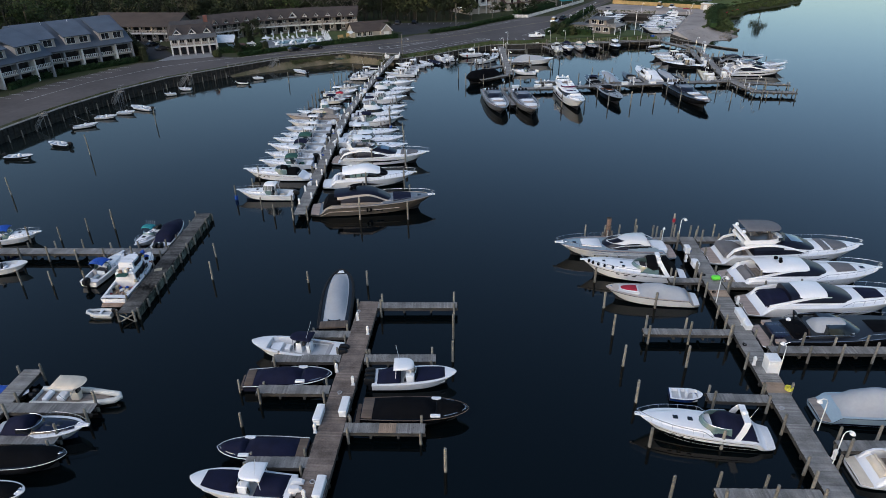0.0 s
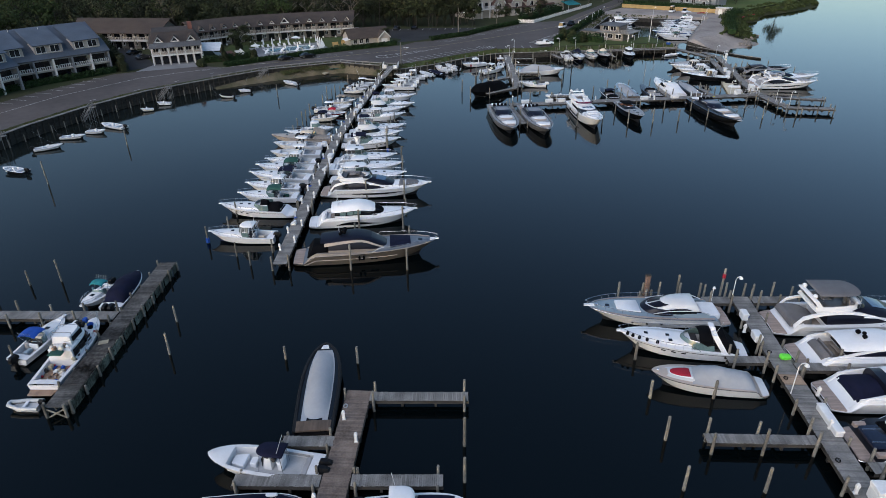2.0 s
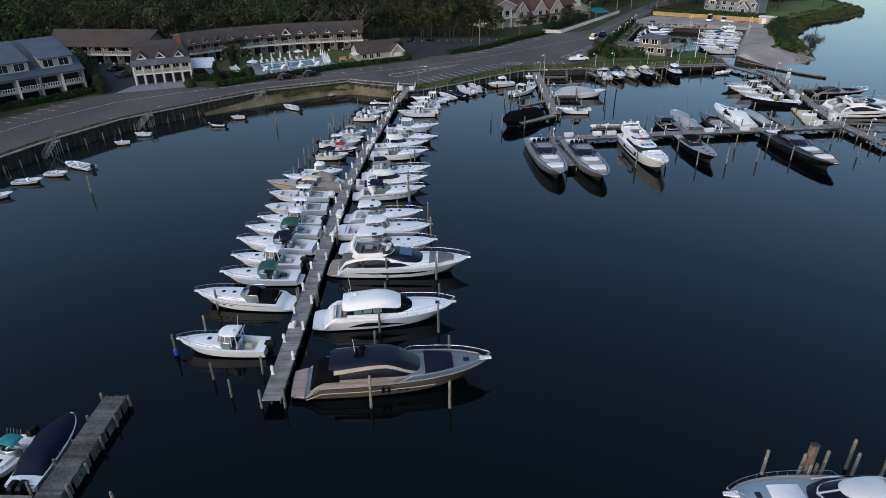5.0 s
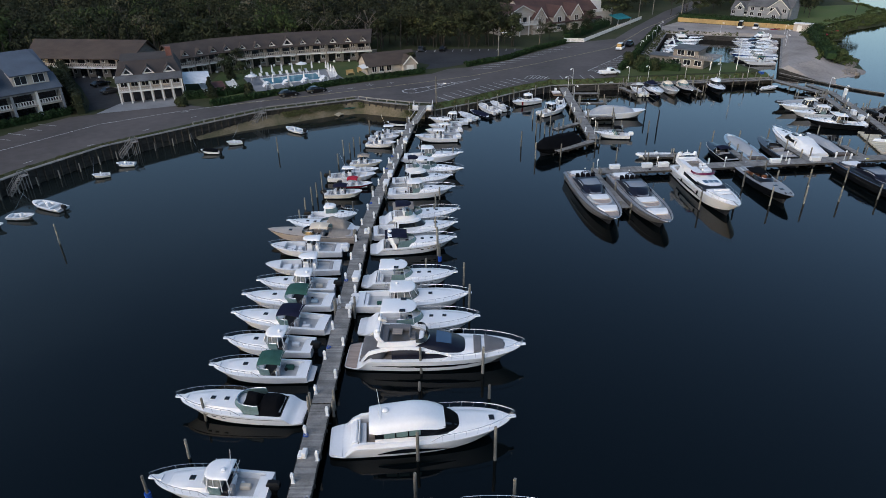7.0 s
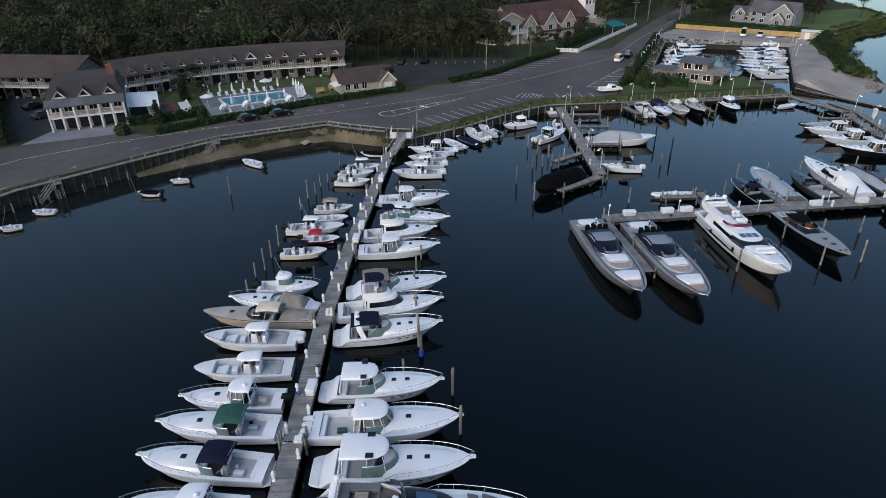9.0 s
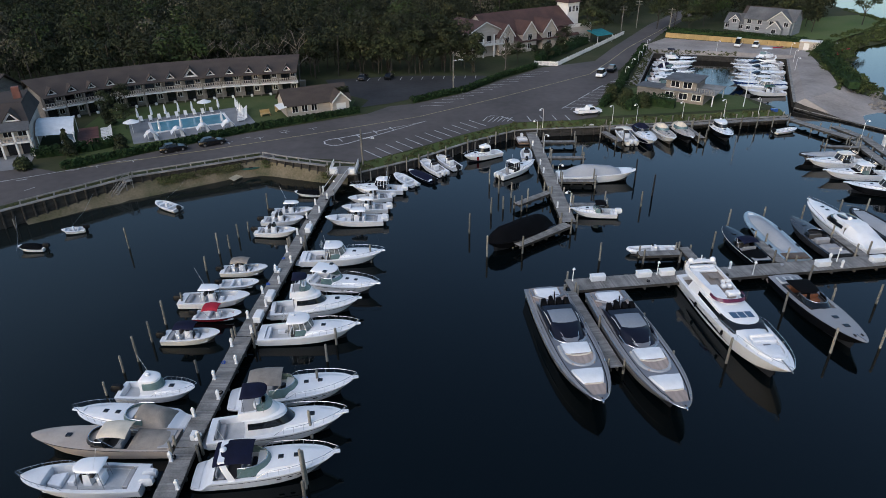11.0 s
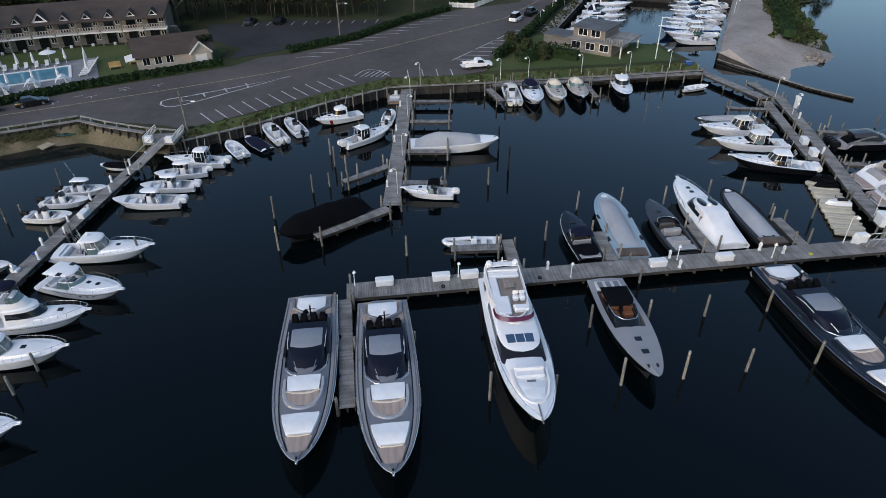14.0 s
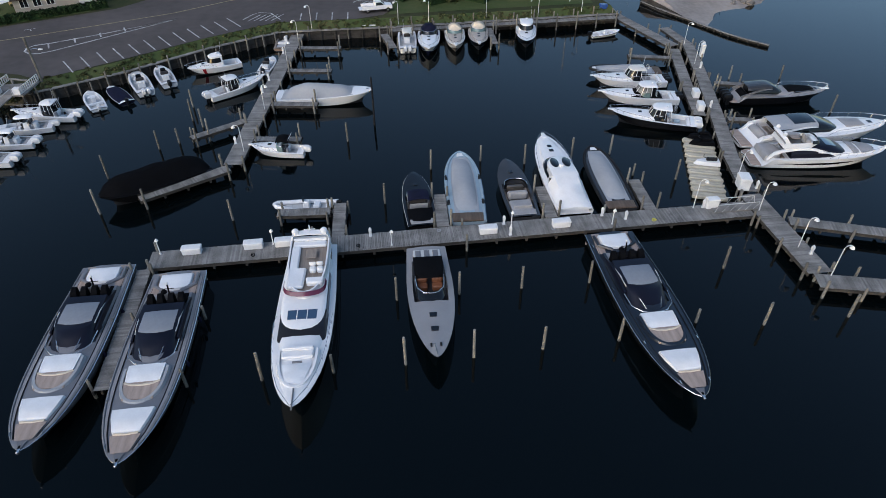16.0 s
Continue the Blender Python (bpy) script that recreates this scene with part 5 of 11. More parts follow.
def walkaround(at, L, label, canvas=WHITE, engines=1, cowl=None, hull=None, kind="hard", bottom=None, glass=None):
    """A fishing boat with a small cabin forward and an open cockpit."""
    b = Boat("walkaround_boat", at, L, label, hull=hull, bottom=bottom, deck=WHITE, well=(0.07, 0.48), depth=0.6, category="fishing boat")
    b.trunk(0.46, 0.86, 0.34)
    b.hatches((0.66,), 0.45)
    b.windscreen(0.38, 0.57, 0.62, glass, 0.25)
    b.seats(0.36, 0.4, rows=1)
    if kind == "hard":
        b.hardtop(0.30, 0.53, 1.45, canvas, 0.72, 4)
        b.add("enclosure", tier((0.37 * L, 0.56 * L, b.g(0.4)[1] * 0.70, b.z(0.4) + 0.55), (0.37 * L, 0.515 * L, b.g(0.4)[1] * 0.64, b.z(0.4) + 1.44), 3.5, 1, 10), glass or ISING, "clear plastic enclosure", smooth=50)
        w0, w1, za, zb = b.g(0.4)[1] * 0.71, b.g(0.4)[1] * 0.66, b.z(0.4) + 0.50, b.z(0.4) + 1.46
        for s in (-1, 1):
            for u, v in ((0.30, 0.315), (0.37, 0.37), (0.44, 0.43), (0.505, 0.475)):
                b.add("enclosure_frame", tube([(u * L, s * w0, za - 0.3), (v * L, s * w1, zb)], 0.035, 4), WHITE)
        for y in (-0.25, 0.25):
            b.add("enclosure_frame", tube([(0.558 * L, y * w0 * 2, za), (0.512 * L, y * w1 * 2, zb)], 0.03, 4), WHITE)
        b.add("radar_dome", ball((0.36 * L, 0.25, zb + 0.24), 0.2, 0.6), WHITE)
        b.add("antenna", tube([(0.33 * L, -0.4, zb + 0.05), (0.31 * L, -0.45, zb + 1.5)], 0.018, 4), WHITE)
    else:
        b.bimini(0.26, 0.5, 1.55, canvas, 0.78)
    # Solid dark block stands in for the shade under the top
    b.add("helm_interior", pad(0.33 * L, 0.475 * L, b.B * 0.62, b.B * 0.60, b.zf + 0.02, b.zf + 0.75, 0.08), DARKM, "dark block standing in for the shade round helm seats and dash")
    b.add("transom_locker", pad(0.072 * L, 0.072 * L + 0.42, b.B * 0.66, b.B * 0.66, b.zf, b.zf + 0.5, 0.05), CUSH)
    rng = random.Random(int(L * 100))
    b.add("cooler", pad(0.18 * L, 0.18 * L + 0.8, 0.42, 0.42, b.zf, b.zf + 0.4, 0.05, rng.uniform(-0.25, 0.25) * b.B), rng.choice((CUSH, CUSHG, GREENC, CREAMC, BLUEH)))
    b.add("bucket", ball((0.26 * L, rng.uniform(-0.3, 0.3) * b.B, b.zf + 0.2), 0.18, 1.0, 6), rng.choice((CUSH, RUBBER, TANH)))
    if not engines:
        b.platform(DECK, 0.06 * L)
    b.add("helm_seat", pad(0.29 * L, 0.33 * L, 0.5, 0.5, b.zf, b.zf + 0.95, 0.06, 0.5), CUSHG)
    b.add("cabin_door", pad(0.485 * L, 0.50 * L, 0.6, 0.6, b.zf, b.zf + 0.85, 0.02, -0.1), GLASS)
    b.add("rod_rack", join(*[tube([(0.28 * L, y, b.fs + 1.3), (0.28 * L - 0.25, y, b.fs + 1.9)], 0.025, 4) for y in (-0.6, -0.3, 0, 0.3, 0.6)]), STEEL)
    if engines:
        b.outboards(engines, cowl or ENGB, 1.0)
    b.rail(0.5, 0.45)
    b.pulpit()
    return b


def pilothouse_boat(at, L, label, engines=1, cowl=None, glass=None, hull=None, roof=None):
    b = Boat("pilothouse_boat", at, L, label, hull=hull, deck=WHITE, well=(0.06, 0.32), depth=0.55, category="pilothouse boat")
    b.trunk(0.5, 0.88, 0.34)
    x0, x1, w, zt = b.house(0.34, 0.64, 1.45, None, 0.74, (0.4, 0.85), glass or GLASSG, 0.55, 0.05, roof=roof)
    b.add("radar_dome", ball((x0 + 0.5, 0, zt + 0.15), 0.22, 0.6), WHITE)
    b.add("antenna", tube([(x0 + 0.3, w * 0.7, zt), (x0 - 0.3, w * 0.7, zt + 1.8)], 0.015, 4), WHITE)
    b.hatches((0.7,), 0.45)
    b.rail(0.5, 0.45)
    if engines:
        b.outboards(engines, cowl or ENGW, 1.0)
    return b


def coupe_yacht(at, L, label, hull=None, roof=None, glass=None, deck=None, bottom=None, well=0.27, house=(0.25, 0.68), canvas=None, stripe=False, pads=True, h=None, padmat=None, sunroof=True, sf=0.56, coam=None, plat=None, pillar=True, rib=None, over=0.12, edge=0.64, high=True):
    """A hardtop motor yacht with a swept stern and a long glazed deckhouse."""
    b = Boat("motor_yacht", at, L, label, hull=hull, bottom=bottom, deck=deck or hull or WHITE, well=(0.155, well), depth=0.5, sole=TEAKG, category="motor yacht", swoop=0.15, full=3.0, fb=0.55 + 0.084 * L)
    b.trunk(house[1] - 0.10, 0.93, 0.30, deck or hull or WHITE)
    b.canopy(house[0], house[1], h or 0.064 * L + 0.22, sf, roof, glass, coam or hull, 0.82, over, sunroof, pillar, edge, rib)
    b.seats(0.185, 0.185, padmat or CUSHG, 1)
    b.add("cockpit_table", pad(0.215 * L, 0.24 * L, 1.4, 1.4, b.zf + 0.5, b.zf + 0.58, 0.03), TEAKG)
    b.deck_pad(0.004, 0.070, 0.96, 0.97, 0.025, plat or TEAKP, "swim_platform")
    b.deck_pad(0.115, 0.155, 0.62, 0.62, 0.16, canvas or padmat or CUSHG, "aft_sun_pad")
    if pads:
        b.deck_pad(house[1] + 0.02, house[1] + 0.15, 0.52, 0.5, 0.10, padmat or CUSHG)
    b.add("deck_hatch", pad(L * 0.875, L * 0.905, 0.6, 0.55, b.deck_top(0.89) - 0.05, b.deck_top(0.89) + 0.05, 0.03), GLASS)
    if canvas:
        b.cover(0.12, house[0] + 0.03, 0.75, canvas, house[0], -0.05, 0.80, seed=3)
    for s in (-1, 1):
        if stripe:
            pts = [b.g(0.26 + 0.06 * k) for k in range(8)]
            b.add("hull_window", loft([[(x, s * (bb * 0.955 + 0.04), z * 0.46), (x, s * (bb * 0.98 + 0.04), z * 0.46 + 0.46 * min(1, (7 - k) / 4, (k + 0.4) / 2))] for k, (x, bb, z) in enumerate(pts)], closed=False), GLASS)
        if not high:
            continue
        b.add("cockpit_coaming", loft([[(u * L, s * b.g(u)[1] * 0.97, b.z(u) - 0.03), (u * L, s * b.g(u)[1] * 0.93, b.z(u) + hh), (u * L, s * b.g(u)[1] * 0.80, b.z(u) + hh), (u * L, s * b.g(u)[1] * 0.78, b.z(u) - 0.03)] for u, hh in
                               ((0.085, 0.04), (0.12, 0.22), (0.17, 0.34), (0.23, 0.36), (0.30, 0.28), (0.40, 0.16), (0.52, 0.03))]), coam or hull or WHITE, smooth=60)
    b.rail(0.55, 0.6)
    b.pulpit()
    return b


def bronze_coupe(at, L, label):
    """A bronze hardtop yacht with a navy roof, long pale side sweeps and a black cover over its cockpit."""
    b = coupe_yacht(at, L, label, BROWNH, ROOFN, NAVYG, STEELD, sunroof=False, sf=0.70, padmat=NAVY, h=1.95, coam=TANM, plat=TEAKP, pillar=False, pads=False, edge=0.56)
    u0, u1, h = 0.25, 0.68, 1.95
    for s in (-1, 1):
        rows = []
        for k in range(13):
            t = k / 12
            q = -0.06 + 1.03 * t
            c = max(q, 0)
            f = 0.70 + 0.10 * math.sin(3.0 * t) - 0.02 * t
            if t > 0.55:
                f -= 0.74 * ((t - 0.55) / 0.45) ** 1.6
            ht = h * (1 - max(0, (c - 0.40) / 0.60) ** 2.0) * (0.90 + 0.10 * min(1, c / 0.4))
            u = u0 + (u1 - u0) * q
            w = min(b.g(u0)[1], b.g(u)[1] * 1.02) * 0.82 * max(0.0, 1 - c ** 5) ** 0.5
            y = w * (1.0 - 0.11 * max(0, f - 0.3) / 0.4) + 0.07
            z = b.z(max(u, u0)) - 0.02 + h * f * (0.55 + 0.45 * ht / h)
            wd = 0.20 * (1 - 0.62 * t)
            rows.append([(u * L, s * (y + 0.02), z - wd), (u * L, s * (y - 0.10), z + wd * 0.9), (u * L, s * (y - 0.20), z + wd * 0.7), (u * L, s * (y - 0.12), z - wd)])
        b.add("side_sweep", loft(rows, cap=True), TANH, "pale tan sweep along the roof edge", smooth=50)
        us = [0.08 + 0.08 * k for k in range(12)]
        b.add("rub_strip", tube([(b.g(u)[0], s * (b.g(u)[1] * 0.975 + 0.04), b.z(u) * 0.64) for u in us[:9]], 0.045, 5), TANH)
        b.add("bulwark_cap", tube([(b.g(u)[0], s * (b.g(u)[1] - 0.04), b.z(u) + 0.05) for u in us], 0.07, 5), TANM)
        for u in (0.48, 0.545, 0.575):
            x, bb, z = b.g(u)
            b.add("porthole", pad(x - 0.22, x + 0.22, 0.16, 0.16, z * 0.46, z * 0.46 + 0.16, 0.05, s * (bb * 0.955 - 0.02)), GLASS)
    z = b.z(0.2)
    b.add("cockpit_cover", tier((0.10 * L, 0.275 * L, b.B * 0.40, z - 0.25), (0.135 * L, 0.27 * L, b.B * 0.33, z + 0.62), 5, 3, 10, dome=0.22), BLACKC, "black canvas cover over the cockpit", smooth=50)
    zt = b.top(0.2)
    r = b.add("radar_mast", join(tube([(0.345 * L, 0, zt - 0.05), (0.335 * L, 0, zt + 0.75)], 0.09, 6), tube([(0.335 * L, -0.55, zt + 0.45), (0.335 * L, 0.55, zt + 0.45)], 0.05, 5)), BLACKC)
    for x, y, q in ((0.36, -0.25, 0.30), (0.365, 0.35, 0.33), (0.335, -0.62, 0.22)):
        b.add("radar_dome", ball((x * L, y, zt + 0.15 + q), q, 0.9), BLACKC, "", r)
    b.add("antenna", tube([(0.325 * L, 0.5, zt), (0.32 * L, 0.5, zt + 1.3)], 0.03, 4), WHITE, "", r)
    b.deck_pad(0.675, 0.82, 0.74, 0.62, 0.10, NAVY, "bow_sun_pad")
    b.fenders((0.46, 0.49), -1, BLACKC)
    return b


def round_coupe(at, L, label):
    """A white coupe yacht with a rounded full-length roof, green side windows and a black windscreen cover."""
    b = coupe_yacht(at, L, label, house=(0.25, 0.735), pads=False, stripe=True, sunroof=False, sf=0.78, h=1.95, padmat=CUSH, plat=WHITE, over=0.06, edge=0.70, pillar=False)
    for s in (-1, 1):
        for q0, q1 in ((0.10, 0.22), (0.235, 0.36), (0.375, 0.50)):
            b.add("side_window", loft([[b.at(q, s * 0.972, 0.34, 0.03), b.at(q, s * 0.925, 0.58, 0.03)] for q in (q0, (q0 + q1) / 2, q1)], closed=False), GLASSG, "pale green side window")
    b.add("windscreen_cover", loft([[b.at(q, y, f, 0.03) for y, f in ((-0.96, 0.40), (-0.89, 0.70), (-0.6, 0.95), (0, 1.0), (0.6, 0.95), (0.89, 0.70), (0.96, 0.40))] for q in (0.70, 0.78, 0.86, 0.93, 0.97)], closed=False), BLACKC, "black mesh cover over the windscreen")
    zt = b.top(0.1)
    r = b.add("radar_dome", ball((0.31 * L, 0.1, zt + 0.22), 0.3, 0.55), WHITE)
    b.add("antenna", join(tube([(0.28 * L, 0.7, zt), (0.27 * L, 0.7, zt + 1.9)], 0.018, 4), tube([(0.28 * L, -0.7, zt), (0.27 * L, -0.7, zt + 1.4)], 0.018, 4), tube([(0.285 * L, -0.7, zt + 0.12), (0.285 * L, 0.7, zt + 0.12)], 0.04, 4)), WHITE, "", r)
    return b


def flybridge_yacht(at, L, label, canvas=None, hull=None, top=None, stripe=True, glass=None, screen=None, padmat=None):
    """A flybridge yacht: low black-windowed house under a sweeping white bridge, with a glazed black front."""
    h = 0.064 * L + 0.32
    glass = glass or NAVYG
    pm = padmat or CUSHG
    b = coupe_yacht(at, L, label, hull, None, glass, stripe=False, house=(0.27, 0.72), padmat=pm, sunroof=False, h=h, sf=0.10, over=0.0, pillar=False, pads=False, plat=TEAKP, high=False, coam=glass)
    b.root.name = "flybridge_yacht"
    white = hull or WHITE
    zt = b.z(0.3) + h * 0.92
    x0, x1, w = 0.19 * L, 0.485 * L, b.B * 0.375
    for s in (-1, 1):
        us = [0.10 + 0.042 * k for k in range(15)]
        rows = []
        for k, u in enumerate(us):
            t = k / 14
            lift = (0.95 - 0.15 * t) * math.sin(math.pi * min(1.0, 0.10 + 1.0 * t)) ** 0.8
            x, bb, z = b.g(u)
            y = bb * (0.90 - 0.12 * math.sin(math.pi * t) - 0.06 * t)
            wd = 0.10 + 0.12 * (1 - t)
            zz = z + lift * h * 0.98
            rows.append([(x, s * (y + 0.03), zz - wd), (x, s * (y - 0.05), zz + wd * 0.5), (x, s * (y - 0.26), zz + wd * 0.5), (x, s * (y - 0.2), zz - wd)])
        b.add("side_sweep", loft(rows), white, smooth=50)
        for u0, u1, v0, v1 in ((0.16, 0.80, 0.50, 0.60), (0.30, 0.72, 0.44, 0.62), (0.40, 0.64, 0.38, 0.62)):
            b.stripe(u0, u1, v0, v1, GLASS, "hull_window", (s,))
    f = b.add("flybridge", tier((x0 + 0.5, x1 + 0.4, w * 0.92, zt - 0.25), (x0, x1, w, zt + 0.12), 3.0, 2, 10), white, smooth=50)
    b.add("flybridge_coaming", ring_wall((x0, x1, w, zt + 0.10), (x0 + 0.12, x1 - 0.22, w * 0.94, zt + 0.50), 0.14, 3.0), white, "", f, smooth=50)
    b.add("flybridge_floor", tier((x0 + 0.16, x1 - 0.3, w - 0.16, zt + 0.12), (x0 + 0.16, x1 - 0.3, w - 0.16, zt + 0.145), 4.0, 1, 10), BROWNH, "", f)
    span = x1 - x0
    s = b.add("flybridge_seat", join(pad(x0 + 0.25, x0 + 1.0, w * 1.6, w * 1.6, zt + 0.14, zt + 0.55, 0.08), pad(x0 + 0.9, x0 + 0.62 * span, 0.7, 0.7, zt + 0.14, zt + 0.55, 0.08, w - 0.60)), pm, "", f)
    b.add("backrest", pad(x0 + 0.20, x0 + 0.36, w * 1.55, w * 1.55, zt + 0.45, zt + 0.66, 0.05), pm, "", s)
    b.add("flybridge_table", pad(x0 + 1.35, x0 + 2.3, 0.9, 0.9, zt + 0.55, zt + 0.62, 0.03, 0.1), TEAKG, "", f)
    for y in (-0.55, -0.15):
        hs = b.add("helm_seat", pad(x1 - 1.9, x1 - 1.35, 0.55, 0.55, zt + 0.14, zt + 0.75, 0.08, y * w), pm, "", f)
        b.add("backrest", pad(x1 - 1.98, x1 - 1.82, 0.55, 0.5, zt + 0.7, zt + 1.15, 0.06, y * w), pm, "", hs)
    b.add("helm_console", pad(x1 - 1.05, x1 - 0.55, 1.5, 1.3, zt + 0.14, zt + 0.70, 0.1, -0.3 * w), white, "", f)
    b.add("flybridge_screen", ring_wall((x1 - 1.3, x1 - 0.14, w * 0.92, zt + 0.46), (x1 - 1.3, x1 - 0.40, w * 0.84, zt + 0.80), 0.03, 4.0, 10, True), screen or GLASS, "", f, smooth=50)
    ss = [0.44 + 0.066 * k for k in range(8)]
    b.add("front_glass", loft([[b.at(q, y, f2, 0.05) for y, f2 in ((-0.94, 0.55), (-0.86, 0.74), (-0.62, 0.95), (0, 1.0), (0.62, 0.95), (0.86, 0.74), (0.94, 0.55))] for q in ss], closed=False), NAVYG, "black glazed front of the house", smooth=60)
    b.add("roof_window", loft([[b.at(q, y, f2, 0.09) for y, f2 in ((-0.50, 0.968), (0, 1.0), (0.50, 0.968))] for q in (0.55, 0.61, 0.68, 0.74)], closed=False), SKYGLASS, "glossy roof window with a blue sky reflection in its colour", smooth=60)
    for y in (-0.97, 0.97):
        b.add("front_rib", tube([b.at(q, y, 0.56 - 0.35 * (q - 0.4), 0.06) for q in (0.42, 0.52, 0.62, 0.72, 0.82, 0.92)], 0.09, 5), white, smooth=60)
    ar = b.add("radar_arch", loft([[(x0 + 0.2 + d, y, z) for d, y, z in ((a - 0.25, yy, zz), (a + 0.25, yy, zz), (a + 0.2, yy * 0.94, zz + 0.10), (a - 0.2, yy * 0.94, zz + 0.10))]
                                  for a, yy, zz in ((0.3, -w, zt + 0.55), (-0.1, -w * 0.97, zt + 1.05), (-0.25, -w * 0.6, zt + 1.2), (-0.25, w * 0.6, zt + 1.2), (-0.1, w * 0.97, zt + 1.05), (0.3, w, zt + 0.55))], cap=True), white, smooth=50) if canvas or L < 16.9 else f
    for y in (0.6, -0.6):
        b.add("radar_dome", ball((x0 + 0.1, w * y, zt + (1.45 if ar is not f else 0.95)), 0.24, 0.9), WHITE, "", ar)
    x, bb, z = b.g(0.11)
    b.add("aft_lounge", tier((0.085 * L, 0.235 * L, b.B * 0.37, b.z(0.16) - 0.3), (0.095 * L, 0.225 * L, b.B * 0.34, b.z(0.16) + 0.32), 5, 2, 10, dome=0.05), pm, "broad padded aft lounge", smooth=60)
    b.deck_pad(0.728, 0.772, 0.70, 0.64, 0.12, pm, "bow_seat")
    b.deck_pad(0.79, 0.90, 0.76, 0.55, 0.10, pm, "bow_sun_pad")
    if canvas:
        t = b.add("bimini_top", tier((x0 + 0.3, x1 - 0.7, w * 0.90, zt + 1.75), (x0 + 0.35, x1 - 0.85, w * 0.84, zt + 1.82), 8, 1, 10, dome=0.06), canvas, smooth=50)
        for s in (-1, 1):
            for x in (x0 + 0.7, x1 - 1.1):
                b.add("bimini_pole", tube([(x, s * w * 0.93, zt + 0.45), (x, s * w * 0.84, zt + 1.78)], 0.025, 4), STEEL, "", t)
    return b


def dark_open(at, L, label):
    """A dark open sports yacht with grey canvas over its seats and a black windscreen."""
    b = Boat("open_sports_yacht", at, L, label, hull=BLACKH, deck=BLACKG, well=(0.17, 0.52), depth=0.5, sole=TEAKG, full=3.0, rub=STEEL, category="motor yacht", side=0.12, swoop=0.15)
    z = b.z(0.35)
    b.deck_pad(0.004, 0.070, 0.96, 0.97, 0.025, TEAKP, "swim_platform")
    b.add("engine_hatch", pad(0.075 * L, 0.175 * L, b.B * 0.56, b.B * 0.60, b.z(0.17) - 0.35, b.z(0.17) + 0.10, 0.12, crown=0.06), NAVYH, "glossy dark blue engine hatch")
    for y in (-0.16, 0.16):
        b.add("hatch_strip", pad(0.08 * L, 0.17 * L, 0.05, 0.05, b.z(0.17) + 0.09, b.z(0.17) + 0.15, 0.01, y * b.B), STEEL)
    for s in (-1, 1):
        b.add("stern_steps", pad(0.075 * L, 0.15 * L, 0.45, 0.45, b.z(0.17) - 0.5, b.z(0.17) - 0.12, 0.04, s * b.B * 0.38), TEAKP)
        b.add("side_rail", tube([(u * L, s * b.g(u)[1] * 0.9, b.z(u) + e) for u, e in ((0.2, 0.1), (0.24, 0.5), (0.4, 0.55), (0.52, 0.4))], 0.025, 5), STEEL)
    b.add("cockpit_surround", tier((0.27 * L, 0.60 * L, b.B * 0.40, z - 0.1), (0.28 * L, 0.56 * L, b.B * 0.36, z + 0.30), 4, 2, 10), BLACKG)
    b.add("windscreen", tier((0.36 * L, 0.62 * L, b.B * 0.36, z + 0.2), (0.38 * L, 0.52 * L, b.B * 0.30, z + 0.95), 4.0, 2, 10), GLASS, smooth=50)
    b.cover(0.30, 0.54, 1.15, GREYC, 0.40, -0.25, 0.62, seed=17)
    b.cover(0.18, 0.30, 0.45, BLACKC, 0.24, -0.05, 0.78, seed=9)
    for u, y, q in ((0.205, -0.3, 0.22), (0.215, 0.25, 0.26), (0.235, 0.0, 0.2)):
        b.add("seat_cover", ball((u * L, y * b.B, z + 0.35), q, 0.8), CUSH if y > 0.1 else BLACKC)
    a = b.add("radar_arch", tube([(0.27 * L, -b.B * 0.40, z), (0.25 * L, -b.B * 0.36, z + 1.1), (0.25 * L, b.B * 0.36, z + 1.1), (0.27 * L, b.B * 0.40, z)], 0.10, 6), BLACKG)
    b.add("radar_dome", ball((0.25 * L, 0.3, z + 1.35), 0.24, 0.8), BLACKC, "", a)
    b.deck_pad(0.66, 0.80, 0.5, 0.5, 0.08, BLACKC)
    b.rail(0.55, 0.5)
    b.pulpit()
    return b


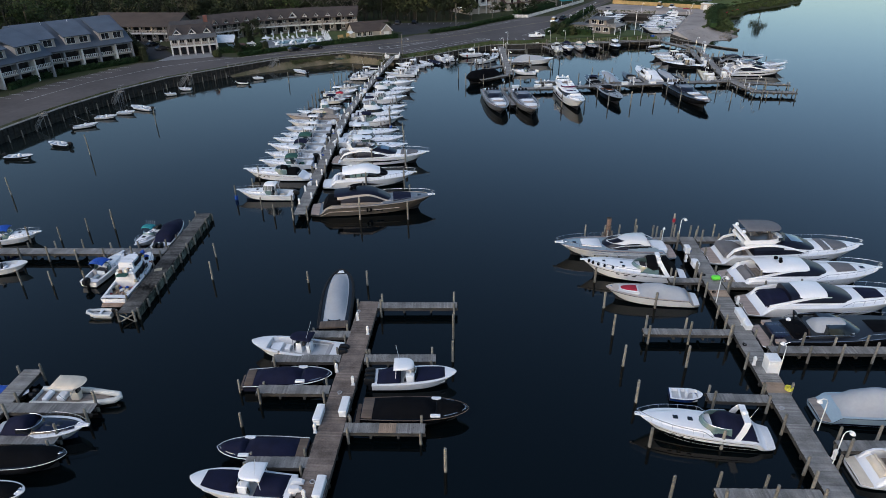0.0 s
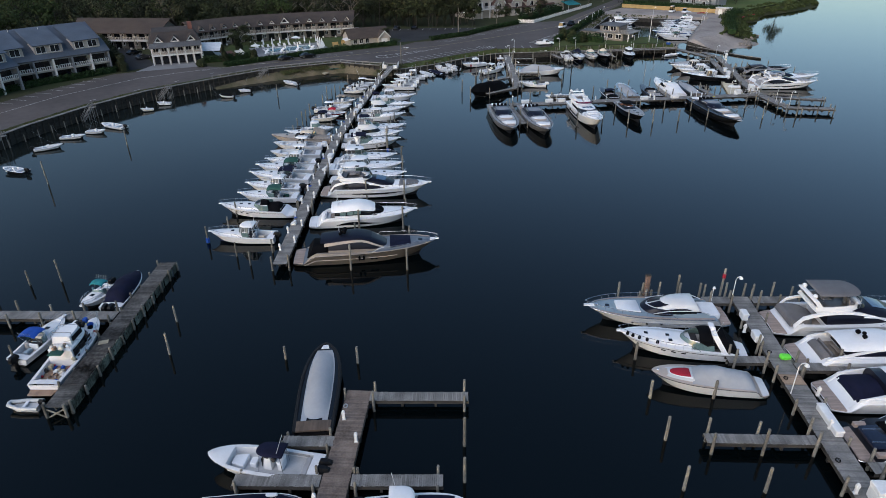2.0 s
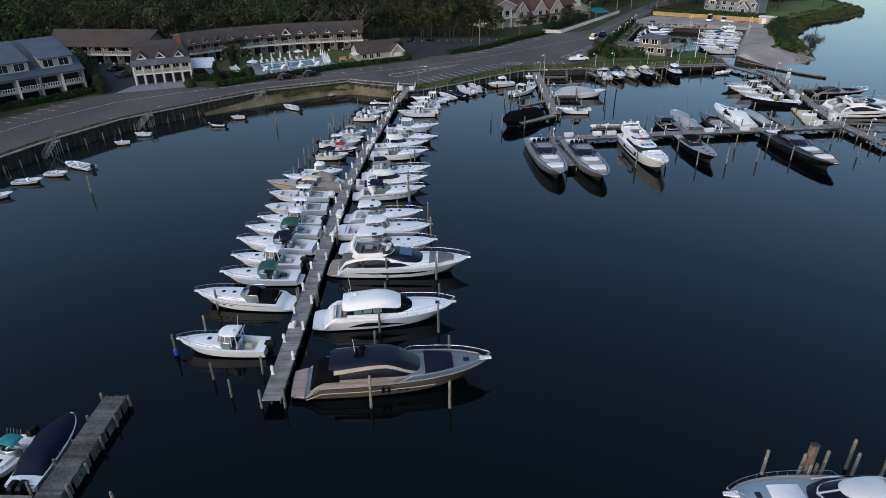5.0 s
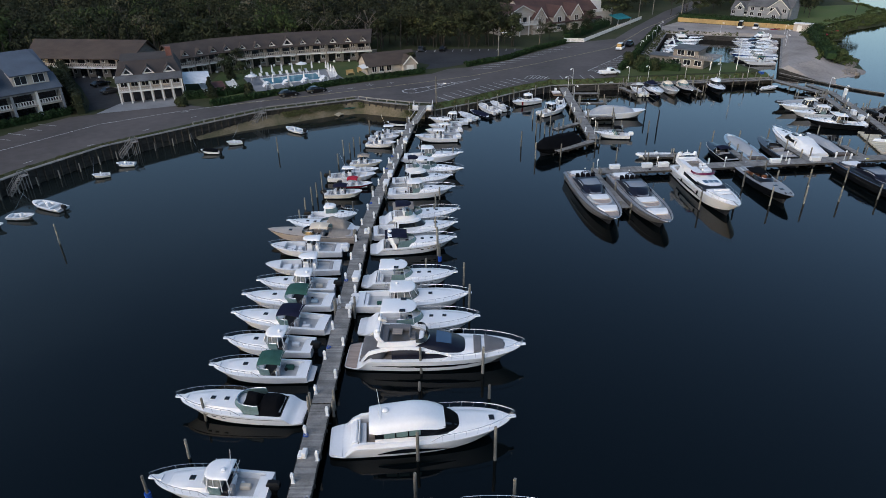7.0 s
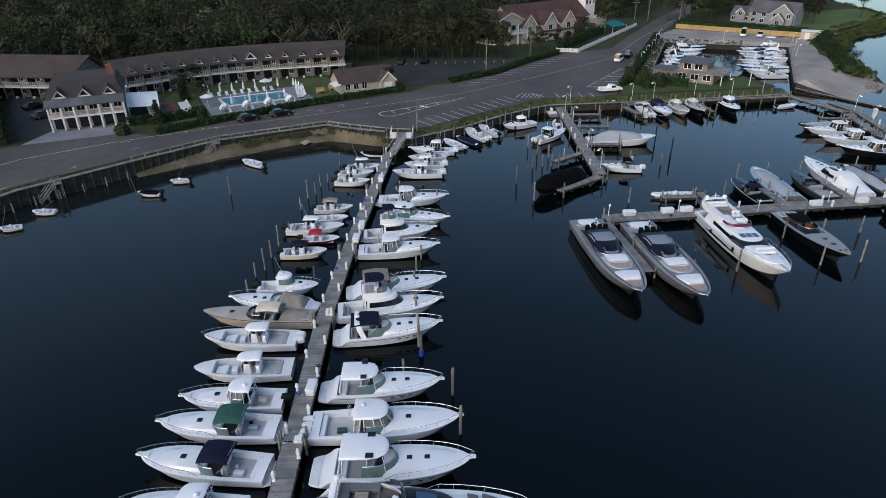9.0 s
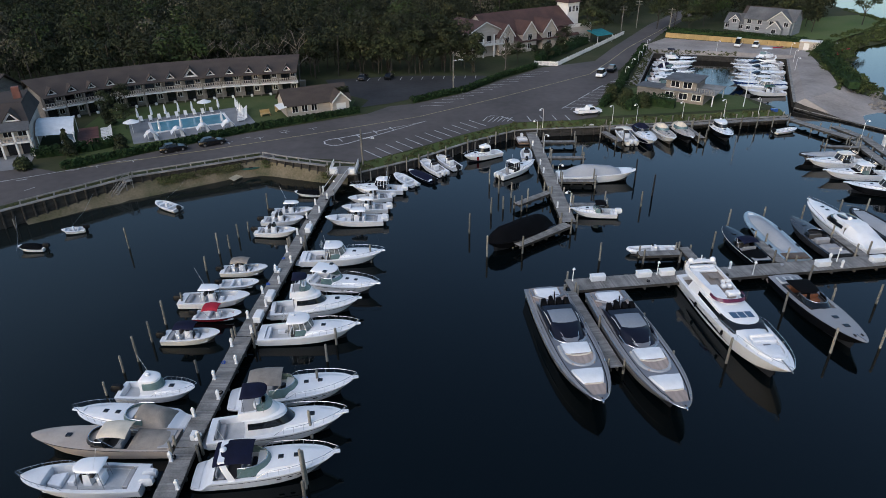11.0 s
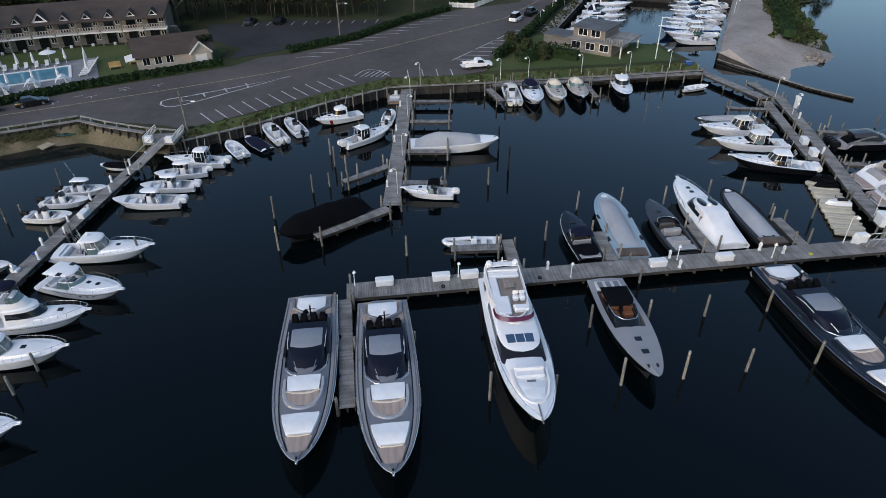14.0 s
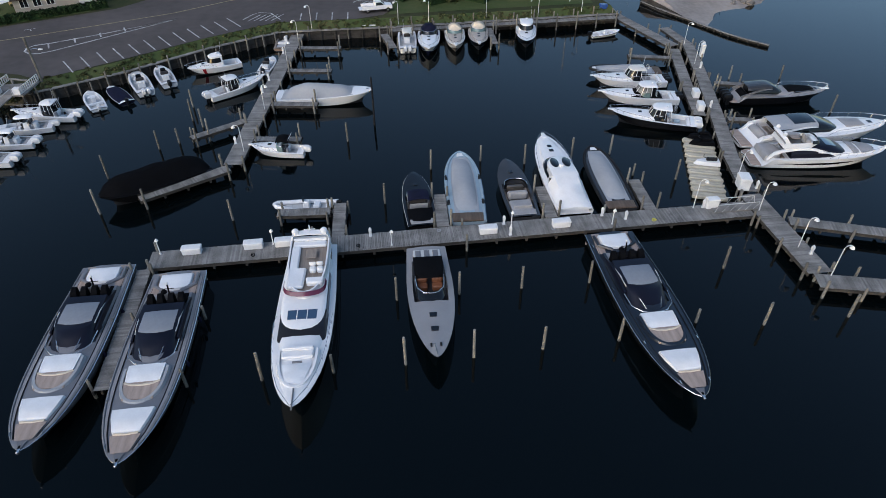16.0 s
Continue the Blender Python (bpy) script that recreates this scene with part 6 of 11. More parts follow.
def open_yacht(at, L, label, hull=None, top=None, deck=None):
    """A long open sports yacht with flush sun pads, a low dark windscreen and a silver hardtop."""
    hull, dk = hull or GREYH, deck or hull or GREYH
    b = Boat("open_sports_yacht", at, L, label, hull=hull, deck=dk, well=(0.155, 0.50), depth=0.5, sole=TEAKP, full=3.0, rub=STEEL, category="motor yacht", side=0.15, fb=1.95)
    z, B = b.z(0.3), b.B
    b.add("teak_aft_deck", pad(0.005 * L, 0.155 * L, B * 0.70, B * 0.78, b.z(0.1) + 0.03, b.z(0.1) + 0.09, 0.02), TEAKP)
    b.add("aft_sun_pad", tier((0.030 * L, 0.135 * L, B * 0.27, b.z(0.1) + 0.06), (0.034 * L, 0.131 * L, B * 0.255, b.z(0.1) + 0.36), 9, 2, 10, dome=0.04), CUSH, smooth=50)
    for s in (-1, 1):
        b.add("aft_bolster", tube([(0.14 * L, s * B * 0.12, b.z(0.1) + 0.2), (0.10 * L, s * B * 0.33, b.z(0.1) + 0.2), (0.03 * L, s * B * 0.33, b.z(0.1) + 0.16)], 0.16, 6), dk)
    b.add("cockpit_surround", ring_wall((0.165 * L, 0.585 * L, B * 0.40, z - 0.15), (0.175 * L, 0.545 * L, B * 0.355, z + 0.44), 0.22, 4.0, 12, True), dk, smooth=50)
    c = b.add("canopy_frame", tier((0.255 * L, 0.572 * L, B * 0.355, z + 0.10), (0.26 * L, 0.475 * L, B * 0.315, z + 0.92), 6.0, 3, 12), NAVYG, "dark wrap-round windscreen and side glass", smooth=50)
    b.add("hardtop", loft([[(u * L, y * B, z + 0.92 + d + 0.05 * (1 - (y / 0.26) ** 2) - 0.30 * max(0, u - 0.40) * L / 2) for y in (-0.26 + 0.1 * max(0, u - 0.40), -0.13, 0, 0.13, 0.26 - 0.1 * max(0, u - 0.40))] + [(u * L, y * B, z + 0.84 + d - 0.30 * max(0, u - 0.40) * L / 2) for y in (0.24, -0.24)]
                           for u, d in ((0.305, 0.0), (0.31, 0.05), (0.36, 0.06), (0.40, 0.06), (0.43, 0.04), (0.435, 0.0))]), top or SLATEC, smooth=50)
    b.add("windscreen_rail", tube([(u * L, y * B, z + e) for u, y, e in ((0.455, -0.36, 0.52), (0.525, -0.335, 0.44), (0.562, -0.20, 0.40), (0.572, 0, 0.38), (0.562, 0.20, 0.40), (0.525, 0.335, 0.44), (0.455, 0.36, 0.52))], 0.035), STEEL, "", c)
    for y in (-0.12, 0.12):
        b.add("wiper", tube([(0.545 * L, y * B, z + 0.36), (0.50 * L, y * B * 1.5, z + 0.74)], 0.02, 4), STEEL, "", c)
    for s in (-1, 1):
        b.add("side_screen", loft([[(u * L, s * B * 0.365, z + 0.30), (u * L, s * B * 0.355, z + 0.30 + e), (u * L, s * B * 0.325, z + 0.30 + e), (u * L, s * B * 0.335, z + 0.30)] for u, e in ((0.20, 0.12), (0.25, 0.36), (0.33, 0.52), (0.45, 0.34))]), NAVYG, "", c)
        b.add("roof_strut", tube([(0.30 * L, s * B * 0.315, z + 0.75), (0.36 * L, s * B * 0.315, z + 0.92), (0.425 * L, s * B * 0.30, z + 0.80)], 0.05, 5), HYP, "", c)
    m = b.add("helm_bench", pad(0.205 * L, 0.262 * L, B * 0.60, B * 0.62, z - 0.25, z + 0.42, 0.12), BLACKC, "black upholstered helm bench")
    for y in (-0.24, -0.085, 0.085, 0.24):
        hr = b.add("helm_seat", loft([[(0.235 * L + a, y * B + c2 * 0.27, z + e) for a, c2 in ((-0.3, -1.15), (0.28, -1.0), (0.28, 1.0), (-0.3, 1.15))] for e in (0.2, 0.85)] + [[(0.222 * L + a, y * B + c2 * 0.22, z + 1.22) for a, c2 in ((-0.2, -1), (0.14, -0.9), (0.14, 0.9), (-0.2, 1))]]), BLACKC, "", m, smooth=50)
        b.add("armrest", tube([(0.235 * L, y * B + 0.30, z + 0.45), (0.268 * L, y * B + 0.34, z + 0.5)], 0.07, 5), BLACKC, "", m)
    for s in (-1, 1):
        b.add("side_bench", pad(0.155 * L, 0.205 * L, 0.55, 0.55, z - 0.3, z + 0.18, 0.1, s * B * 0.25), BLACKC if s > 0 else CUSHG)
    ms = b.add("mast", join(tube([(0.20 * L, 0.1, z + 0.1), (0.185 * L, 0.1, z + 1.7)], 0.07), tube([(0.188 * L, -0.35, z + 1.25), (0.188 * L, 0.55, z + 1.25)], 0.035)), BLACKC)
    b.add("mast_light", ball((0.185 * L, 0.1, z + 1.75), 0.12), LAMPW, "", ms)
    b.add("radar_dome", ball((0.192 * L, -0.30, z + 1.0), 0.26, 0.7), BLACKC, "", ms)
    zf = b.z(0.66)
    b.add("foredeck_well", ring_wall((0.575 * L, 0.765 * L, B * 0.335, zf - 0.02), (0.585 * L, 0.752 * L, B * 0.315, zf + 0.30), 0.20, 3.4, 12, True), GREYB if hull is not BLACKH else dk, "raised grey coaming round the bow lounge", smooth=50)
    b.add("bow_sun_pad", loft([[(u * L, -B * y, zf + 0.04), (u * L, -B * y * 0.97, zf + e), (u * L, 0, zf + e + 0.04), (u * L, B * y * 0.97, zf + e), (u * L, B * y, zf + 0.04)] for u, y, e in ((0.568, 0.265, 0.06), (0.572, 0.27, 0.30), (0.61, 0.265, 0.34), (0.65, 0.25, 0.30), (0.663, 0.23, 0.16))], cap=True), CUSH, smooth=50)
    b.add("lounge_bolster", tube([(u * L, y * B, zf + 0.20) for u, y in ((0.655, -0.25), (0.668, -0.14), (0.672, 0), (0.668, 0.14), (0.655, 0.25))], 0.13, 6), CREAMC)
    b.add("bow_lounge_sole", pad(0.655 * L, 0.735 * L, B * 0.52, B * 0.42, zf + 0.03, zf + 0.27, 0.02), TEAKP)
    b.add("forward_sun_pad", loft([[(u * L, -B * y, b.z(u) + 0.05), (u * L, -B * y * 0.96, b.z(u) + e), (u * L, 0, b.z(u) + e + 0.04), (u * L, B * y * 0.96, b.z(u) + e), (u * L, B * y, b.z(u) + 0.05)] for u, y, e in ((0.775, 0.285, 0.08), (0.779, 0.29, 0.26), (0.82, 0.26, 0.28), (0.872, 0.195, 0.24), (0.879, 0.18, 0.08))], cap=True), CUSH, smooth=50)
    b.add("pad_bolster", tube([(0.882 * L, -B * 0.16, b.z(0.88) + 0.12), (0.886 * L, 0, b.z(0.88) + 0.13), (0.882 * L, B * 0.16, b.z(0.88) + 0.12)], 0.09, 6), CREAMC)
    b.add("teak_foredeck", loft([[(u * L, -b.g(u)[1] * 0.66, b.z(u) + 0.055 + 0.05 * b.g(u)[1]), (u * L, b.g(u)[1] * 0.66, b.z(u) + 0.055 + 0.05 * b.g(u)[1])] for u in (0.888, 0.905, 0.925, 0.945, 0.96)], closed=False), TEAKP)
    b.platform(TEAKP, 0.04 * L)
    x, bb, zz = b.g(1)
    b.add("bow_plate", pad(x - 0.7, x - 0.05, 0.7, 0.2, zz + 0.05, zz + 0.12, 0.02), GREYH)
    b.add("anchor", pad(x - 0.35, x + 0.25, 0.25, 0.15, zz - 0.1, zz + 0.12, 0.04), STEEL)
    us = [0.04 + 0.07 * k for k in range(14)]
    for s in (-1, 1):
        b.add("side_deck", loft([[(b.g(u)[0], s * b.g(u)[1] * 0.90, b.z(u) + 0.045), (b.g(u)[0], s * b.g(u)[1] * (0.80 - 0.02 * u), b.z(u) + 0.06)] for u in us], closed=False), GREYB2 if hull is not BLACKH else INKH)
        b.add("toe_rail", tube([(b.g(u)[0], s * (b.g(u)[1] * 0.955), b.z(u) + 0.06) for u in us], 0.045, 5), GREYB2 if hull is not BLACKH else INKH)
        # Dark tube stands in for the shadow line in the side deck's groove
        b.add("deck_groove", tube([(b.g(u)[0], s * b.g(u)[1] * 0.785, b.z(u) + 0.05) for u in us], 0.05, 4), RUBBER)
        for u in (0.10, 0.40, 0.72, 0.93):
            b.add("mooring_cleat", tube([(b.g(u)[0] - 0.16, s * b.g(u)[1] * 0.92, b.z(u) + 0.14), (b.g(u)[0] + 0.16, s * b.g(u)[1] * 0.92, b.z(u) + 0.14)], 0.035, 5), STEEL)
        b.add("hull_window", loft([[(x, s * (bb * 0.955 + 0.05), z2 * 0.42), (x, s * (bb * 0.975 + 0.05), z2 * 0.42 + 0.22 * min(1, (6 - k) / 3, (k + 0.5) / 2))] for k, (x, bb, z2) in enumerate([b.g(0.30 + 0.07 * k) for k in range(7)])], closed=False), GLASS)
        b.stripe(0.02, 0.96, 0.60, 0.66, STEEL if hull is BLACKH else HYP, "hull_stripe", (s,))
    b.fenders((0.3, 0.55), 1, NAVY)
    return b


def blue_hardtop(at, L, label):
    """A silver-sided sports yacht with a blue deck edged in teak, a dark raked windscreen and a low rounded hardtop."""
    b = Boat("sports_yacht", at, L, label, hull=SILVH, deck=BLUED, well=(0.20, 0.50), depth=0.5, sole=TEAKP, full=2.7, rub=STEEL, category="motor yacht", side=0.14, swoop=0.13, fb=1.75, B=4.35)
    z, B = b.z(0.35), b.B
    b.raised = (0.0, 0.001, 0.0)
    b.add("cockpit_surround", ring_wall((0.15 * L, 0.62 * L, B * 0.385, z - 0.2), (0.17 * L, 0.585 * L, B * 0.345, z + 0.32), 0.2, 4.0, 12, True), BLUED, smooth=50)
    g = b.add("windscreen", tier((0.42 * L, 0.640 * L, B * 0.355, z + 0.10), (0.42 * L, 0.585 * L, B * 0.325, z + 0.66), 3.4, 2, 12), NAVYG, "dark raked wrap-round windscreen", smooth=50)
    b.add("side_glass", tier((0.25 * L, 0.52 * L, B * 0.345, z + 0.25), (0.26 * L, 0.50 * L, B * 0.315, z + 0.72), 7, 1, 12), GLASS, "", g, smooth=50)
    lo, hi = (0.235 * L, 0.590 * L, B * 0.335, z + 0.64), (0.25 * L, 0.475 * L, B * 0.285, z + 1.10)
    top = b.add("hardtop", tier(lo, hi, 3.2, 3, 12, dome=0.14), SILVH, "low rounded silver-white hardtop", smooth=60)

    def front(y, t):
        x0, x1, w, zz = [p + (q - p) * t for p, q in zip(lo, hi)]
        q = (1 - min(1, (y / w) ** 2)) ** (1 / 3.2)
        return (x0 + (x1 - x0) * q + 0.03, y, zz + 0.015)
    for s in (-1, 1):
        b.add("front_window", loft([[front(s * B * (0.02 + 0.048 * k), t) for t in (0.12, 0.5, 0.88)] for k in range(5)], closed=False), NAVYG, "", top)
        b.add("side_opening", loft([[(u * L, s * (B * 0.338 + 0.01), z + 0.68), (u * L, s * (B * 0.330 + 0.01), z + 0.68 + e)] for u, e in ((0.29, 0.06), (0.33, 0.2), (0.40, 0.2), (0.45, 0.05))], closed=False), GLASS, "", top)
        b.add("side_rail", tube([(u * L, s * B * 0.36, z + e) for u, e in ((0.16, 0.25), (0.235, 0.72), (0.33, 0.70), (0.45, 0.66), (0.56, 0.36))], 0.05, 5), SILVH, "", top)
        us = [0.13 + 0.0655 * k for k in range(14)]
        b.add("side_deck_teak", loft([[(b.g(u)[0], s * b.g(u)[1] * 0.99, b.z(u) + 0.02), (b.g(u)[0], s * b.g(u)[1] * 0.86, b.z(u) + 0.055)] for u in us], closed=False), TEAKP)
        b.add("bulwark_cap", tube([(b.g(u)[0], s * b.g(u)[1], b.z(u) + 0.03) for u in us], 0.035, 5), STEEL)
        b.add("rub_strip", tube([(b.g(u)[0] * 0.99, s * (b.g(u)[1] * 0.965 + 0.03), b.z(u) * 0.62 + 0.06) for u in us[:10]], 0.04, 5), HYP)
        b.add("side_seat", pad(0.205 * L, 0.26 * L, 0.5, 0.5, b.zf, z + 0.28, 0.1, s * B * 0.27), NAVY)
        for u in (0.5, 0.6, 0.7):
            b.add("porthole", ball((u * L, s * (b.g(u)[1] * 0.93 + 0.02), b.z(u) * 0.5), 0.13, 0.6, 8), GLASS)
    b.add("bow_sun_pad", loft([[(u * L, -B * y, b.z(u) + 0.1), (u * L, -B * y * 0.97, b.z(u) + e), (u * L, 0, b.z(u) + e + 0.05), (u * L, B * y * 0.97, b.z(u) + e), (u * L, B * y, b.z(u) + 0.1)] for u, y, e in ((0.635, 0.25, 0.14), (0.64, 0.255, 0.23), (0.72, 0.235, 0.23), (0.795, 0.205, 0.21), (0.80, 0.20, 0.14))], cap=True), CUSH, smooth=50)
    b.add("deck_hatch", pad(0.845 * L, 0.875 * L, 0.5, 0.5, b.z(0.86) + 0.05, b.z(0.86) + 0.14, 0.03), GLASS)
    b.add("helm_seat", pad(0.29 * L, 0.34 * L, B * 0.5, B * 0.5, b.zf, z + 0.55, 0.12), CREAMC)
    b.add("aft_bench", pad(0.215 * L, 0.245 * L, B * 0.58, B * 0.58, b.zf, z + 0.36, 0.1), NAVY)
    b.add("aft_sun_pad", pad(0.075 * L, 0.205 * L, B * 0.55, B * 0.62, b.z(0.2) - 0.55, b.z(0.2) + 0.16, 0.12, crown=0.04), CUSH)
    b.deck_pad(0.004, 0.085, 0.97, 0.98, 0.03, TEAKP, "swim_platform")
    b.add("windlass", pad(0.925 * L, 0.95 * L, 0.35, 0.25, b.z(0.93) + 0.05, b.z(0.93) + 0.24, 0.05), STEEL)
    b.rail(0.40, 0.6, 0.06)
    b.pulpit()
    return b


def arch_express(at, L, label):
    """A white express cruiser: green wrap windscreen, black canvas in front of and behind a raked white arch."""
    b = Boat("express_cruiser", at, L, label, deck=WHITE, well=(0.13, 0.46), depth=0.6, category="cabin cruiser", swoop=0.12, fb=1.9)
    z, B = b.z(0.3), b.B
    b.trunk(0.45, 0.93, 0.30)
    b.hatches((0.63, 0.80), 0.36)
    b.add("deck_hatch", pad(0.60 * L, 0.63 * L, 0.36, 0.36, b.deck_top(0.61) - 0.05, b.deck_top(0.61) + 0.05, 0.03, 0.8), GLASS)
    b.windscreen(0.28, 0.565, 0.78, GLASSG, 0.42, 2.6, 0.84)
    b.add("helm_console", tier((0.38 * L, 0.47 * L, B * 0.34, b.zf), (0.39 * L, 0.46 * L, B * 0.30, b.zf + 0.9), 5), DARKM)
    b.add("helm_seat", pad(0.31 * L, 0.36 * L, B * 0.55, B * 0.55, b.zf, b.zf + 0.95, 0.1), CUSHG)
    c = b.add("canvas_top", loft([[(x * L, y * B, z + h - 0.5 * (abs(y) / 0.36) ** 3) for y in (-0.38, -0.33, -0.2, 0, 0.2, 0.33, 0.38)] + [(x * L, y * B, z + h - 0.05 - 0.5 * (abs(y) / 0.36) ** 3) for y in (0.36, 0.2, 0, -0.2, -0.36)] for x, h in ((0.30, 1.62), (0.34, 1.62), (0.37, 1.56), (0.40, 1.42))]), BLACKC, "black canvas top in front of the arch", smooth=50)
    for s in (-1, 1):
        b.add("canvas_side", loft([[(x * L, s * B * 0.385, z + a), (x * L, s * B * 0.375, z + e)] for x, a, e in ((0.24, 0.25, 0.45), (0.28, 0.25, 0.98), (0.33, 0.45, 1.10), (0.39, 0.85, 1.02))], closed=False), BLACKC, "", c)
    b.arch(0.20, 1.62, WHITE, -1.1)
    b.add("search_light", ball((0.29 * L, 0.75, z + 1.75), 0.17), FIBRE)
    b.add("aft_canvas", tier((0.085 * L, 0.24 * L, B * 0.40, z - 0.15), (0.20 * L, 0.28 * L, B * 0.33, z + 1.30), 8, 3, 10, dome=0.08), BLACKC, "black canvas enclosure over the aft cockpit", smooth=50)
    b.deck_pad(0.004, 0.085, 0.97, 0.98, 0.03, WHITE, "swim_platform")
    b.stripe(0.14, 0.97, 0.80, 0.86, NAVYH)
    for u in (0.50, 0.58, 0.66):
        b.stripe(u, u + 0.035, 0.56, 0.70, GLASS, "porthole")
    for u in (0.72, 0.80, 0.86, 0.91, 0.95):
        x, bb, zz = b.g(u)
        b.add("fender", ball((x, bb * 0.80, zz + 0.16), 0.16, 1.5, 6), BLACKC, "black fender laid on deck")
    b.rail(0.40, 0.5)
    b.pulpit()
    return b


def covered_boat(at, L, label, cover=NAVY, hull=None, plat=None, span=(0.06, 0.93), h=None, peak=0.4, bottom=None, deck=None, platd=0.0, full=2.9, rub=None, fb=None, swoop=0.0, hatch=None):
    b = Boat("covered_motorboat", at, L, label, hull=hull, deck=deck or hull or WHITE, bottom=bottom, well=None, category="motorboat", full=full, fb=fb, swoop=swoop, rub=rub or {NAVYH: CREAM, BLACKH: TEAK}.get(hull))
    b.cover(span[0], span[1], h or 0.10 * L, cover, peak, -0.03, 0.86, seed=L + at[0], dome=full > 3.5)
    if hatch:
        b.trunk(0.60, 0.88, 0.16, HYP)
        z = b.deck_top(0.74)
        for nm, m, g, e in (("hatch_coaming", WHITE, 0.10, 0.02), ("hatch_cover", hatch, 0.0, 0.07)):
            b.add(nm, tier((0.66 * L - g, 0.845 * L + g, b.B * 0.215 + g, z - 0.10), (0.665 * L - g, 0.84 * L + g, b.B * 0.20 + g, z + e - 0.03), 2.6, 1, 12, dome=0.03), m, smooth=50)
    if plat and swoop:
        b.deck_pad(0.004, 0.066, 0.95, 0.96, 0.025, plat, "swim_platform")
    elif plat:
        b.platform(plat, platd or 0.07 * L)
        if span[0] > 0.1:
            b.add("teak_aft_deck", pad(0.02 * L, span[0] * L - 0.02, b.B * 0.72, b.B * 0.78, b.fs + 0.04, b.fs + 0.08, 0.02), plat)
    x, bb, z = b.g(0.95)
    b.add("bow_cleat", pad(x - 0.2, x + 0.1, 0.3, 0.12, z + 0.08, z + 0.16, 0.03), STEEL)
    return b


def navy_launch(at, L, label, hull, canvas, split=0.62):
    """A blunt-bowed launch under canvas, with a slim rubbing strake and a teak stern deck."""
    b = Boat("covered_launch", at, L, label, hull=hull, deck=hull, well=None, category="launch", full=3.0, rub=BRTEAK if hull is BLACKH else CREAM, fb=0.45 + 0.075 * L)
    for s in (-1, 1):
        b.add("rubbing_strake", tube([(b.g(u)[0], s * (b.g(u)[1] + 0.03), b.z(u) + 0.01) for u in (0.01, 0.1, 0.2, 0.35, 0.5, 0.62, 0.72, 0.8, 0.87, 0.93, 0.97, 1.0)], 0.03, 5), BRTEAK if hull is BLACKH else CUSH)
        b.add("coaming_patch", pad(split * L - 0.5, split * L + 0.35, 0.34, 0.30, b.z(split) + 0.05, b.z(split) + 0.24, 0.04, s * b.g(split)[1] * 0.80), CUSH)
    b.cover(0.10, split, 0.095 * L, canvas, 0.42, -0.04, 0.90, seed=L)
    b.cover(split - 0.01, 0.96, 0.06 * L, canvas, split, -0.04, 0.86, seed=L + 2)
    b.deck_pad(0.01, 0.11, 0.90, 0.92, 0.03, BRTEAK, "teak_stern_deck")
    b.add("swim_platform", tier((-0.05 * L, 0.02, b.B * 0.40, 0.30), (-0.05 * L, 0.02, b.B * 0.40, 0.42), 9, 1), BRTEAK)
    b.add("bow_rail", tube([(b.g(u)[0] - 0.1, s * max(b.g(u)[1] - 0.16, 0), b.z(u) + 0.10) for s in (-1, 1) for u in ((0.78, 0.86, 0.93, 0.98) if s < 0 else (0.98, 0.93, 0.86, 0.78))], 0.03), STEEL)
    return b


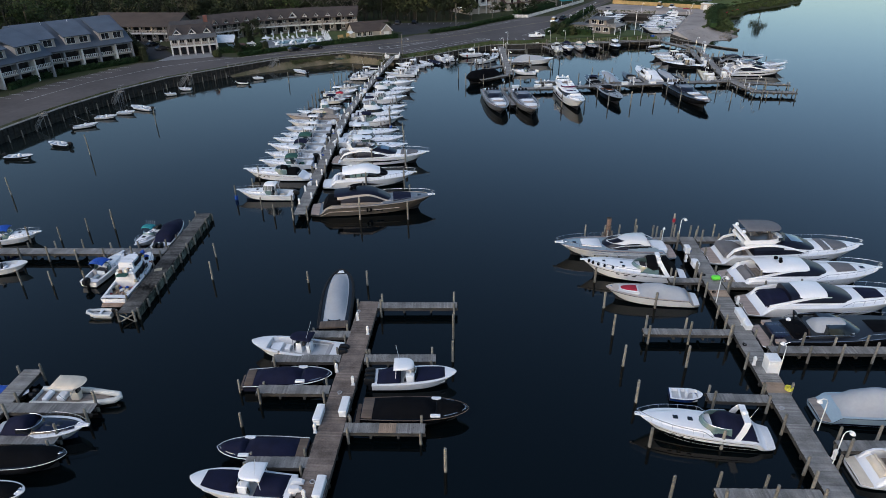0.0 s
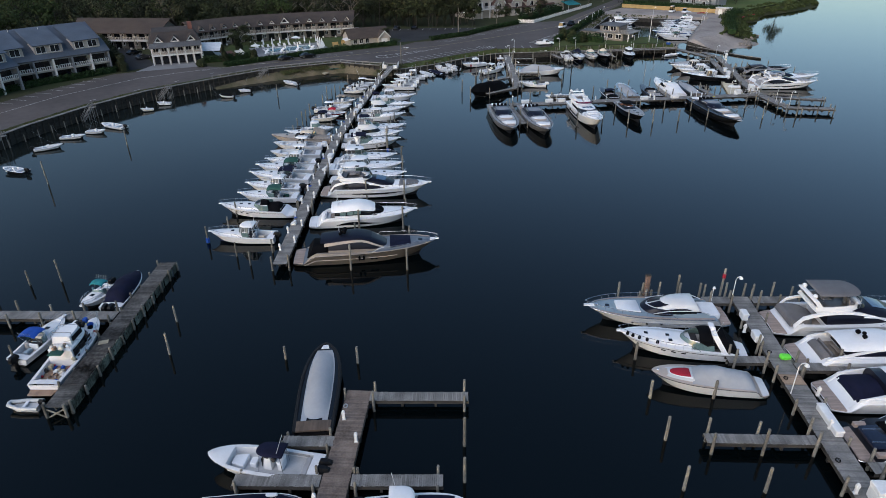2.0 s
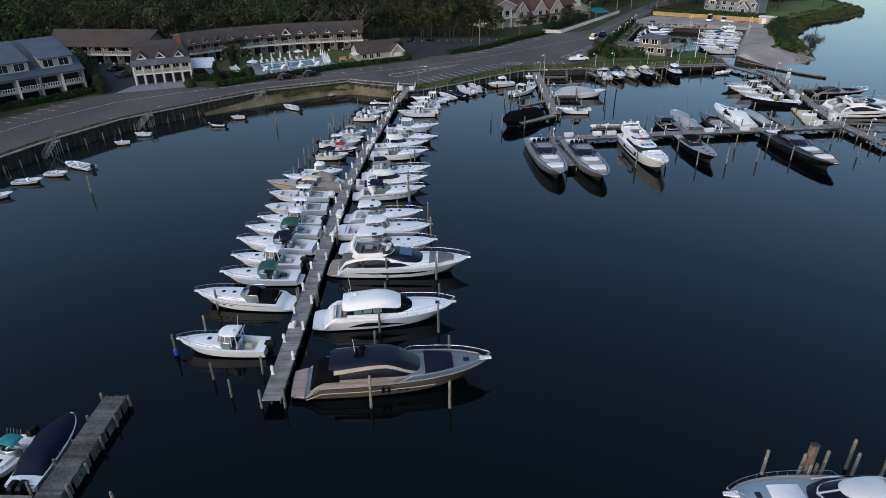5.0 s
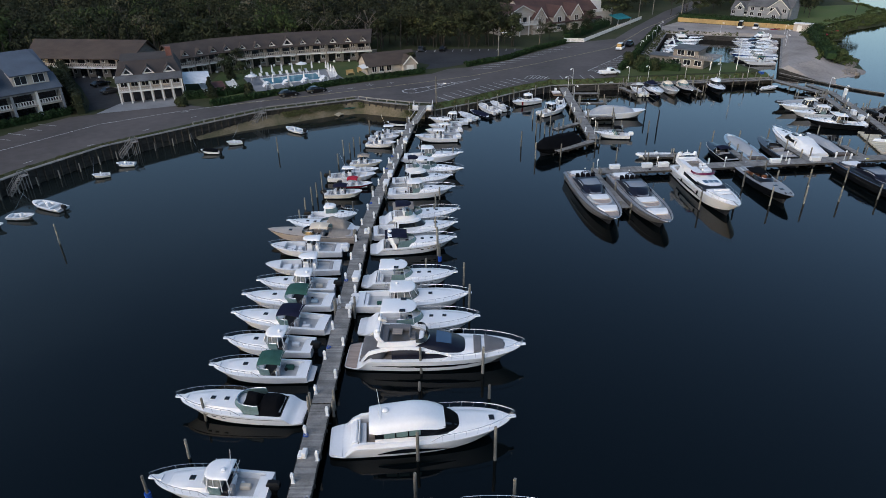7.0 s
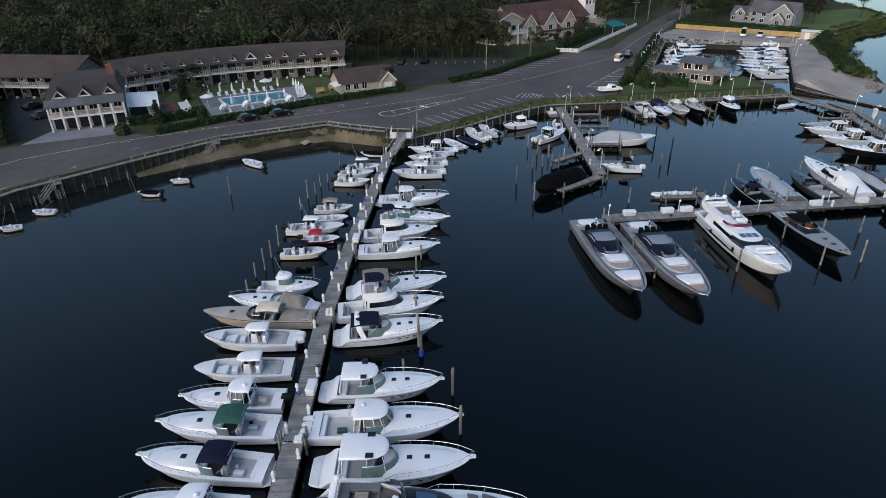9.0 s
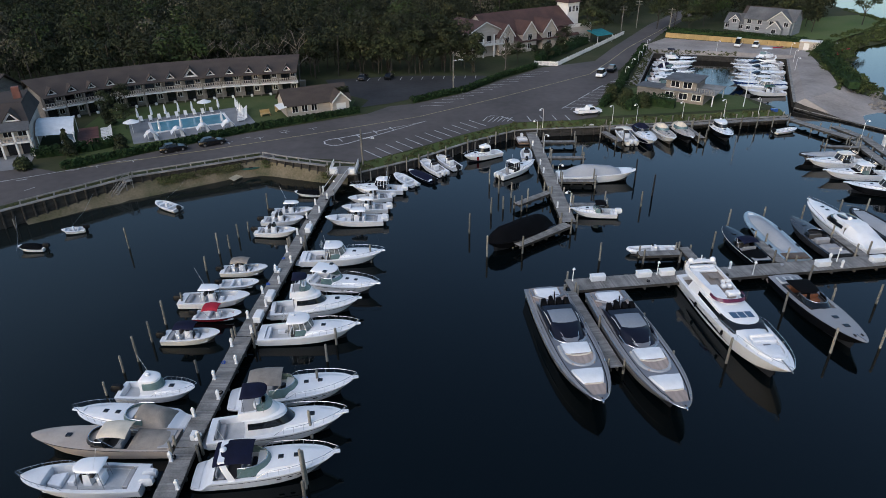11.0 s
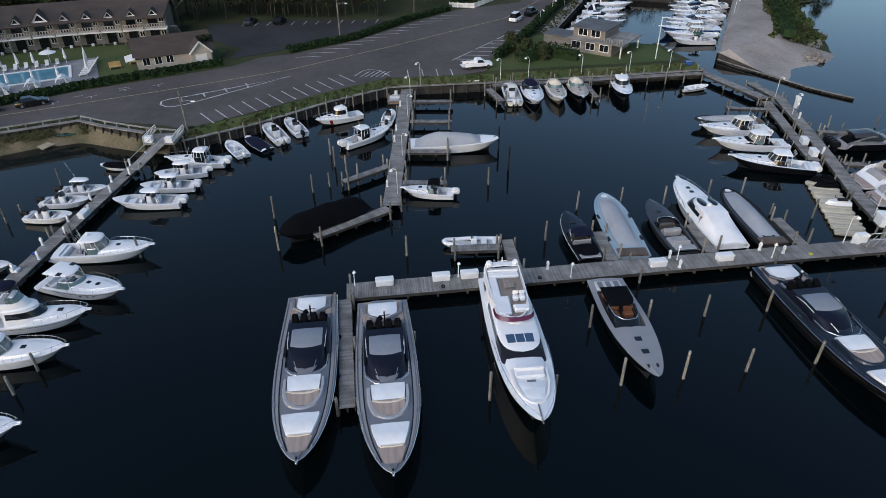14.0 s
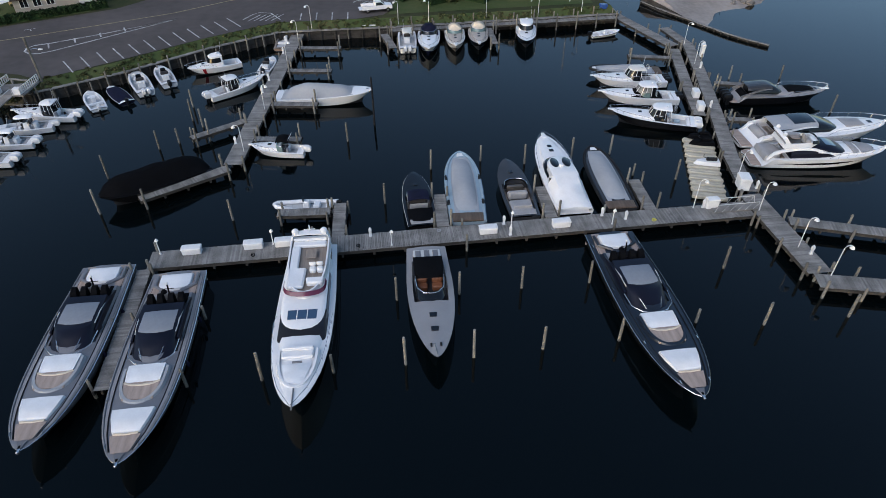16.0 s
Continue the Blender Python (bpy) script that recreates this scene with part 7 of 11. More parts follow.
def sedan_bridge(at, L, label, canvas=NAVY):
    """A convertible cruiser: white house with tinted windows, flybridge and canvas top."""
    b = Boat("flybridge_cruiser", at, L, label, deck=WHITE, well=(0.05, 0.27), depth=0.6, category="cabin cruiser")
    b.trunk(0.56, 0.92, 0.42)
    b.hatches((0.76,), 0.5)
    x0, x1, w, zt = b.house(0.28, 0.70, 1.55, WHITE, 0.82, (0.45, 0.82), GLASS, 0.14 * L, 0.1, 3.2, lip=0.2)
    f = b.add("flybridge", tier((x0 - 0.5, x1 - 0.2, w * 0.96, zt - 0.06), (x0 - 0.4, x1 - 0.7, w * 0.9, zt + 0.62), 3.2, 2, 10), WHITE, smooth=50)
    b.add("flybridge_floor", tier((x0 - 0.2, x1 - 1.1, w * 0.74, zt + 0.622), (x0 - 0.2, x1 - 1.1, w * 0.74, zt + 0.635), 3.2, 1, 10), CUSHG, "", f)
    b.add("helm_console", pad(x1 - 1.7, x1 - 1.2, w * 0.9, w * 0.8, zt + 0.6, zt + 1.05, 0.08), WHITE, "", f)
    b.add("helm_seat", pad(x0 + 0.8, x0 + 1.3, w * 1.1, w * 1.1, zt + 0.6, zt + 1.15, 0.08), CUSH, "", f)
    b.add("flybridge_screen", tier((x1 - 1.9, x1 - 0.75, w * 0.82, zt + 0.6), (x1 - 1.9, x1 - 1.1, w * 0.76, zt + 1.05), 3.2, 1, 10), GLASSG, "", f)
    t = b.add("bimini_top", tier((x0 - 0.1, x1 - 1.0, w * 0.86, zt + 2.0), (x0, x1 - 1.15, w * 0.8, zt + 2.1), 7, 1, 10, dome=0.06), canvas, smooth=50)
    for s in (-1, 1):
        for x in (x0 + 0.1, (x0 + x1) / 2 - 0.4, x1 - 1.4):
            b.add("bimini_pole", tube([(x, s * w * 0.88, zt + 0.6), (x, s * w * 0.82, zt + 2.03)], 0.025, 4), STEEL, "", t)
    b.seats(0.09, 0.09, CUSHG, 1)
    b.add("cockpit_ladder", join(*[tube([(x0 - 0.5, y, b.zf), (x0 - 0.1, y, zt + 0.3)], 0.03, 4) for y in (0.5, 0.95)]), STEEL)
    b.add("saloon_door", box(x0 - 0.14, x0 - 0.02, -0.8, 0.3, b.zf + 0.1, b.fs + 1.3), GLASS)
    b.stripe(0.04, 0.97, 0.80, 0.86, NAVYH)
    b.rail(0.5, 0.55)
    b.pulpit()
    b.platform(DECK, 0.05 * L)
    return b


def covered_tender(at, L, label, hull, cover):
    """A walled tender with a fat rubber rail and a long storage cover."""
    b = Boat("covered_tender", at, L, label, hull=hull, deck=hull, well=None, full=3.2, category="tender", side=0.12, fs=0.9, fb=1.35)
    b.cover(0.10, 0.90, 0.75, cover, 0.45, -0.10, 0.70, seed=L)
    pts = [b.g(u) for u in (0.0, 0.15, 0.3, 0.45, 0.6, 0.72, 0.82, 0.9, 0.95, 0.98)]
    ring = [(x, -bb, z - 0.06) for x, bb, z in pts] + [(b.L + 0.02, 0, b.fb - 0.06)] + [(x, bb, z - 0.06) for x, bb, z in pts[::-1]]
    b.add("rubber_fender_rail", tube(ring, 0.19, 6), RUBBER if hull is not BLUEH else BLUEH)
    for s in (-1, 1):
        for u in (0.25, 0.6):
            x, bb, z = b.g(u)
            b.add("fender_pad", pad(x - 0.5, x + 0.5, 0.3, 0.3, z - 0.25, z + 0.16, 0.1, s * bb), RUBBER)
    b.deck_pad(0.0, 0.10, 0.92, 0.92, 0.06, BRTEAK, "teak_stern_deck")
    b.platform(TEAKG, 0.05 * L)
    b.add("bow_hatch", pad(0.92 * L, 0.97 * L, 0.8, 0.5, b.z(0.95) + 0.05, b.z(0.95) + 0.12, 0.03), FIBRE)
    return b


def skiff(at, L, label, hull=None, engine=1, cover=None, cowl=None, canvas=None, deck=None):
    b = Boat("skiff", at, L, label, hull=hull, deck=deck or WHITE, well=None if cover else (0.06, 0.84), depth=0.32, category="skiff", fs=0.5, fb=0.8)
    if cover:
        b.cover(0.04, 0.9, 0.35, cover, 0.45, 0.0, 0.95, seed=L)
    else:
        b.add("thwart", pad(L * 0.28, L * 0.34, b.B * 0.75, b.B * 0.75, b.zf + 0.02, b.zf + 0.34, 0.04), CUSH)
        c = b.add("console", pad(L * 0.46, L * 0.55, 0.55, 0.5, b.zf, b.zf + 0.72, 0.06), WHITE)
        b.add("bow_locker", pad(L * 0.70, L * 0.82, b.B * 0.5, b.B * 0.3, b.zf, b.zf + 0.3, 0.04), CUSH)
    if engine:
        b.outboards(engine, cowl or ENGB, 0.8)
    if canvas:
        b.bimini(0.22, 0.55, 1.25, canvas, 0.78)
    return b


def rib(at, L, label, canvas=None, tubes=None, engines=1, sole=None):
    """An inflatable with a rigid floor."""
    B = 0.9 + 0.2 * L
    x, y, hd = at
    r = thing("inflatable_boat", pose(x, y, 0, 0, 0, hd), label, "inflatable boat", "moored boats")
    t, h = 0.09 * B + 0.04, 0.42
    pts = [(0, -B / 2 + t, h), (L * 0.55, -B / 2 + t, h + 0.03), (L * 0.78, -B * 0.36 + t, h + 0.10), (L * 0.93, -B * 0.16, h + 0.2), (L - t, 0, h + 0.24)]
    part("buoyancy_tube", tube(pts + [(a, -b, c) for a, b, c in pts[-2::-1]], t, 8), tubes or HYP, r, smooth=60)
    part("rigid_floor", join(pad(0.05, L * 0.72, B * 0.7, B * 0.5, -0.2, 0.32, 0.05), pad(L * 0.7, L * 0.9, B * 0.5, B * 0.15, 0.0, 0.36, 0.05)), sole or SOLE, r)
    part("transom", pad(0.0, 0.08, B * 0.62, B * 0.62, 0.1, 0.62, 0.03), WHITE, r)
    if L > 4:
        c = part("console", pad(L * 0.42, L * 0.52, 0.7, 0.6, 0.3, 1.15, 0.08), CREAMC if canvas else WHITE, r)
        part("console_screen", pad(L * 0.50, L * 0.52, 0.6, 0.5, 1.15, 1.5, 0.01), GLASS, c)
        part("seat", pad(L * 0.26, L * 0.36, 0.9, 0.9, 0.3, 0.8, 0.08), CUSH, r)
        part("seat", pad(L * 0.10, L * 0.17, B * 0.5, B * 0.5, 0.3, 0.7, 0.08), CUSH, r)
    else:
        part("seat", pad(L * 0.4, L * 0.5, B * 0.6, B * 0.6, 0.45, 0.55, 0.03), WHITE, r)
    for k in range(engines):
        yy = (k - (engines - 1) / 2) * 0.55
        e = part("outboard_motor", pad(-0.35, -0.02, 0.2, 0.2, -0.3, 0.5, 0.05, yy), ENGB, r)
        part("cowl", pad(-0.5, 0.1, 0.36, 0.40, 0.5, 1.0, 0.12, yy), ENGB, e)
    if canvas:
        part("bimini_top", tier((L * 0.26, L * 0.62, B * 0.38, 2.15), (L * 0.28, L * 0.58, B * 0.33, 2.25), 7, 1, 10, dome=0.08), canvas, r, smooth=50)
        part("bimini_frame", join(*[tube([(L * 0.42, s * B * 0.3, 0.5), (xx, s * B * 0.34, 2.2)], 0.025, 4) for s in (-1, 1) for xx in (L * 0.28, L * 0.56)]), STEEL, r)
    return r


def tall_covered(at, L, label):
    """An outboard boat with a tall storage cover draped over its hardtop."""
    b = Boat("covered_motorboat", at, L, label, hull=WHITE, deck=WHITE, well=None, category="motorboat", full=2.9, B=2.7)
    rings = []
    for i in range(19):
        u = 0.12 + 0.85 * i / 18
        x, w, z = b.g(u)
        h = 1.05 * min(1, i / 2.5, 1.25 - 0.85 * max(0, u - 0.42) / 0.5) if u < 0.72 else 1.05 * 0.74 * (0.99 - u) / 0.27
        h = max(0.12, h) + 0.07 * noise.noise((u * 8, 2, 5))
        fold = [1 + 0.07 * noise.noise((u * 14, k * 2.3, 8)) for k in range(6)]
        rings.append([(x, -w * 0.94, z + 0.01), (x, -w * 0.93, z + 0.06), (x, -w * 0.84 * fold[0], z + h * 0.55), (x, -w * 0.56 * fold[1], z + h * 0.93), (x, 0, z + h * fold[2]),
                      (x, w * 0.56 * fold[3], z + h * 0.93), (x, w * 0.84 * fold[4], z + h * 0.55), (x, w * 0.93, z + 0.06), (x, w * 0.94, z + 0.01)])
    b.add("boat_cover", loft(rings), NAVY, smooth=50)
    for s in (-1, 1):
        b.add("tie_rope", tube([(0.4 * L, s * (b.g(0.4)[1] + 0.06), b.z(0.4) + 0.4), (0.4 * L, s * (b.g(0.4)[1] + 0.08), b.z(0.4) - 0.5)], 0.025, 4), CREAM)
    b.outboards(2, ENGB)
    return b


def sportfisher(at, L, label):
    b = Boat("sport_fishing_boat", at, L, label, bottom=BOTTOM, well=(0.06, 0.34), depth=0.6, sole=TEAK, category="fishing boat")
    b.trunk(0.55, 0.9, 0.4)
    x0, x1, w, zt = b.house(0.34, 0.80, 1.15, WHITE, 0.80, (0.35, 0.85), GLASS, 0.9, 0.1)
    b.add("roof_hatch", pad(x1 - 2.4, x1 - 0.9, w * 1.2, w * 1.0, zt - 0.02, zt + 0.10, 0.04), GLASS)
    wh = b.add("wheelhouse", tier((x0 + 0.6, x0 + 3.4, w * 0.86, zt), (x0 + 0.7, x0 + 3.0, w * 0.78, zt + 0.9), 5, 1), WHITE)
    for s in (-1, 1):
        b.add("side_window", pad(x0 + 0.9, x0 + 2.6, 0.05, 0.05, zt + 0.18, zt + 0.72, 0.02, s * w * 0.84), GLASS, "", wh)
        for u in (0.36, 0.47, 0.58):
            b.add("side_window", pad(u * L, u * L + 0.85, 0.06, 0.06, b.z(0.4) + 0.25, b.z(0.4) + 0.85, 0.02, s * w * 1.13), GLASS)
    b.add("awning", tier((0.25 * L, 0.34 * L, b.B * 0.22, b.fs + 1.3), (0.25 * L, 0.34 * L, b.B * 0.20, b.fs + 1.36), 8, 1, dome=0.05), GREENC)
    fz = b.deck_top(0.85)
    for u, y, m, q in ((0.84, -0.3, BLUEC, 0.32), (0.87, 0.25, YELLOWP, 0.2), (0.81, 0.45, BLACKC, 0.3), (0.79, -0.55, BLACKC, 0.28)):
        b.add("gear_bag", ball((u * L, y, fz + q * 0.5), q, 0.7), m, "loose gear")
    rng = random.Random(4)
    for k in range(110):
        u = rng.uniform(0.03, 0.80)
        x, y = u * L, rng.uniform(-0.44, 0.44) * b.B
        q = rng.uniform(0.06, 0.24)
        z = b.zf if u < 0.33 else zt if abs(y) < w * 0.8 else b.z(u)
        tint = rng.choice((CUSH, CUSH, CREAMC, CREAM, TEAK, PLY, HYP, RUBBER, DARKM, REDC, BLUEC))
        if k % 3:
            b.add("crate", pad(x - q, x + q, q * 1.7, q * 1.4, z, z + q * rng.uniform(0.6, 2.4), 0.03, y), tint, "loose gear")
        else:
            b.add("bucket", ball((x, y, z + q), q, rng.uniform(0.6, 1.2), 6), tint, "loose gear")
    for u, y0, y1, h in ((0.36, -0.30, 0.30, 0.5), (0.45, -0.28, 0.28, 1.2), (0.58, -0.26, 0.26, 1.2)):
        b.add("roof_rail", tube([(u * L, y0 * b.B, zt), (u * L, y0 * b.B, zt + h), (u * L, y1 * b.B, zt + h), (u * L, y1 * b.B, zt)], 0.03, 5), STEEL)
    for s in (-1, 1):
        b.add("outrigger", tube([(0.5 * L, s * w, zt), (0.25 * L, s * (w + 0.4), zt + 1.6)], 0.02, 4), STEEL)
    b.platform(TEAK, 0.8)
    b.rail(0.5, 0.6)
    return b


def launch_boat(at, L, label, hull, canopy=CREAMC, deck=None, aft=None, rub=None, B=None):
    """An open launch: long foredeck, cockpit seats and a small canvas shade."""
    b = Boat("open_launch", at, L, label, hull=hull, deck=deck or hull, well=(0.08, 0.55), depth=0.5, sole=TEAKG, category="launch", B=B or 0.9 + 0.16 * L, full=2.6, rub=rub)
    b.windscreen(0.46, 0.62, 0.45, GLASS)
    b.seats(0.16 if not aft else 0.38, 0.42, CUSHG, 2 if not aft else 1)
    if aft:
        b.cover(0.03, 0.30, 0.35, aft, 0.25, -0.03, 0.86, seed=6)
    if canopy:
        b.bimini(0.30, 0.50, 1.3, canopy, 0.70)
    else:
        b.add("wide_cushion", pad(0.10 * L, 0.28 * L, b.B * 0.66, b.B * 0.7, b.zf, b.zf + 0.55, 0.15, crown=0.05), CUSHG)
        b.add("helm_seat", pad(0.34 * L, 0.40 * L, b.B * 0.6, b.B * 0.6, b.zf, b.zf + 0.9, 0.15), CUSHG)
    b.add("cockpit_carpet", pad(0.30 * L, 0.54 * L, b.B * 0.6, b.B * 0.6, b.zf + 0.015, b.zf + 0.03, 0.005), DARKM)
    b.add("helm_console", pad(0.49 * L, 0.53 * L, b.B * 0.55, b.B * 0.5, b.zf, b.zf + 0.7, 0.06), BROWNH)
    b.hatches((0.74,), 0.45)
    b.add("aft_sun_pad", pad(0.02 * L, 0.10 * L, b.B * 0.7, b.B * 0.74, b.fs + 0.03, b.fs + 0.16, 0.05), CUSHG)
    b.platform(TEAKG, 0.03 * L)
    return b


def sport_open(at, L, label):
    """A flat grey sport boat: an oval dark cockpit under a black canopy, tan seats and a long bare foredeck."""
    b = Boat("open_sport_boat", at, L, label, hull=BLACKH, deck=GREYB2, well=(0.14, 0.54), depth=0.65, sole=DARKM, full=2.0, category="sport boat", side=0.12, rub=GREYH)
    z, B = b.z(0.3), b.B
    b.add("cockpit_surround", ring_wall((0.15 * L, 0.575 * L, B * 0.36, z - 0.05), (0.16 * L, 0.555 * L, B * 0.34, z + 0.16), 0.10, 3.4, 12), BLACKG, smooth=50)
    b.add("windscreen", ring_wall((0.34 * L, 0.565 * L, B * 0.345, z + 0.14), (0.34 * L, 0.50 * L, B * 0.30, z + 0.62), 0.03, 3.2, 12, True), GLASS, smooth=50)
    b.add("windscreen_frame", tube([(0.36 * L, -B * 0.315, z + 0.62), (0.45 * L, -B * 0.285, z + 0.63), (0.495 * L, -B * 0.15, z + 0.63), (0.502 * L, 0, z + 0.63), (0.495 * L, B * 0.15, z + 0.63), (0.45 * L, B * 0.285, z + 0.63), (0.36 * L, B * 0.315, z + 0.62)], 0.03), STEEL)
    for y in (-0.17, 0.17):
        s = b.add("bucket_seat", pad(0.37 * L - 0.35, 0.37 * L + 0.3, 0.95, 0.9, b.zf, b.zf + 0.55, 0.1, y * B), TANSEAT)
        b.add("backrest", pad(0.37 * L - 0.45, 0.37 * L - 0.25, 0.95, 0.85, b.zf + 0.5, b.zf + 1.0, 0.08, y * B), TANSEAT, "", s)
    b.add("rear_bench", pad(0.175 * L, 0.215 * L, B * 0.6, B * 0.6, b.zf, b.zf + 0.85, 0.1), TANSEAT)
    b.add("dashboard", tier((0.45 * L, 0.545 * L, B * 0.30, b.zf), (0.46 * L, 0.53 * L, B * 0.28, z + 0.12), 4, 1, 10), DARKM)
    c = b.add("canopy", tier((0.165 * L, 0.375 * L, B * 0.33, z + 0.72), (0.175 * L, 0.365 * L, B * 0.30, z + 0.80), 7, 1, 10, dome=0.05), BLACKC, smooth=50)
    b.add("canopy_frame", join(*[tube([(x, s * B * 0.34, z + 0.1), (x, s * B * 0.31, z + 0.74)], 0.03, 4) for s in (-1, 1) for x in (0.2 * L, 0.35 * L)]), STEEL, "", c)
    b.add("engine_hatch", pad(0.035 * L, 0.135 * L, B * 0.62, B * 0.66, b.fs + 0.03, b.fs + 0.16, 0.05), HYP)
    for y in (-0.2, 0, 0.2):
        b.add("hatch_strip", pad(0.045 * L, 0.125 * L, 0.5, 0.5, b.fs + 0.16, b.fs + 0.20, 0.02, y * B), GREYH)
    for u in (0.665, 0.785):
        b.add("deck_hatch", pad(u * L - 0.26, u * L + 0.26, 0.62, 0.56, b.z(u) + 0.10, b.z(u) + 0.17, 0.02), GLASS)
    for s in (-0.4, 0.35):
        b.add("bow_cleat", pad(0.90 * L, 0.925 * L, 0.16, 0.14, b.z(0.91) + 0.05, b.z(0.91) + 0.16, 0.02, s), RUBBER)
    b.add("anchor_line", tube([(0.90 * L, -0.12, b.z(0.9) + 0.1), (0.985 * L, 0, b.z(0.98) + 0.08)], 0.035, 4), STEEL)
    b.platform(TEAKG, 0.06 * L)
    return b


def downeast(at, L, label):
    """A white fishing yacht: raised house with two dark oval roof windows and a white canvas tent over the cockpit."""
    b = Boat("sport_fishing_yacht", at, L, label, well=(0.02, 0.06), depth=0.3, category="fishing yacht", full=3.0, deck=WHITE)
    b.trunk(0.52, 0.93, 0.45)
    z, B = b.z(0.4), b.B
    h = b.add("deckhouse", tier((0.30 * L, 0.66 * L, B * 0.41, z - 0.1), (0.31 * L, 0.585 * L, B * 0.345, z + 1.25), 4, 3, 10, dome=0.10), WHITE, smooth=50)
    for s in (-1, 1):
        b.add("side_window", loft([[(u * L, s * B * (0.408 - 0.03 * e), z + 0.42), (u * L, s * B * (0.385 - 0.03 * e), z + 0.86)] for u, e in ((0.36, 0), (0.42, 0), (0.48, 0.1), (0.54, 0.6))], closed=False), GLASS, "", h)
        b.add("roof_window", loft([[(0.475 * L + 0.95 * k * math.cos(a * 0.5236), s * B * 0.16 + 0.43 * k * math.sin(a * 0.5236), z + 1.36 + e) for a in range(12)] for k, e in ((1.0, 0.0), (1.0, 0.05), (0.9, 0.08))]), GLASS, "dark oval roof window", h, smooth=50)
    b.add("windscreen", tier((0.46 * L, 0.652 * L, B * 0.395, z + 0.40), (0.46 * L, 0.605 * L, B * 0.36, z + 0.98), 4, 1, 10), GLASS, "", h, smooth=50)
    b.add("radar_dome", ball((0.42 * L, 0.1, z + 1.5), 0.28, 0.7), WHITE, "", h)
    rows = []
    for k in range(8):
        t = k / 7
        x, bb, zz = b.g(0.012 + 0.295 * t)
        e = 0.25 + 1.10 * t ** 0.7
        rows.append([(x, -bb * 0.93, zz + 0.02), (x, -bb * 0.90, zz + 0.30 * e + 0.1), (x, -bb * 0.62, zz + e), (x, 0, zz + e + 0.12), (x, bb * 0.62, zz + e), (x, bb * 0.90, zz + 0.30 * e + 0.1), (x, bb * 0.93, zz + 0.02)])
    b.add("cockpit_cover", loft(rows), CUSH, "white canvas cover over the cockpit", smooth=40)
    b.add("transom_band", pad(-0.04, 0.0, B * 0.78, B * 0.78, 0.40, 0.88, 0.005), BLACKH)
    b.hatches((0.73, 0.80), 0.5)
    for s in (-1, 1):
        b.stripe(0.02, 0.97, 0.78, 0.83, GLASS, "hull_stripe", (s,))
    b.rail(0.55, 0.35)
    b.pulpit()
    return b


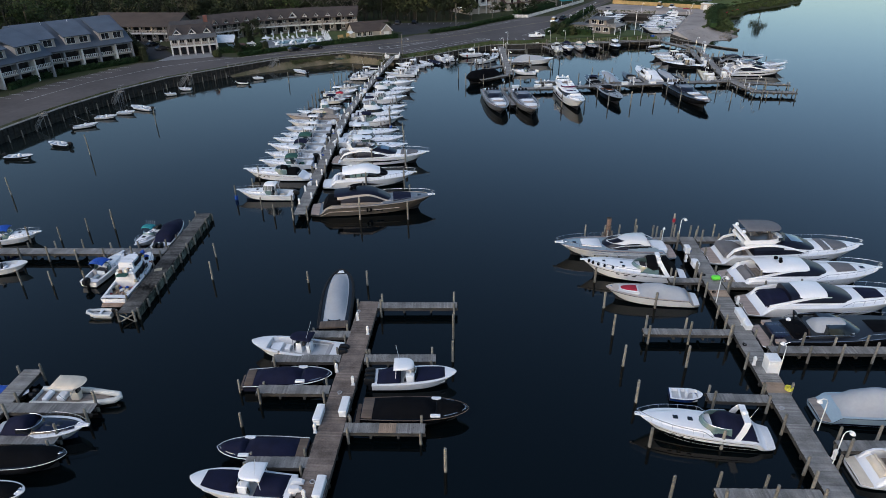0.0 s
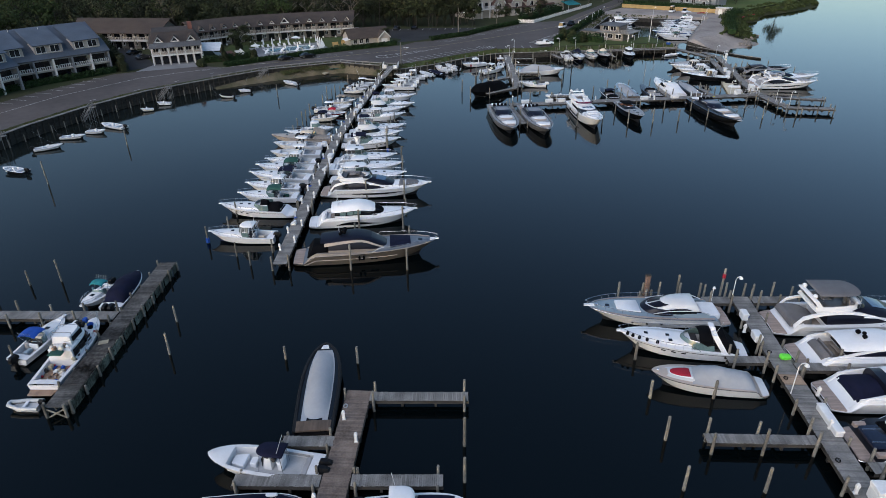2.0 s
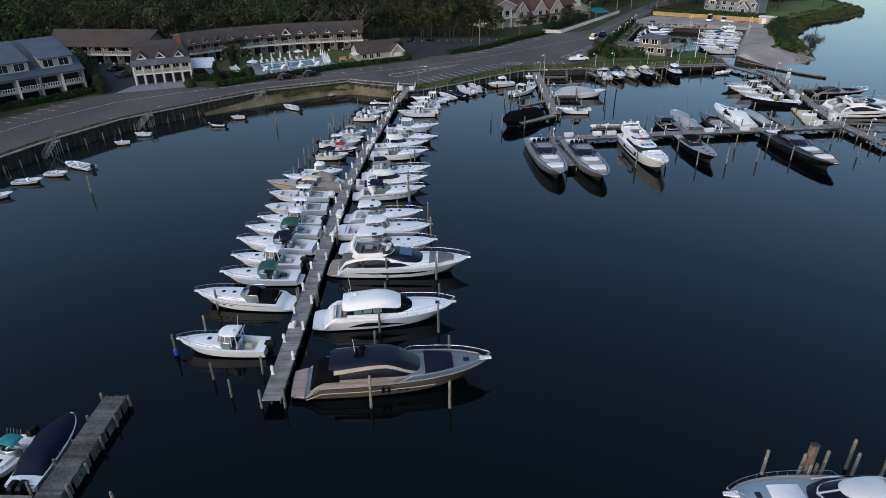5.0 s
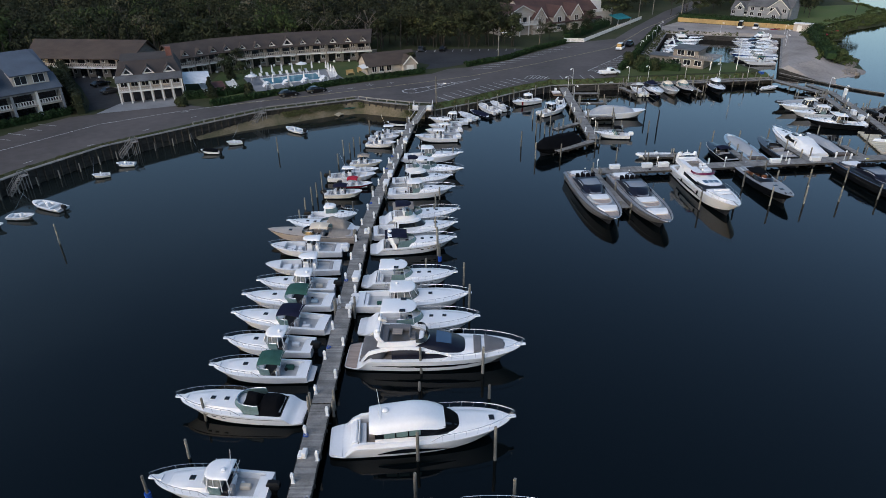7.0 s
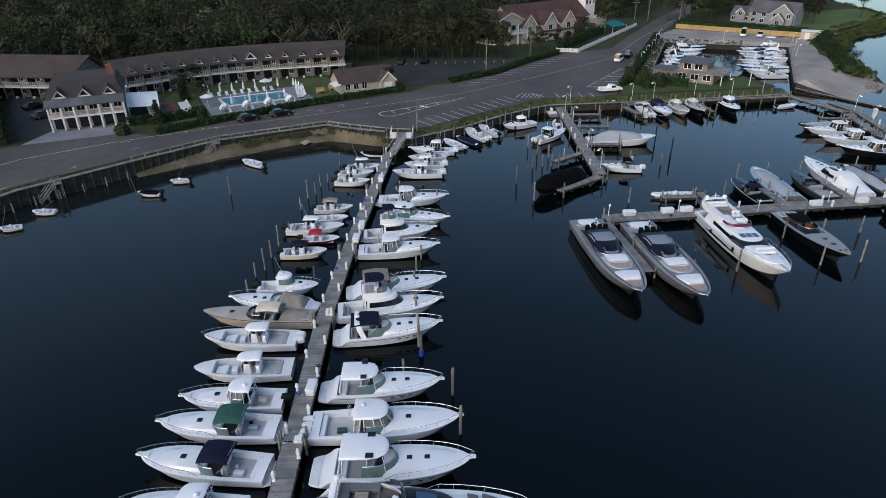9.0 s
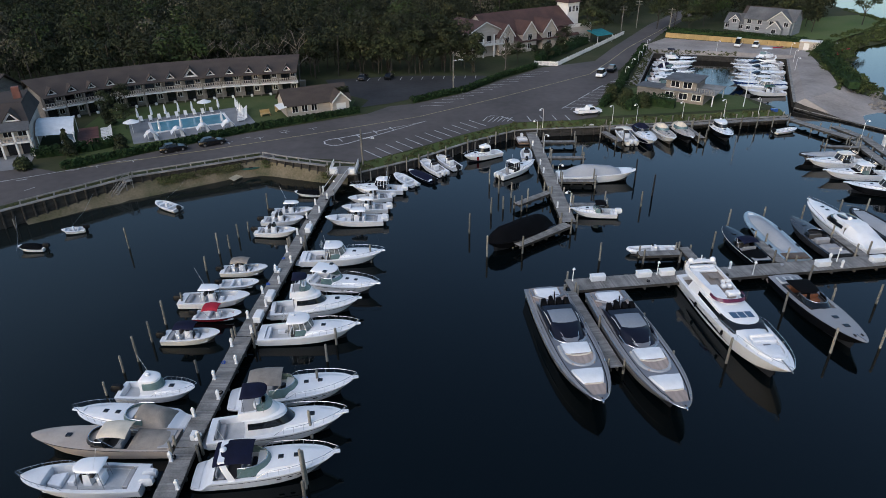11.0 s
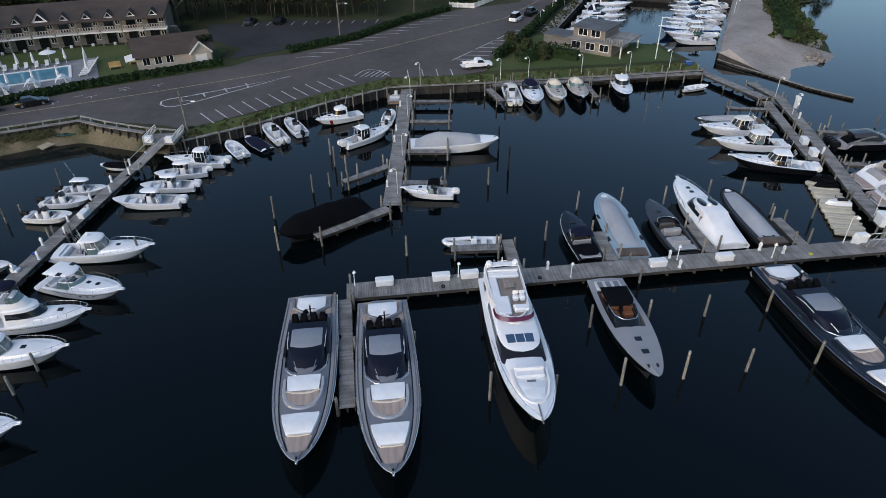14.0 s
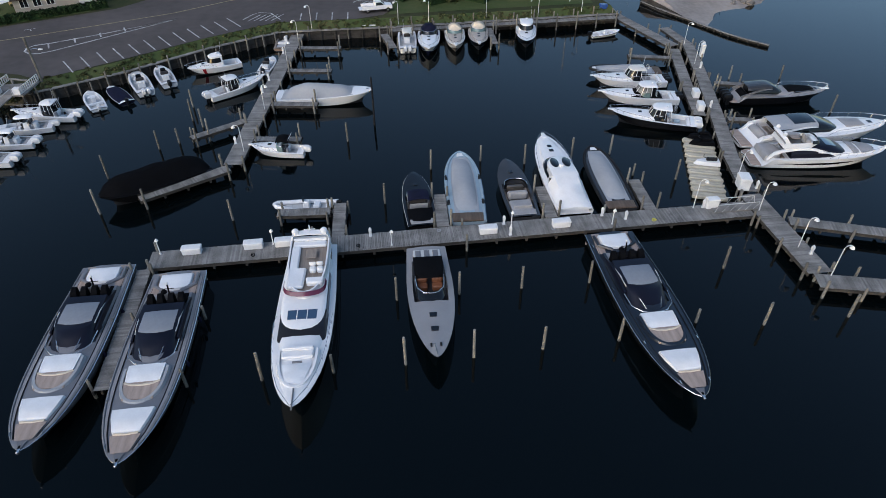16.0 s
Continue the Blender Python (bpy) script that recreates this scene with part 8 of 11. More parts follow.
def roof_yacht(at, L, label):
    """A white flybridge yacht: long roof with a blue roof light, black raked windscreen and padded foredeck."""
    b = Boat("flybridge_yacht", at, L, label, well=(0.03, 0.14), depth=0.4, sole=TEAKG, category="motor yacht", full=3.0, deck=WHITE, B=4.65, fb=2.55)
    b.trunk(0.60, 0.95, 0.30)
    z, B = b.z(0.35), b.B
    lo, hi = (0.14 * L, 0.715 * L, B * 0.415, z - 0.1), (0.16 * L, 0.605 * L, B * 0.365, z + 0.92)
    h = b.add("deckhouse", tier(lo, hi, 14, 3, 14), WHITE, smooth=50)
    for s in (-1, 1):
        b.add("side_window", loft([[(u * L, s * B * (0.408 - 0.02 * e), z + 0.24), (u * L, s * B * (0.392 - 0.03 * e), z + 0.70)] for u, e in ((0.26, 0), (0.34, 0), (0.44, 0), (0.54, 0.2), (0.62, 1.0))], closed=False), GLASS, "black saloon side window", h, smooth=50)
    b.add("windscreen", tier((0.50 * L, 0.708 * L, B * 0.412, z + 0.16), (0.50 * L, 0.618 * L, B * 0.372, z + 0.88), 16, 1, 14), BLACKG, "broad black raked windscreen", h, smooth=50)
    b.add("roof", tier((0.06 * L, 0.622 * L, B * 0.385, z + 0.92), (0.07 * L, 0.605 * L, B * 0.36, z + 1.02), 14, 1, 14, dome=0.06), WHITE, "", h, smooth=50)
    rl = b.add("roof_light", pad(0.515 * L, 0.570 * L, B * 0.50, B * 0.48, z + 1.04, z + 1.10, 0.02), SKYGLASS, "glossy roof light with a blue sky reflection in its colour", h)
    for y in (-0.085, 0.085):
        b.add("glazing_bar", pad(0.512 * L, 0.573 * L, 0.07, 0.07, z + 1.09, z + 1.12, 0.01, y * B), WHITE, "", rl)
    f = b.add("flybridge", tier((0.05 * L, 0.455 * L, B * 0.375, z + 1.02), (0.045 * L, 0.445 * L, B * 0.37, z + 1.20), 5, 1, 12), WHITE, smooth=50)
    b.add("flybridge_coaming", ring_wall((0.045 * L, 0.445 * L, B * 0.37, z + 1.18), (0.045 * L, 0.438 * L, B * 0.365, z + 1.60), 0.14, 4.5, 12), WHITE, "", f, smooth=50)
    b.add("flybridge_floor", tier((0.055 * L, 0.42 * L, B * 0.335, z + 1.20), (0.055 * L, 0.42 * L, B * 0.335, z + 1.22), 4.5, 1, 12), TEAKG, "", f)
    b.add("flybridge_screen", ring_wall((0.36 * L, 0.452 * L, B * 0.375, z + 1.38), (0.36 * L, 0.440 * L, B * 0.362, z + 1.66), 0.04, 4.5, 12, True), PLUM, "plum tinted wind deflector", f, smooth=50)
    s = b.add("flybridge_sofa", join(pad(0.075 * L, 0.115 * L, B * 0.62, B * 0.62, z + 1.22, z + 1.56, 0.1), pad(0.115 * L, 0.30 * L, 0.75, 0.75, z + 1.22, z + 1.56, 0.1, -B * 0.24), pad(0.27 * L, 0.40 * L, 1.5, 1.3, z + 1.22, z + 1.58, 0.12, -B * 0.17)), CUSH, "", f)
    b.add("backrest", pad(0.068 * L, 0.08 * L, B * 0.62, B * 0.62, z + 1.52, z + 1.76, 0.06), CUSH, "", s)
    b.add("flybridge_table", pad(0.15 * L, 0.21 * L, 0.9, 0.9, z + 1.56, z + 1.62, 0.03, 0.25), TEAKG, "", f)
    for y in (0.11, 0.24):
        hs = b.add("helm_seat", pad(0.285 * L - 0.3, 0.285 * L + 0.3, 0.56, 0.52, z + 1.22, z + 1.72, 0.12, y * B), CUSH, "", f)
        b.add("backrest", pad(0.285 * L - 0.38, 0.285 * L - 0.2, 0.56, 0.5, z + 1.68, z + 2.08, 0.08, y * B), CUSH, "", hs)
    b.add("helm_console", pad(0.345 * L, 0.385 * L, 1.5, 1.3, z + 1.22, z + 1.72, 0.1, B * 0.17), WHITE, "", f)
    ar = b.add("radar_arch", loft([[(0.055 * L + d, y, zz) for d in (-0.3, 0.3)] + [(0.055 * L + d, y * 0.92, zz + 0.13) for d in (0.3, -0.3)] for y, zz in ((-B * 0.37, z + 1.36), (-B * 0.34, z + 2.00), (0.01, z + 2.10), (B * 0.34, z + 2.00), (B * 0.37, z + 1.36))]), WHITE)
    for y in (-1.25, 1.25):
        b.add("radar_dome", ball((0.055 * L, y, z + 2.28), 0.34, 0.9), WHITE, "", ar)
    b.add("mast", join(tube([(0.05 * L, 0, z + 2.08), (0.045 * L, 0, z + 2.80)], 0.06), tube([(0.048 * L, -0.5, z + 2.40), (0.048 * L, 0.5, z + 2.40)], 0.04)), WHITE, "", ar)
    zd = b.deck_top(0.78)
    b.add("foredeck_coaming", ring_wall((0.722 * L, 0.925 * L, B * 0.335, zd - 0.25), (0.725 * L, 0.915 * L, B * 0.315, zd + 0.14), 0.18, 2.6, 12, True), WHITE, smooth=50)
    lg = b.add("foredeck_lounge", pad(0.738 * L, 0.775 * L, B * 0.52, B * 0.50, zd - 0.1, zd + 0.26, 0.1), CUSH)
    b.add("backrest", pad(0.728 * L, 0.742 * L, B * 0.50, B * 0.50, zd + 0.1, zd + 0.50, 0.06), CUSH, "", lg)
    b.add("foredeck_table", pad(0.786 * L, 0.795 * L, 0.7, 0.7, zd - 0.02, zd + 0.08, 0.02), GREYH)
    b.deck_pad(0.80, 0.895, 0.60, 0.50, 0.10, CUSH)
    for sg in (-1, 1):
        pts = [b.g(0.20 + 0.07 * k) for k in range(8)]
        b.add("hull_window", loft([[(x, sg * (bb * 0.965 + 0.03), z2 * 0.48), (x, sg * (bb * 0.985 + 0.03), z2 * 0.48 + 0.3 * min(1, (7 - k) / 3, (k + 0.6) / 2))] for k, (x, bb, z2) in enumerate(pts)], closed=False), GLASS)
    b.platform(DECK, 0.07 * L)
    b.fenders((0.3, 0.6), -1, BLACKC)
    b.rail(0.5, 0.55)
    x, bb, zz = b.g(1)
    b.add("anchor", tube([(x - 1.5, 0, zz + 0.08), (x + 0.3, 0, zz + 0.02)], 0.06), GREYH)
    return b


def dual_console(at, L, label, canvas=NAVY, cowl=None, engines=2, fore=True):
    """A white hardtop boat with snap-on covers over its open ends."""
    b = Boat("hardtop_boat", at, L, label, deck=WHITE, well=(0.08, 0.86), depth=0.4)
    b.cover(0.52, 0.86, 0.22, canvas, 0.55, -0.05, 0.80, seed=2) if fore else None
    b.cover(0.06, 0.34, 0.75, canvas, 0.30, -0.04, 0.84, seed=5)
    for s in (-1, 1):
        b.add("console", pad(0.40 * L, 0.50 * L, 0.7, 0.6, b.zf, b.zf + 1.0, 0.08, s * 0.62), WHITE)
    b.windscreen(0.38, 0.56, 0.55, GLASS, 0.3, 3.0, 0.72)
    b.hardtop(0.26, 0.50, 1.35, WHITE, 0.70, 2)
    b.outboards(engines, cowl or ENGB, 1.0)
    b.add("antenna", tube([(0.33 * L, 0.5, b.fs + 1.4), (0.33 * L - 0.3, 0.5, b.fs + 3.2)], 0.015, 4), WHITE)
    return b


# ---- the boats, dock by dock: stern x, y and heading, length ----
covered_tender((-13.3, 53.2, 95), 11.5, "black tender under a pale grey storage cover", BLACKH, GREYC)
center_console((-11.8, 49.4, 174), 9.1, "white center console with a navy top and black outboards", NAVY, "hard", 2)
navy_launch((-20.0, 45.2, 4), 8.0, "launch under a dark navy cover with a white rubbing strake", NAVYH, NAVY, 0.66)
navy_launch((-12.3, 36.6, 180), 7.3, "launch under a split navy cover with a teak stern", NAVYH, NAVY, 0.68)
dual_console((-12.5, 32.7, 176), 8.0, "white hardtop boat with navy covers and white outboards", NAVY, ENGW)
dual_console((-8.2, 45.5, 3), 7.8, "white hardtop boat with navy covers and black outboards", NAVY, ENGB, 3)
navy_launch((-8.6, 41.2, 0), 9.3, "long black launch under a black cover with teak stern", BLACKH, BLACKC, 0.70)
rib((-38.5, 43.0, -2), 8.1, "cream inflatable with a beige bimini top", CREAMC, CREAM, 2, TEAKG)
express_cruiser((-39.4, 38.6, -1), 8.0, "white and blue bowrider under a navy cover", NAVY, "camper", None, BOTTOMB, arch=False, trunk=NAVYH, glass=GLASS)
covered_boat((-38.9, 35.2, 1), 7.7, "black runabout under a black cover", BLACKC, BLACKH, rub=CREAM)
covered_boat((-38.4, 32.0, -2), 6.0, "white runabout under a black cover", BLACKC)
skiff((-44.2, 43.4, -4), 5.0, "small blue and brown runabout", TEAK, 1, BLUEC)
walkaround((-42.0, 76.8, -97), 5.0, "white cuddy boat with a teal bimini", TEALC, 1, kind="bimini")
tall_covered((-39.6, 71.6, 91), 7.4, "white outboard boat under a tall navy cover")
sportfisher((-39.2, 58.6, 91), 10.1, "cluttered old white sport fishing boat along the wharf")
walkaround((-44.2, 62.5, 82), 6.8, "white fishing boat with a bright blue bimini", BLUEC, 1, kind="bimini")
rib((-38.3, 56.6, -178), 2.9, "small pale grey inflatable dinghy with an outboard")
walkaround((-64.3, 73.6, 12), 6.8, "white fishing boat with a blue bimini", BLUEC, 1, kind="bimini")
center_console((-60.3, 65.3, 12), 6.5, "white open boat at the long dock", None, None, 1)
blue_hardtop((27.0, 71.2, 180), 14.7, "pale blue sports yacht with a white sun pad and low hardtop")
arch_express((26.6, 64.9, 173), 12.0, "white express cruiser with black canvas, white arch and green windscreen")
covered_boat((26.3, 59.7, 174), 10.1, "picnic boat under a grey cover with a red hatch cover", GREYC, SILVH, SILVH, (0.10, 0.66), 1.05, 0.42, deck=TANH, swoop=0.13, hatch=REDC)
express_cruiser((25.4, 38.7, 172), 10.6, "white express cruiser with navy canvas and black lower hull", NAVY, "camper", None, BLACKH).stripe(0.10, 0.93, 0.06, 0.46, BLACKH)
skiff((18.7, 44.1, -10), 2.8, "small blue and white dinghy at a finger dock", ROYAL, 0)
flybridge_yacht((30.6, 70.0, 0), 18.6, "white flybridge motor yacht with a charcoal top", CUSHD, padmat=CUSHD)
dw = coupe_yacht((30.6, 64.2, 0.5), 17.7, "white hardtop motor yacht with dark windows", stripe=True, padmat=CUSHD, sf=0.60, glass=NAVYG, sunroof=False)
rm = dw.add("radar_mast", tube([(0.345 * 17.7, -0.3, dw.top(0.2) - 0.05), (0.345 * 17.7, -0.3, dw.top(0.2) + 0.5)], 0.08, 6), BLACKC)
for x, y, q in ((0.345, -0.3, 0.24), (0.36, 0.25, 0.2), (0.335, 0.5, 0.26)):
    dw.add("radar_dome", ball((x * 17.7, y, dw.top(0.2) + 0.3), q, 0.8), BLACKC, "", rm)
coupe_yacht((30.6, 58.6, 0.5), 17.5, "white hardtop yacht with navy aft cover", canvas=NAVY, stripe=True, padmat=NAVY, sf=0.50, over=-0.12, glass=NAVYG, sunroof=False)
dark_open((29.8, 52.8, 0), 16.4, "black open sports yacht with grey canvas covers")
covered_boat((30.4, 42.1, -3), 12, "pale blue cruiser under a grey canvas cover", GREYC, BLUEH, TEAKG, (0.13, 0.80), 1.7, 0.40, deck=BLUEH, swoop=0.13, bottom=NAVYH).stripe(0.05, 0.95, 0.05, 0.30, NAVYH)
coupe_yacht((30.0, 35.3, -3), 12, "white cruiser with a tan swim platform", padmat=CREAMC, plat=CREAMC)
bronze_coupe((-22.1, 83.9, 7), 17.9, "bronze hardtop motor yacht with navy roof and black cockpit cover")
round_coupe((-22.4, 94.2, 7), 14.8, "white hardtop coupe yacht with a rounded roof")
flybridge_yacht((-22.9, 105.5, 0.5), 16.8, "white flybridge yacht with grey cushions and black hull windows", padmat=CUSHD)
express_cruiser((-22.5, 110.5, 1), 12.2, "white express cruiser with a hardtop", WHITE, "hard", arch=False)
walkaround((-23.3, 114.8, 2), 12.2, "white fishing boat with a hardtop and three white outboards", WHITE, 3, ENGW)
express_cruiser((-23.5, 119.6, 2), 10.8, "white express cruiser with a rounded hardtop", WHITE, "hard", arch=False)
express_cruiser((-23.6, 127.7, 7), 10.8, "white express cruiser with a navy bimini and arch", NAVY, "bimini")
sedan_bridge((-23.7, 131.9, 8), 11.0, "white flybridge cruiser with a navy top", NAVY)
express_cruiser((-23.5, 136.3, 8), 11.1, "white express cruiser with a taupe bimini", TAUPE, "bimini", arch=False)
walkaround((-23.2, 145.8, 4), 9.9, "white hardtop fishing boat with clear side curtains", WHITE, 0)
sedan_bridge((-23.1, 150.3, 7), 9.4, "small white flybridge cruiser with a navy bimini", NAVY)
express_cruiser((-21.3, 157.2, -16), 9.7, "white express cruiser with a white hardtop", WHITE, "hard", arch=False)
walkaround((-22.2, 162.0, 2), 10.1, "white walkaround fishing boat with a hardtop", WHITE, 0)
center_console((-12.9, 173.4, -177), 8.1, "white center console with a white top and white outboards", WHITE, "hard", 2, ENGW)
center_console((-12.6, 177.6, -174), 6.7, "white center console with a white hardtop", WHITE, "hard", 2, ENGW)
center_console((-12.4, 181.8, -165), 6.6, "white center console with a white top", WHITE, "hard", 1, ENGW)
walkaround((-10.7, 184.5, 179), 8.0, "white hardtop boat with dark windows", WHITE, 2, ENGW, glass=GLASS)
walkaround((-25.9, 89.3, 179), 8.7, "white walkaround boat with a white hardtop", WHITE, 1, bottom=BOTTOMB)
fc = express_cruiser((-25.1, 97.5, 177), 11.0, "white express cruiser with a black folded canvas top", BLACKC, "none", arch=False, plat=WHITE)
fc.cover(0.17, 0.36, 0.95, BLACKC, 0.24, 0.0, 0.84, seed=2)
fc.cover(0.34, 0.47, 1.25, BLACKC, 0.42, -0.5, 0.50, seed=12)
walkaround((-26.0, 102.9, -179), 8.9, "white cuddy boat with a grey-green canvas top", GREENC, 0, kind="bimini")
walkaround((-26.4, 106.6, 178), 8.6, "white walkaround boat with a white top", WHITE, 1)
walkaround((-25.7, 110.4, 175), 10.0, "white fishing boat with a navy bimini", NAVY, 0, kind="bimini")
walkaround((-26.0, 114.8, 179), 9.7, "white fishing boat with a dark green bimini", GREENC, 0, kind="bimini")
walkaround((-26.3, 118.3, -179), 8.7, "white boat with a white hardtop and dark outboard", WHITE, 1)
center_console((-26.5, 122.7, -176), 9.0, "white center console with a white hardtop", WHITE, "hard", 0)
center_console((-27.0, 127.2, -179), 9.2, "white center console with a hardtop and two white outboards", WHITE, "hard", 2, ENGW, rail=True)
launch_boat((-26.0, 130.9, 179), 11.7, "long tan open launch with a beige canvas shade", TANH, aft=TAUPE)
express_cruiser((-26.0, 133.1, 174), 9.6, "white express cruiser under a taupe canvas enclosure", TAUPE, "camper", arch=False)
pilothouse_boat((-33.6, 137.4, -2), 6.9, "small white pilothouse boat with a black outboard", 1, ENGB)
center_console((-33.0, 145.7, 1), 5.8, "cream center console with a navy bimini", NAVY, "bimini", 1, hull=CREAM)
skiff((-31.3, 149.9, -1), 5.1, "white open boat with a red hull and red canopy", REDH, 1, canvas=REDC)
center_console((-33.8, 152.6, 1), 7.8, "white center console with a white T-top and red seat cover", WHITE, "hard", 1)
skiff((-30.6, 156.4, 0), 4.6, "small white open boat with a black outboard", None, 1)
center_console((-31.3, 159.3, 1), 5.6, "cream center console with a taupe bimini", TAUPE, "bimini", 1, hull=CREAM)
center_console((-30.0, 170.1, -5), 5.7, "small white center console with a black outboard", None, None, 1)
center_console((-30.0, 173.5, -1), 5.9, "small white center console", None, None, 1)
center_console((-29.2, 176.3, 1), 5.9, "small white center console with a top", WHITE, "hard", 1)
skiff((-23.2, 183.6, 178), 4.4, "small white skiff under a dark cover", None, 1, BLACKC)
skiff((-8.9, 186.6, 126), 6.1, "white open boat with a white outboard", None, 1, None, ENGW)
skiff((-6.0, 188.6, 133), 6.1, "boat under a navy cover with a black outboard", NAVYH, 1, NAVY)
center_console((-4.3, 191.1, 123), 7.5, "white center console with two white outboards", NAVY, None, 2, ENGW)
center_console((-2.0, 193.8, 122), 6.5, "white center console with a black outboard", None, None, 1, ENGB)
pilothouse_boat((5.8, 201.9, -149), 7.6, "white pilothouse patrol boat with a red slash", 0, None, GLASS).stripe(0.70, 0.76, 0.0, 1.0, REDH)
walkaround((4.7, 189.8, 41), 8.2, "white hardtop boat with dark glass and white outboards", WHITE, 2, ENGW, glass=GLASS)
center_console((10.2, 197.9, 85), 5.0, "small white center console by the walk", None, None, 1, ENGB)
skiff((10.9, 207.4, 91), 8.4, "old brown wooden boat", TEAK, 0, deck=TEAKG)
covered_boat((14.1, 189.0, 2), 12.9, "white yacht under a pale grey cover", GREYC, WHITE, None, (0.06, 0.80), 1.5, 0.35, full=3.5)
walkaround((20.3, 175.0, 175), 6.3, "small white cuddy boat with a black bimini", BLACKC, 1, ENGW, kind="bimini")
covered_boat((10.0, 171.4, -140), 11.6, "motorboat wholly under a black cover", BLACKC, BLACKH, None, (0.0, 0.985), 1.9, 0.45, rub=BLACKC, full=3.8, fb=1.7)
rib((25.5, 163.9, 180), 6.7, "white tender with two black outboards", None, WHITE, 2)
open_yacht((6.75, 153.2, -83.3), 19.2, "long silver-grey open sports yacht with white sun pads", GREYH, None, LAVD)
open_yacht((13.35, 152.3, -83), 19.3, "long silver-grey open sports yacht with white sun pads", GREYH, None, LAVD)
roof_yacht((24.5, 156.0, -85), 19.0, "white flybridge motor yacht with black windscreen")
sport_open((34.8, 156.0, -85), 14.0, "flat grey open sport boat with a black hull and canopy")
open_yacht((52.0, 157.7, -82.7), 19.6, "long black open sports yacht with white sun pads", BLACKH, None, INKH)
launch_boat((34.4, 159.8, 98), 9.2, "black-hulled launch with a navy canopy", BLACKH, NAVY, BLACKH, BLACKC, rub=CREAM, B=3.1)
covered_tender((38.9, 160.5, 93), 12.8, "pale blue tender under a grey storage cover", BLUEH, GREYC)
launch_boat((44.6, 161.1, 97), 10.4, "dark grey open tender with grey cushions", DARKH, None, DARKH, B=3.3)
downeast((49.6, 161.7, 96), 14.5, "white sport fishing yacht with a raked cabin")
covered_tender((54.5, 162.6, 95), 11.9, "grey tender under a pale storage cover", DARKH, GREYC)
center_console((30.9, 206.1, 94), 9.2, "cream center console with a T-top", CREAM, "hard", 2, ENGW, hull=CREAM)
express_cruiser((34.0, 216.3, -89), 12.1, "blue and white runabout with a navy cover", NAVY, "camper", None, NAVYH, glass=GLASS, arch=False).stripe(0.1, 0.95, 0.1, 0.7, NAVYH)
express_cruiser((38.2, 216.4, -89), 10.6, "tan and white runabout with a cream canvas", CREAMC, "camper", None, BROWNH, deck=CREAM, arch=False, trunk=TANH)
express_cruiser((42.2, 217.2, -91), 10.9, "dark-hulled runabout with tan decks and cream canvas", CREAMC, "camper", BLACKH, deck=TANH, arch=False, trunk=TANH)
pilothouse_boat((50.4, 218.1, -95), 10.9, "white hardtop cruiser with black glass and hull", 0, None, GLASS, hull=BLACKH)
covered_tender((67.6, 197.0, 179), 10.1, "grey tender with a fitted grey cover", GREYH, GREYC)
walkaround((67.5, 194.2, -179), 10.2, "cream hardtop boat with dark glass", CREAM, 3, glass=GLASS)
bc = walkaround((67.6, 188.6, 178), 10.2, "white hardtop boat with a black cockpit canvas", WHITE, 2, ENGB)
bc.cover(0.22, 0.62, 0.75, BLACKC, 0.45, -0.05, 0.80, seed=6)
walkaround((67.7, 181.0, 166), 10.4, "white hardtop boat with a black hull and white outboards", WHITE, 3, ENGW, BLACKH, glass=GLASS)
bk = coupe_yacht((74.3, 188.9, 1), 13.0, "black sports cruiser with a dark hardtop and black outboards", BLACKH, DARKH, GLASS, deck=GREYB2, h=1.35, house=(0.20, 0.56), padmat=BLACKC, sunroof=False, coam=GREYH)
bk.outboards(4, ENGB, 1.1)
bk.deck_pad(0.64, 0.86, 0.70, 0.55, 0.05, BLACKC, "bow_well_cover")
coupe_yacht((71.3, 177.6, 4), 18.1, "silver-white hardtop yacht with grey roof", None, GREYC, GLASS)
flybridge_yacht((71.0, 173.2, -1), 15.2, "white flybridge yacht with dark windows")
skiff((60.6, 212.8, 17), 5.2, "small grey tender on a float", HYP, 1)
skiff((-80.8, 133.6, 7), 4.7, "white open skiff on a shore mooring", None, 1)
skiff((-81.7, 126.1, 29), 4.9, "white skiff on a shore mooring", None, 1, canvas=None)
skiff((-77.6, 137.5, -4), 4.0, "small white skiff on a shore mooring", None, 0)
skiff((-71.0, 140.1, 159), 6.3, "white skiff with a black outboard on a shore mooring", None, 1)
skiff((-71.3, 154.5, -152), 2.7, "cream dinghy on a shore mooring", CREAM, 0)
skiff((-69.4, 159.5, -171), 3.1, "small white dinghy on a shore mooring", None, 0)
skiff((-56.6, 166.1, -179), 3.5, "white skiff with a black cover on a mooring", None, 1, BLACKC)
skiff((-54.2, 171.7, -160), 2.9, "old white dinghy on a shore mooring", None, 1)
skiff((-43.6, 178.0, 149), 5.0, "white skiff with a black outboard near the beach", None, 1)
skiff((-84.1, 107.9, -1), 5.3, "dark and white skiff on a mooring", BLACKH, 1)
skiff((-75.8, 114.4, 164), 5.0, "black skiff on a mooring", BLACKH, 1)
coupe_yacht((44.5, 246.9, -8), 11.5, "white hardtop cruiser in the inner basin")
express_cruiser((46.9, 253.0, -8), 10, "white express cruiser in the inner basin", WHITE, "hard", arch=False)
coupe_yacht((49.2, 259.1, -8), 12, "white cruiser with navy canvas in the inner basin", canvas=NAVY)
coupe_yacht((51.6, 265.1, -8), 11, "white cruiser with dark glass in the inner basin")
express_cruiser((54.0, 271.2, -8), 10, "white express cruiser with a navy cover", NAVY, "camper")
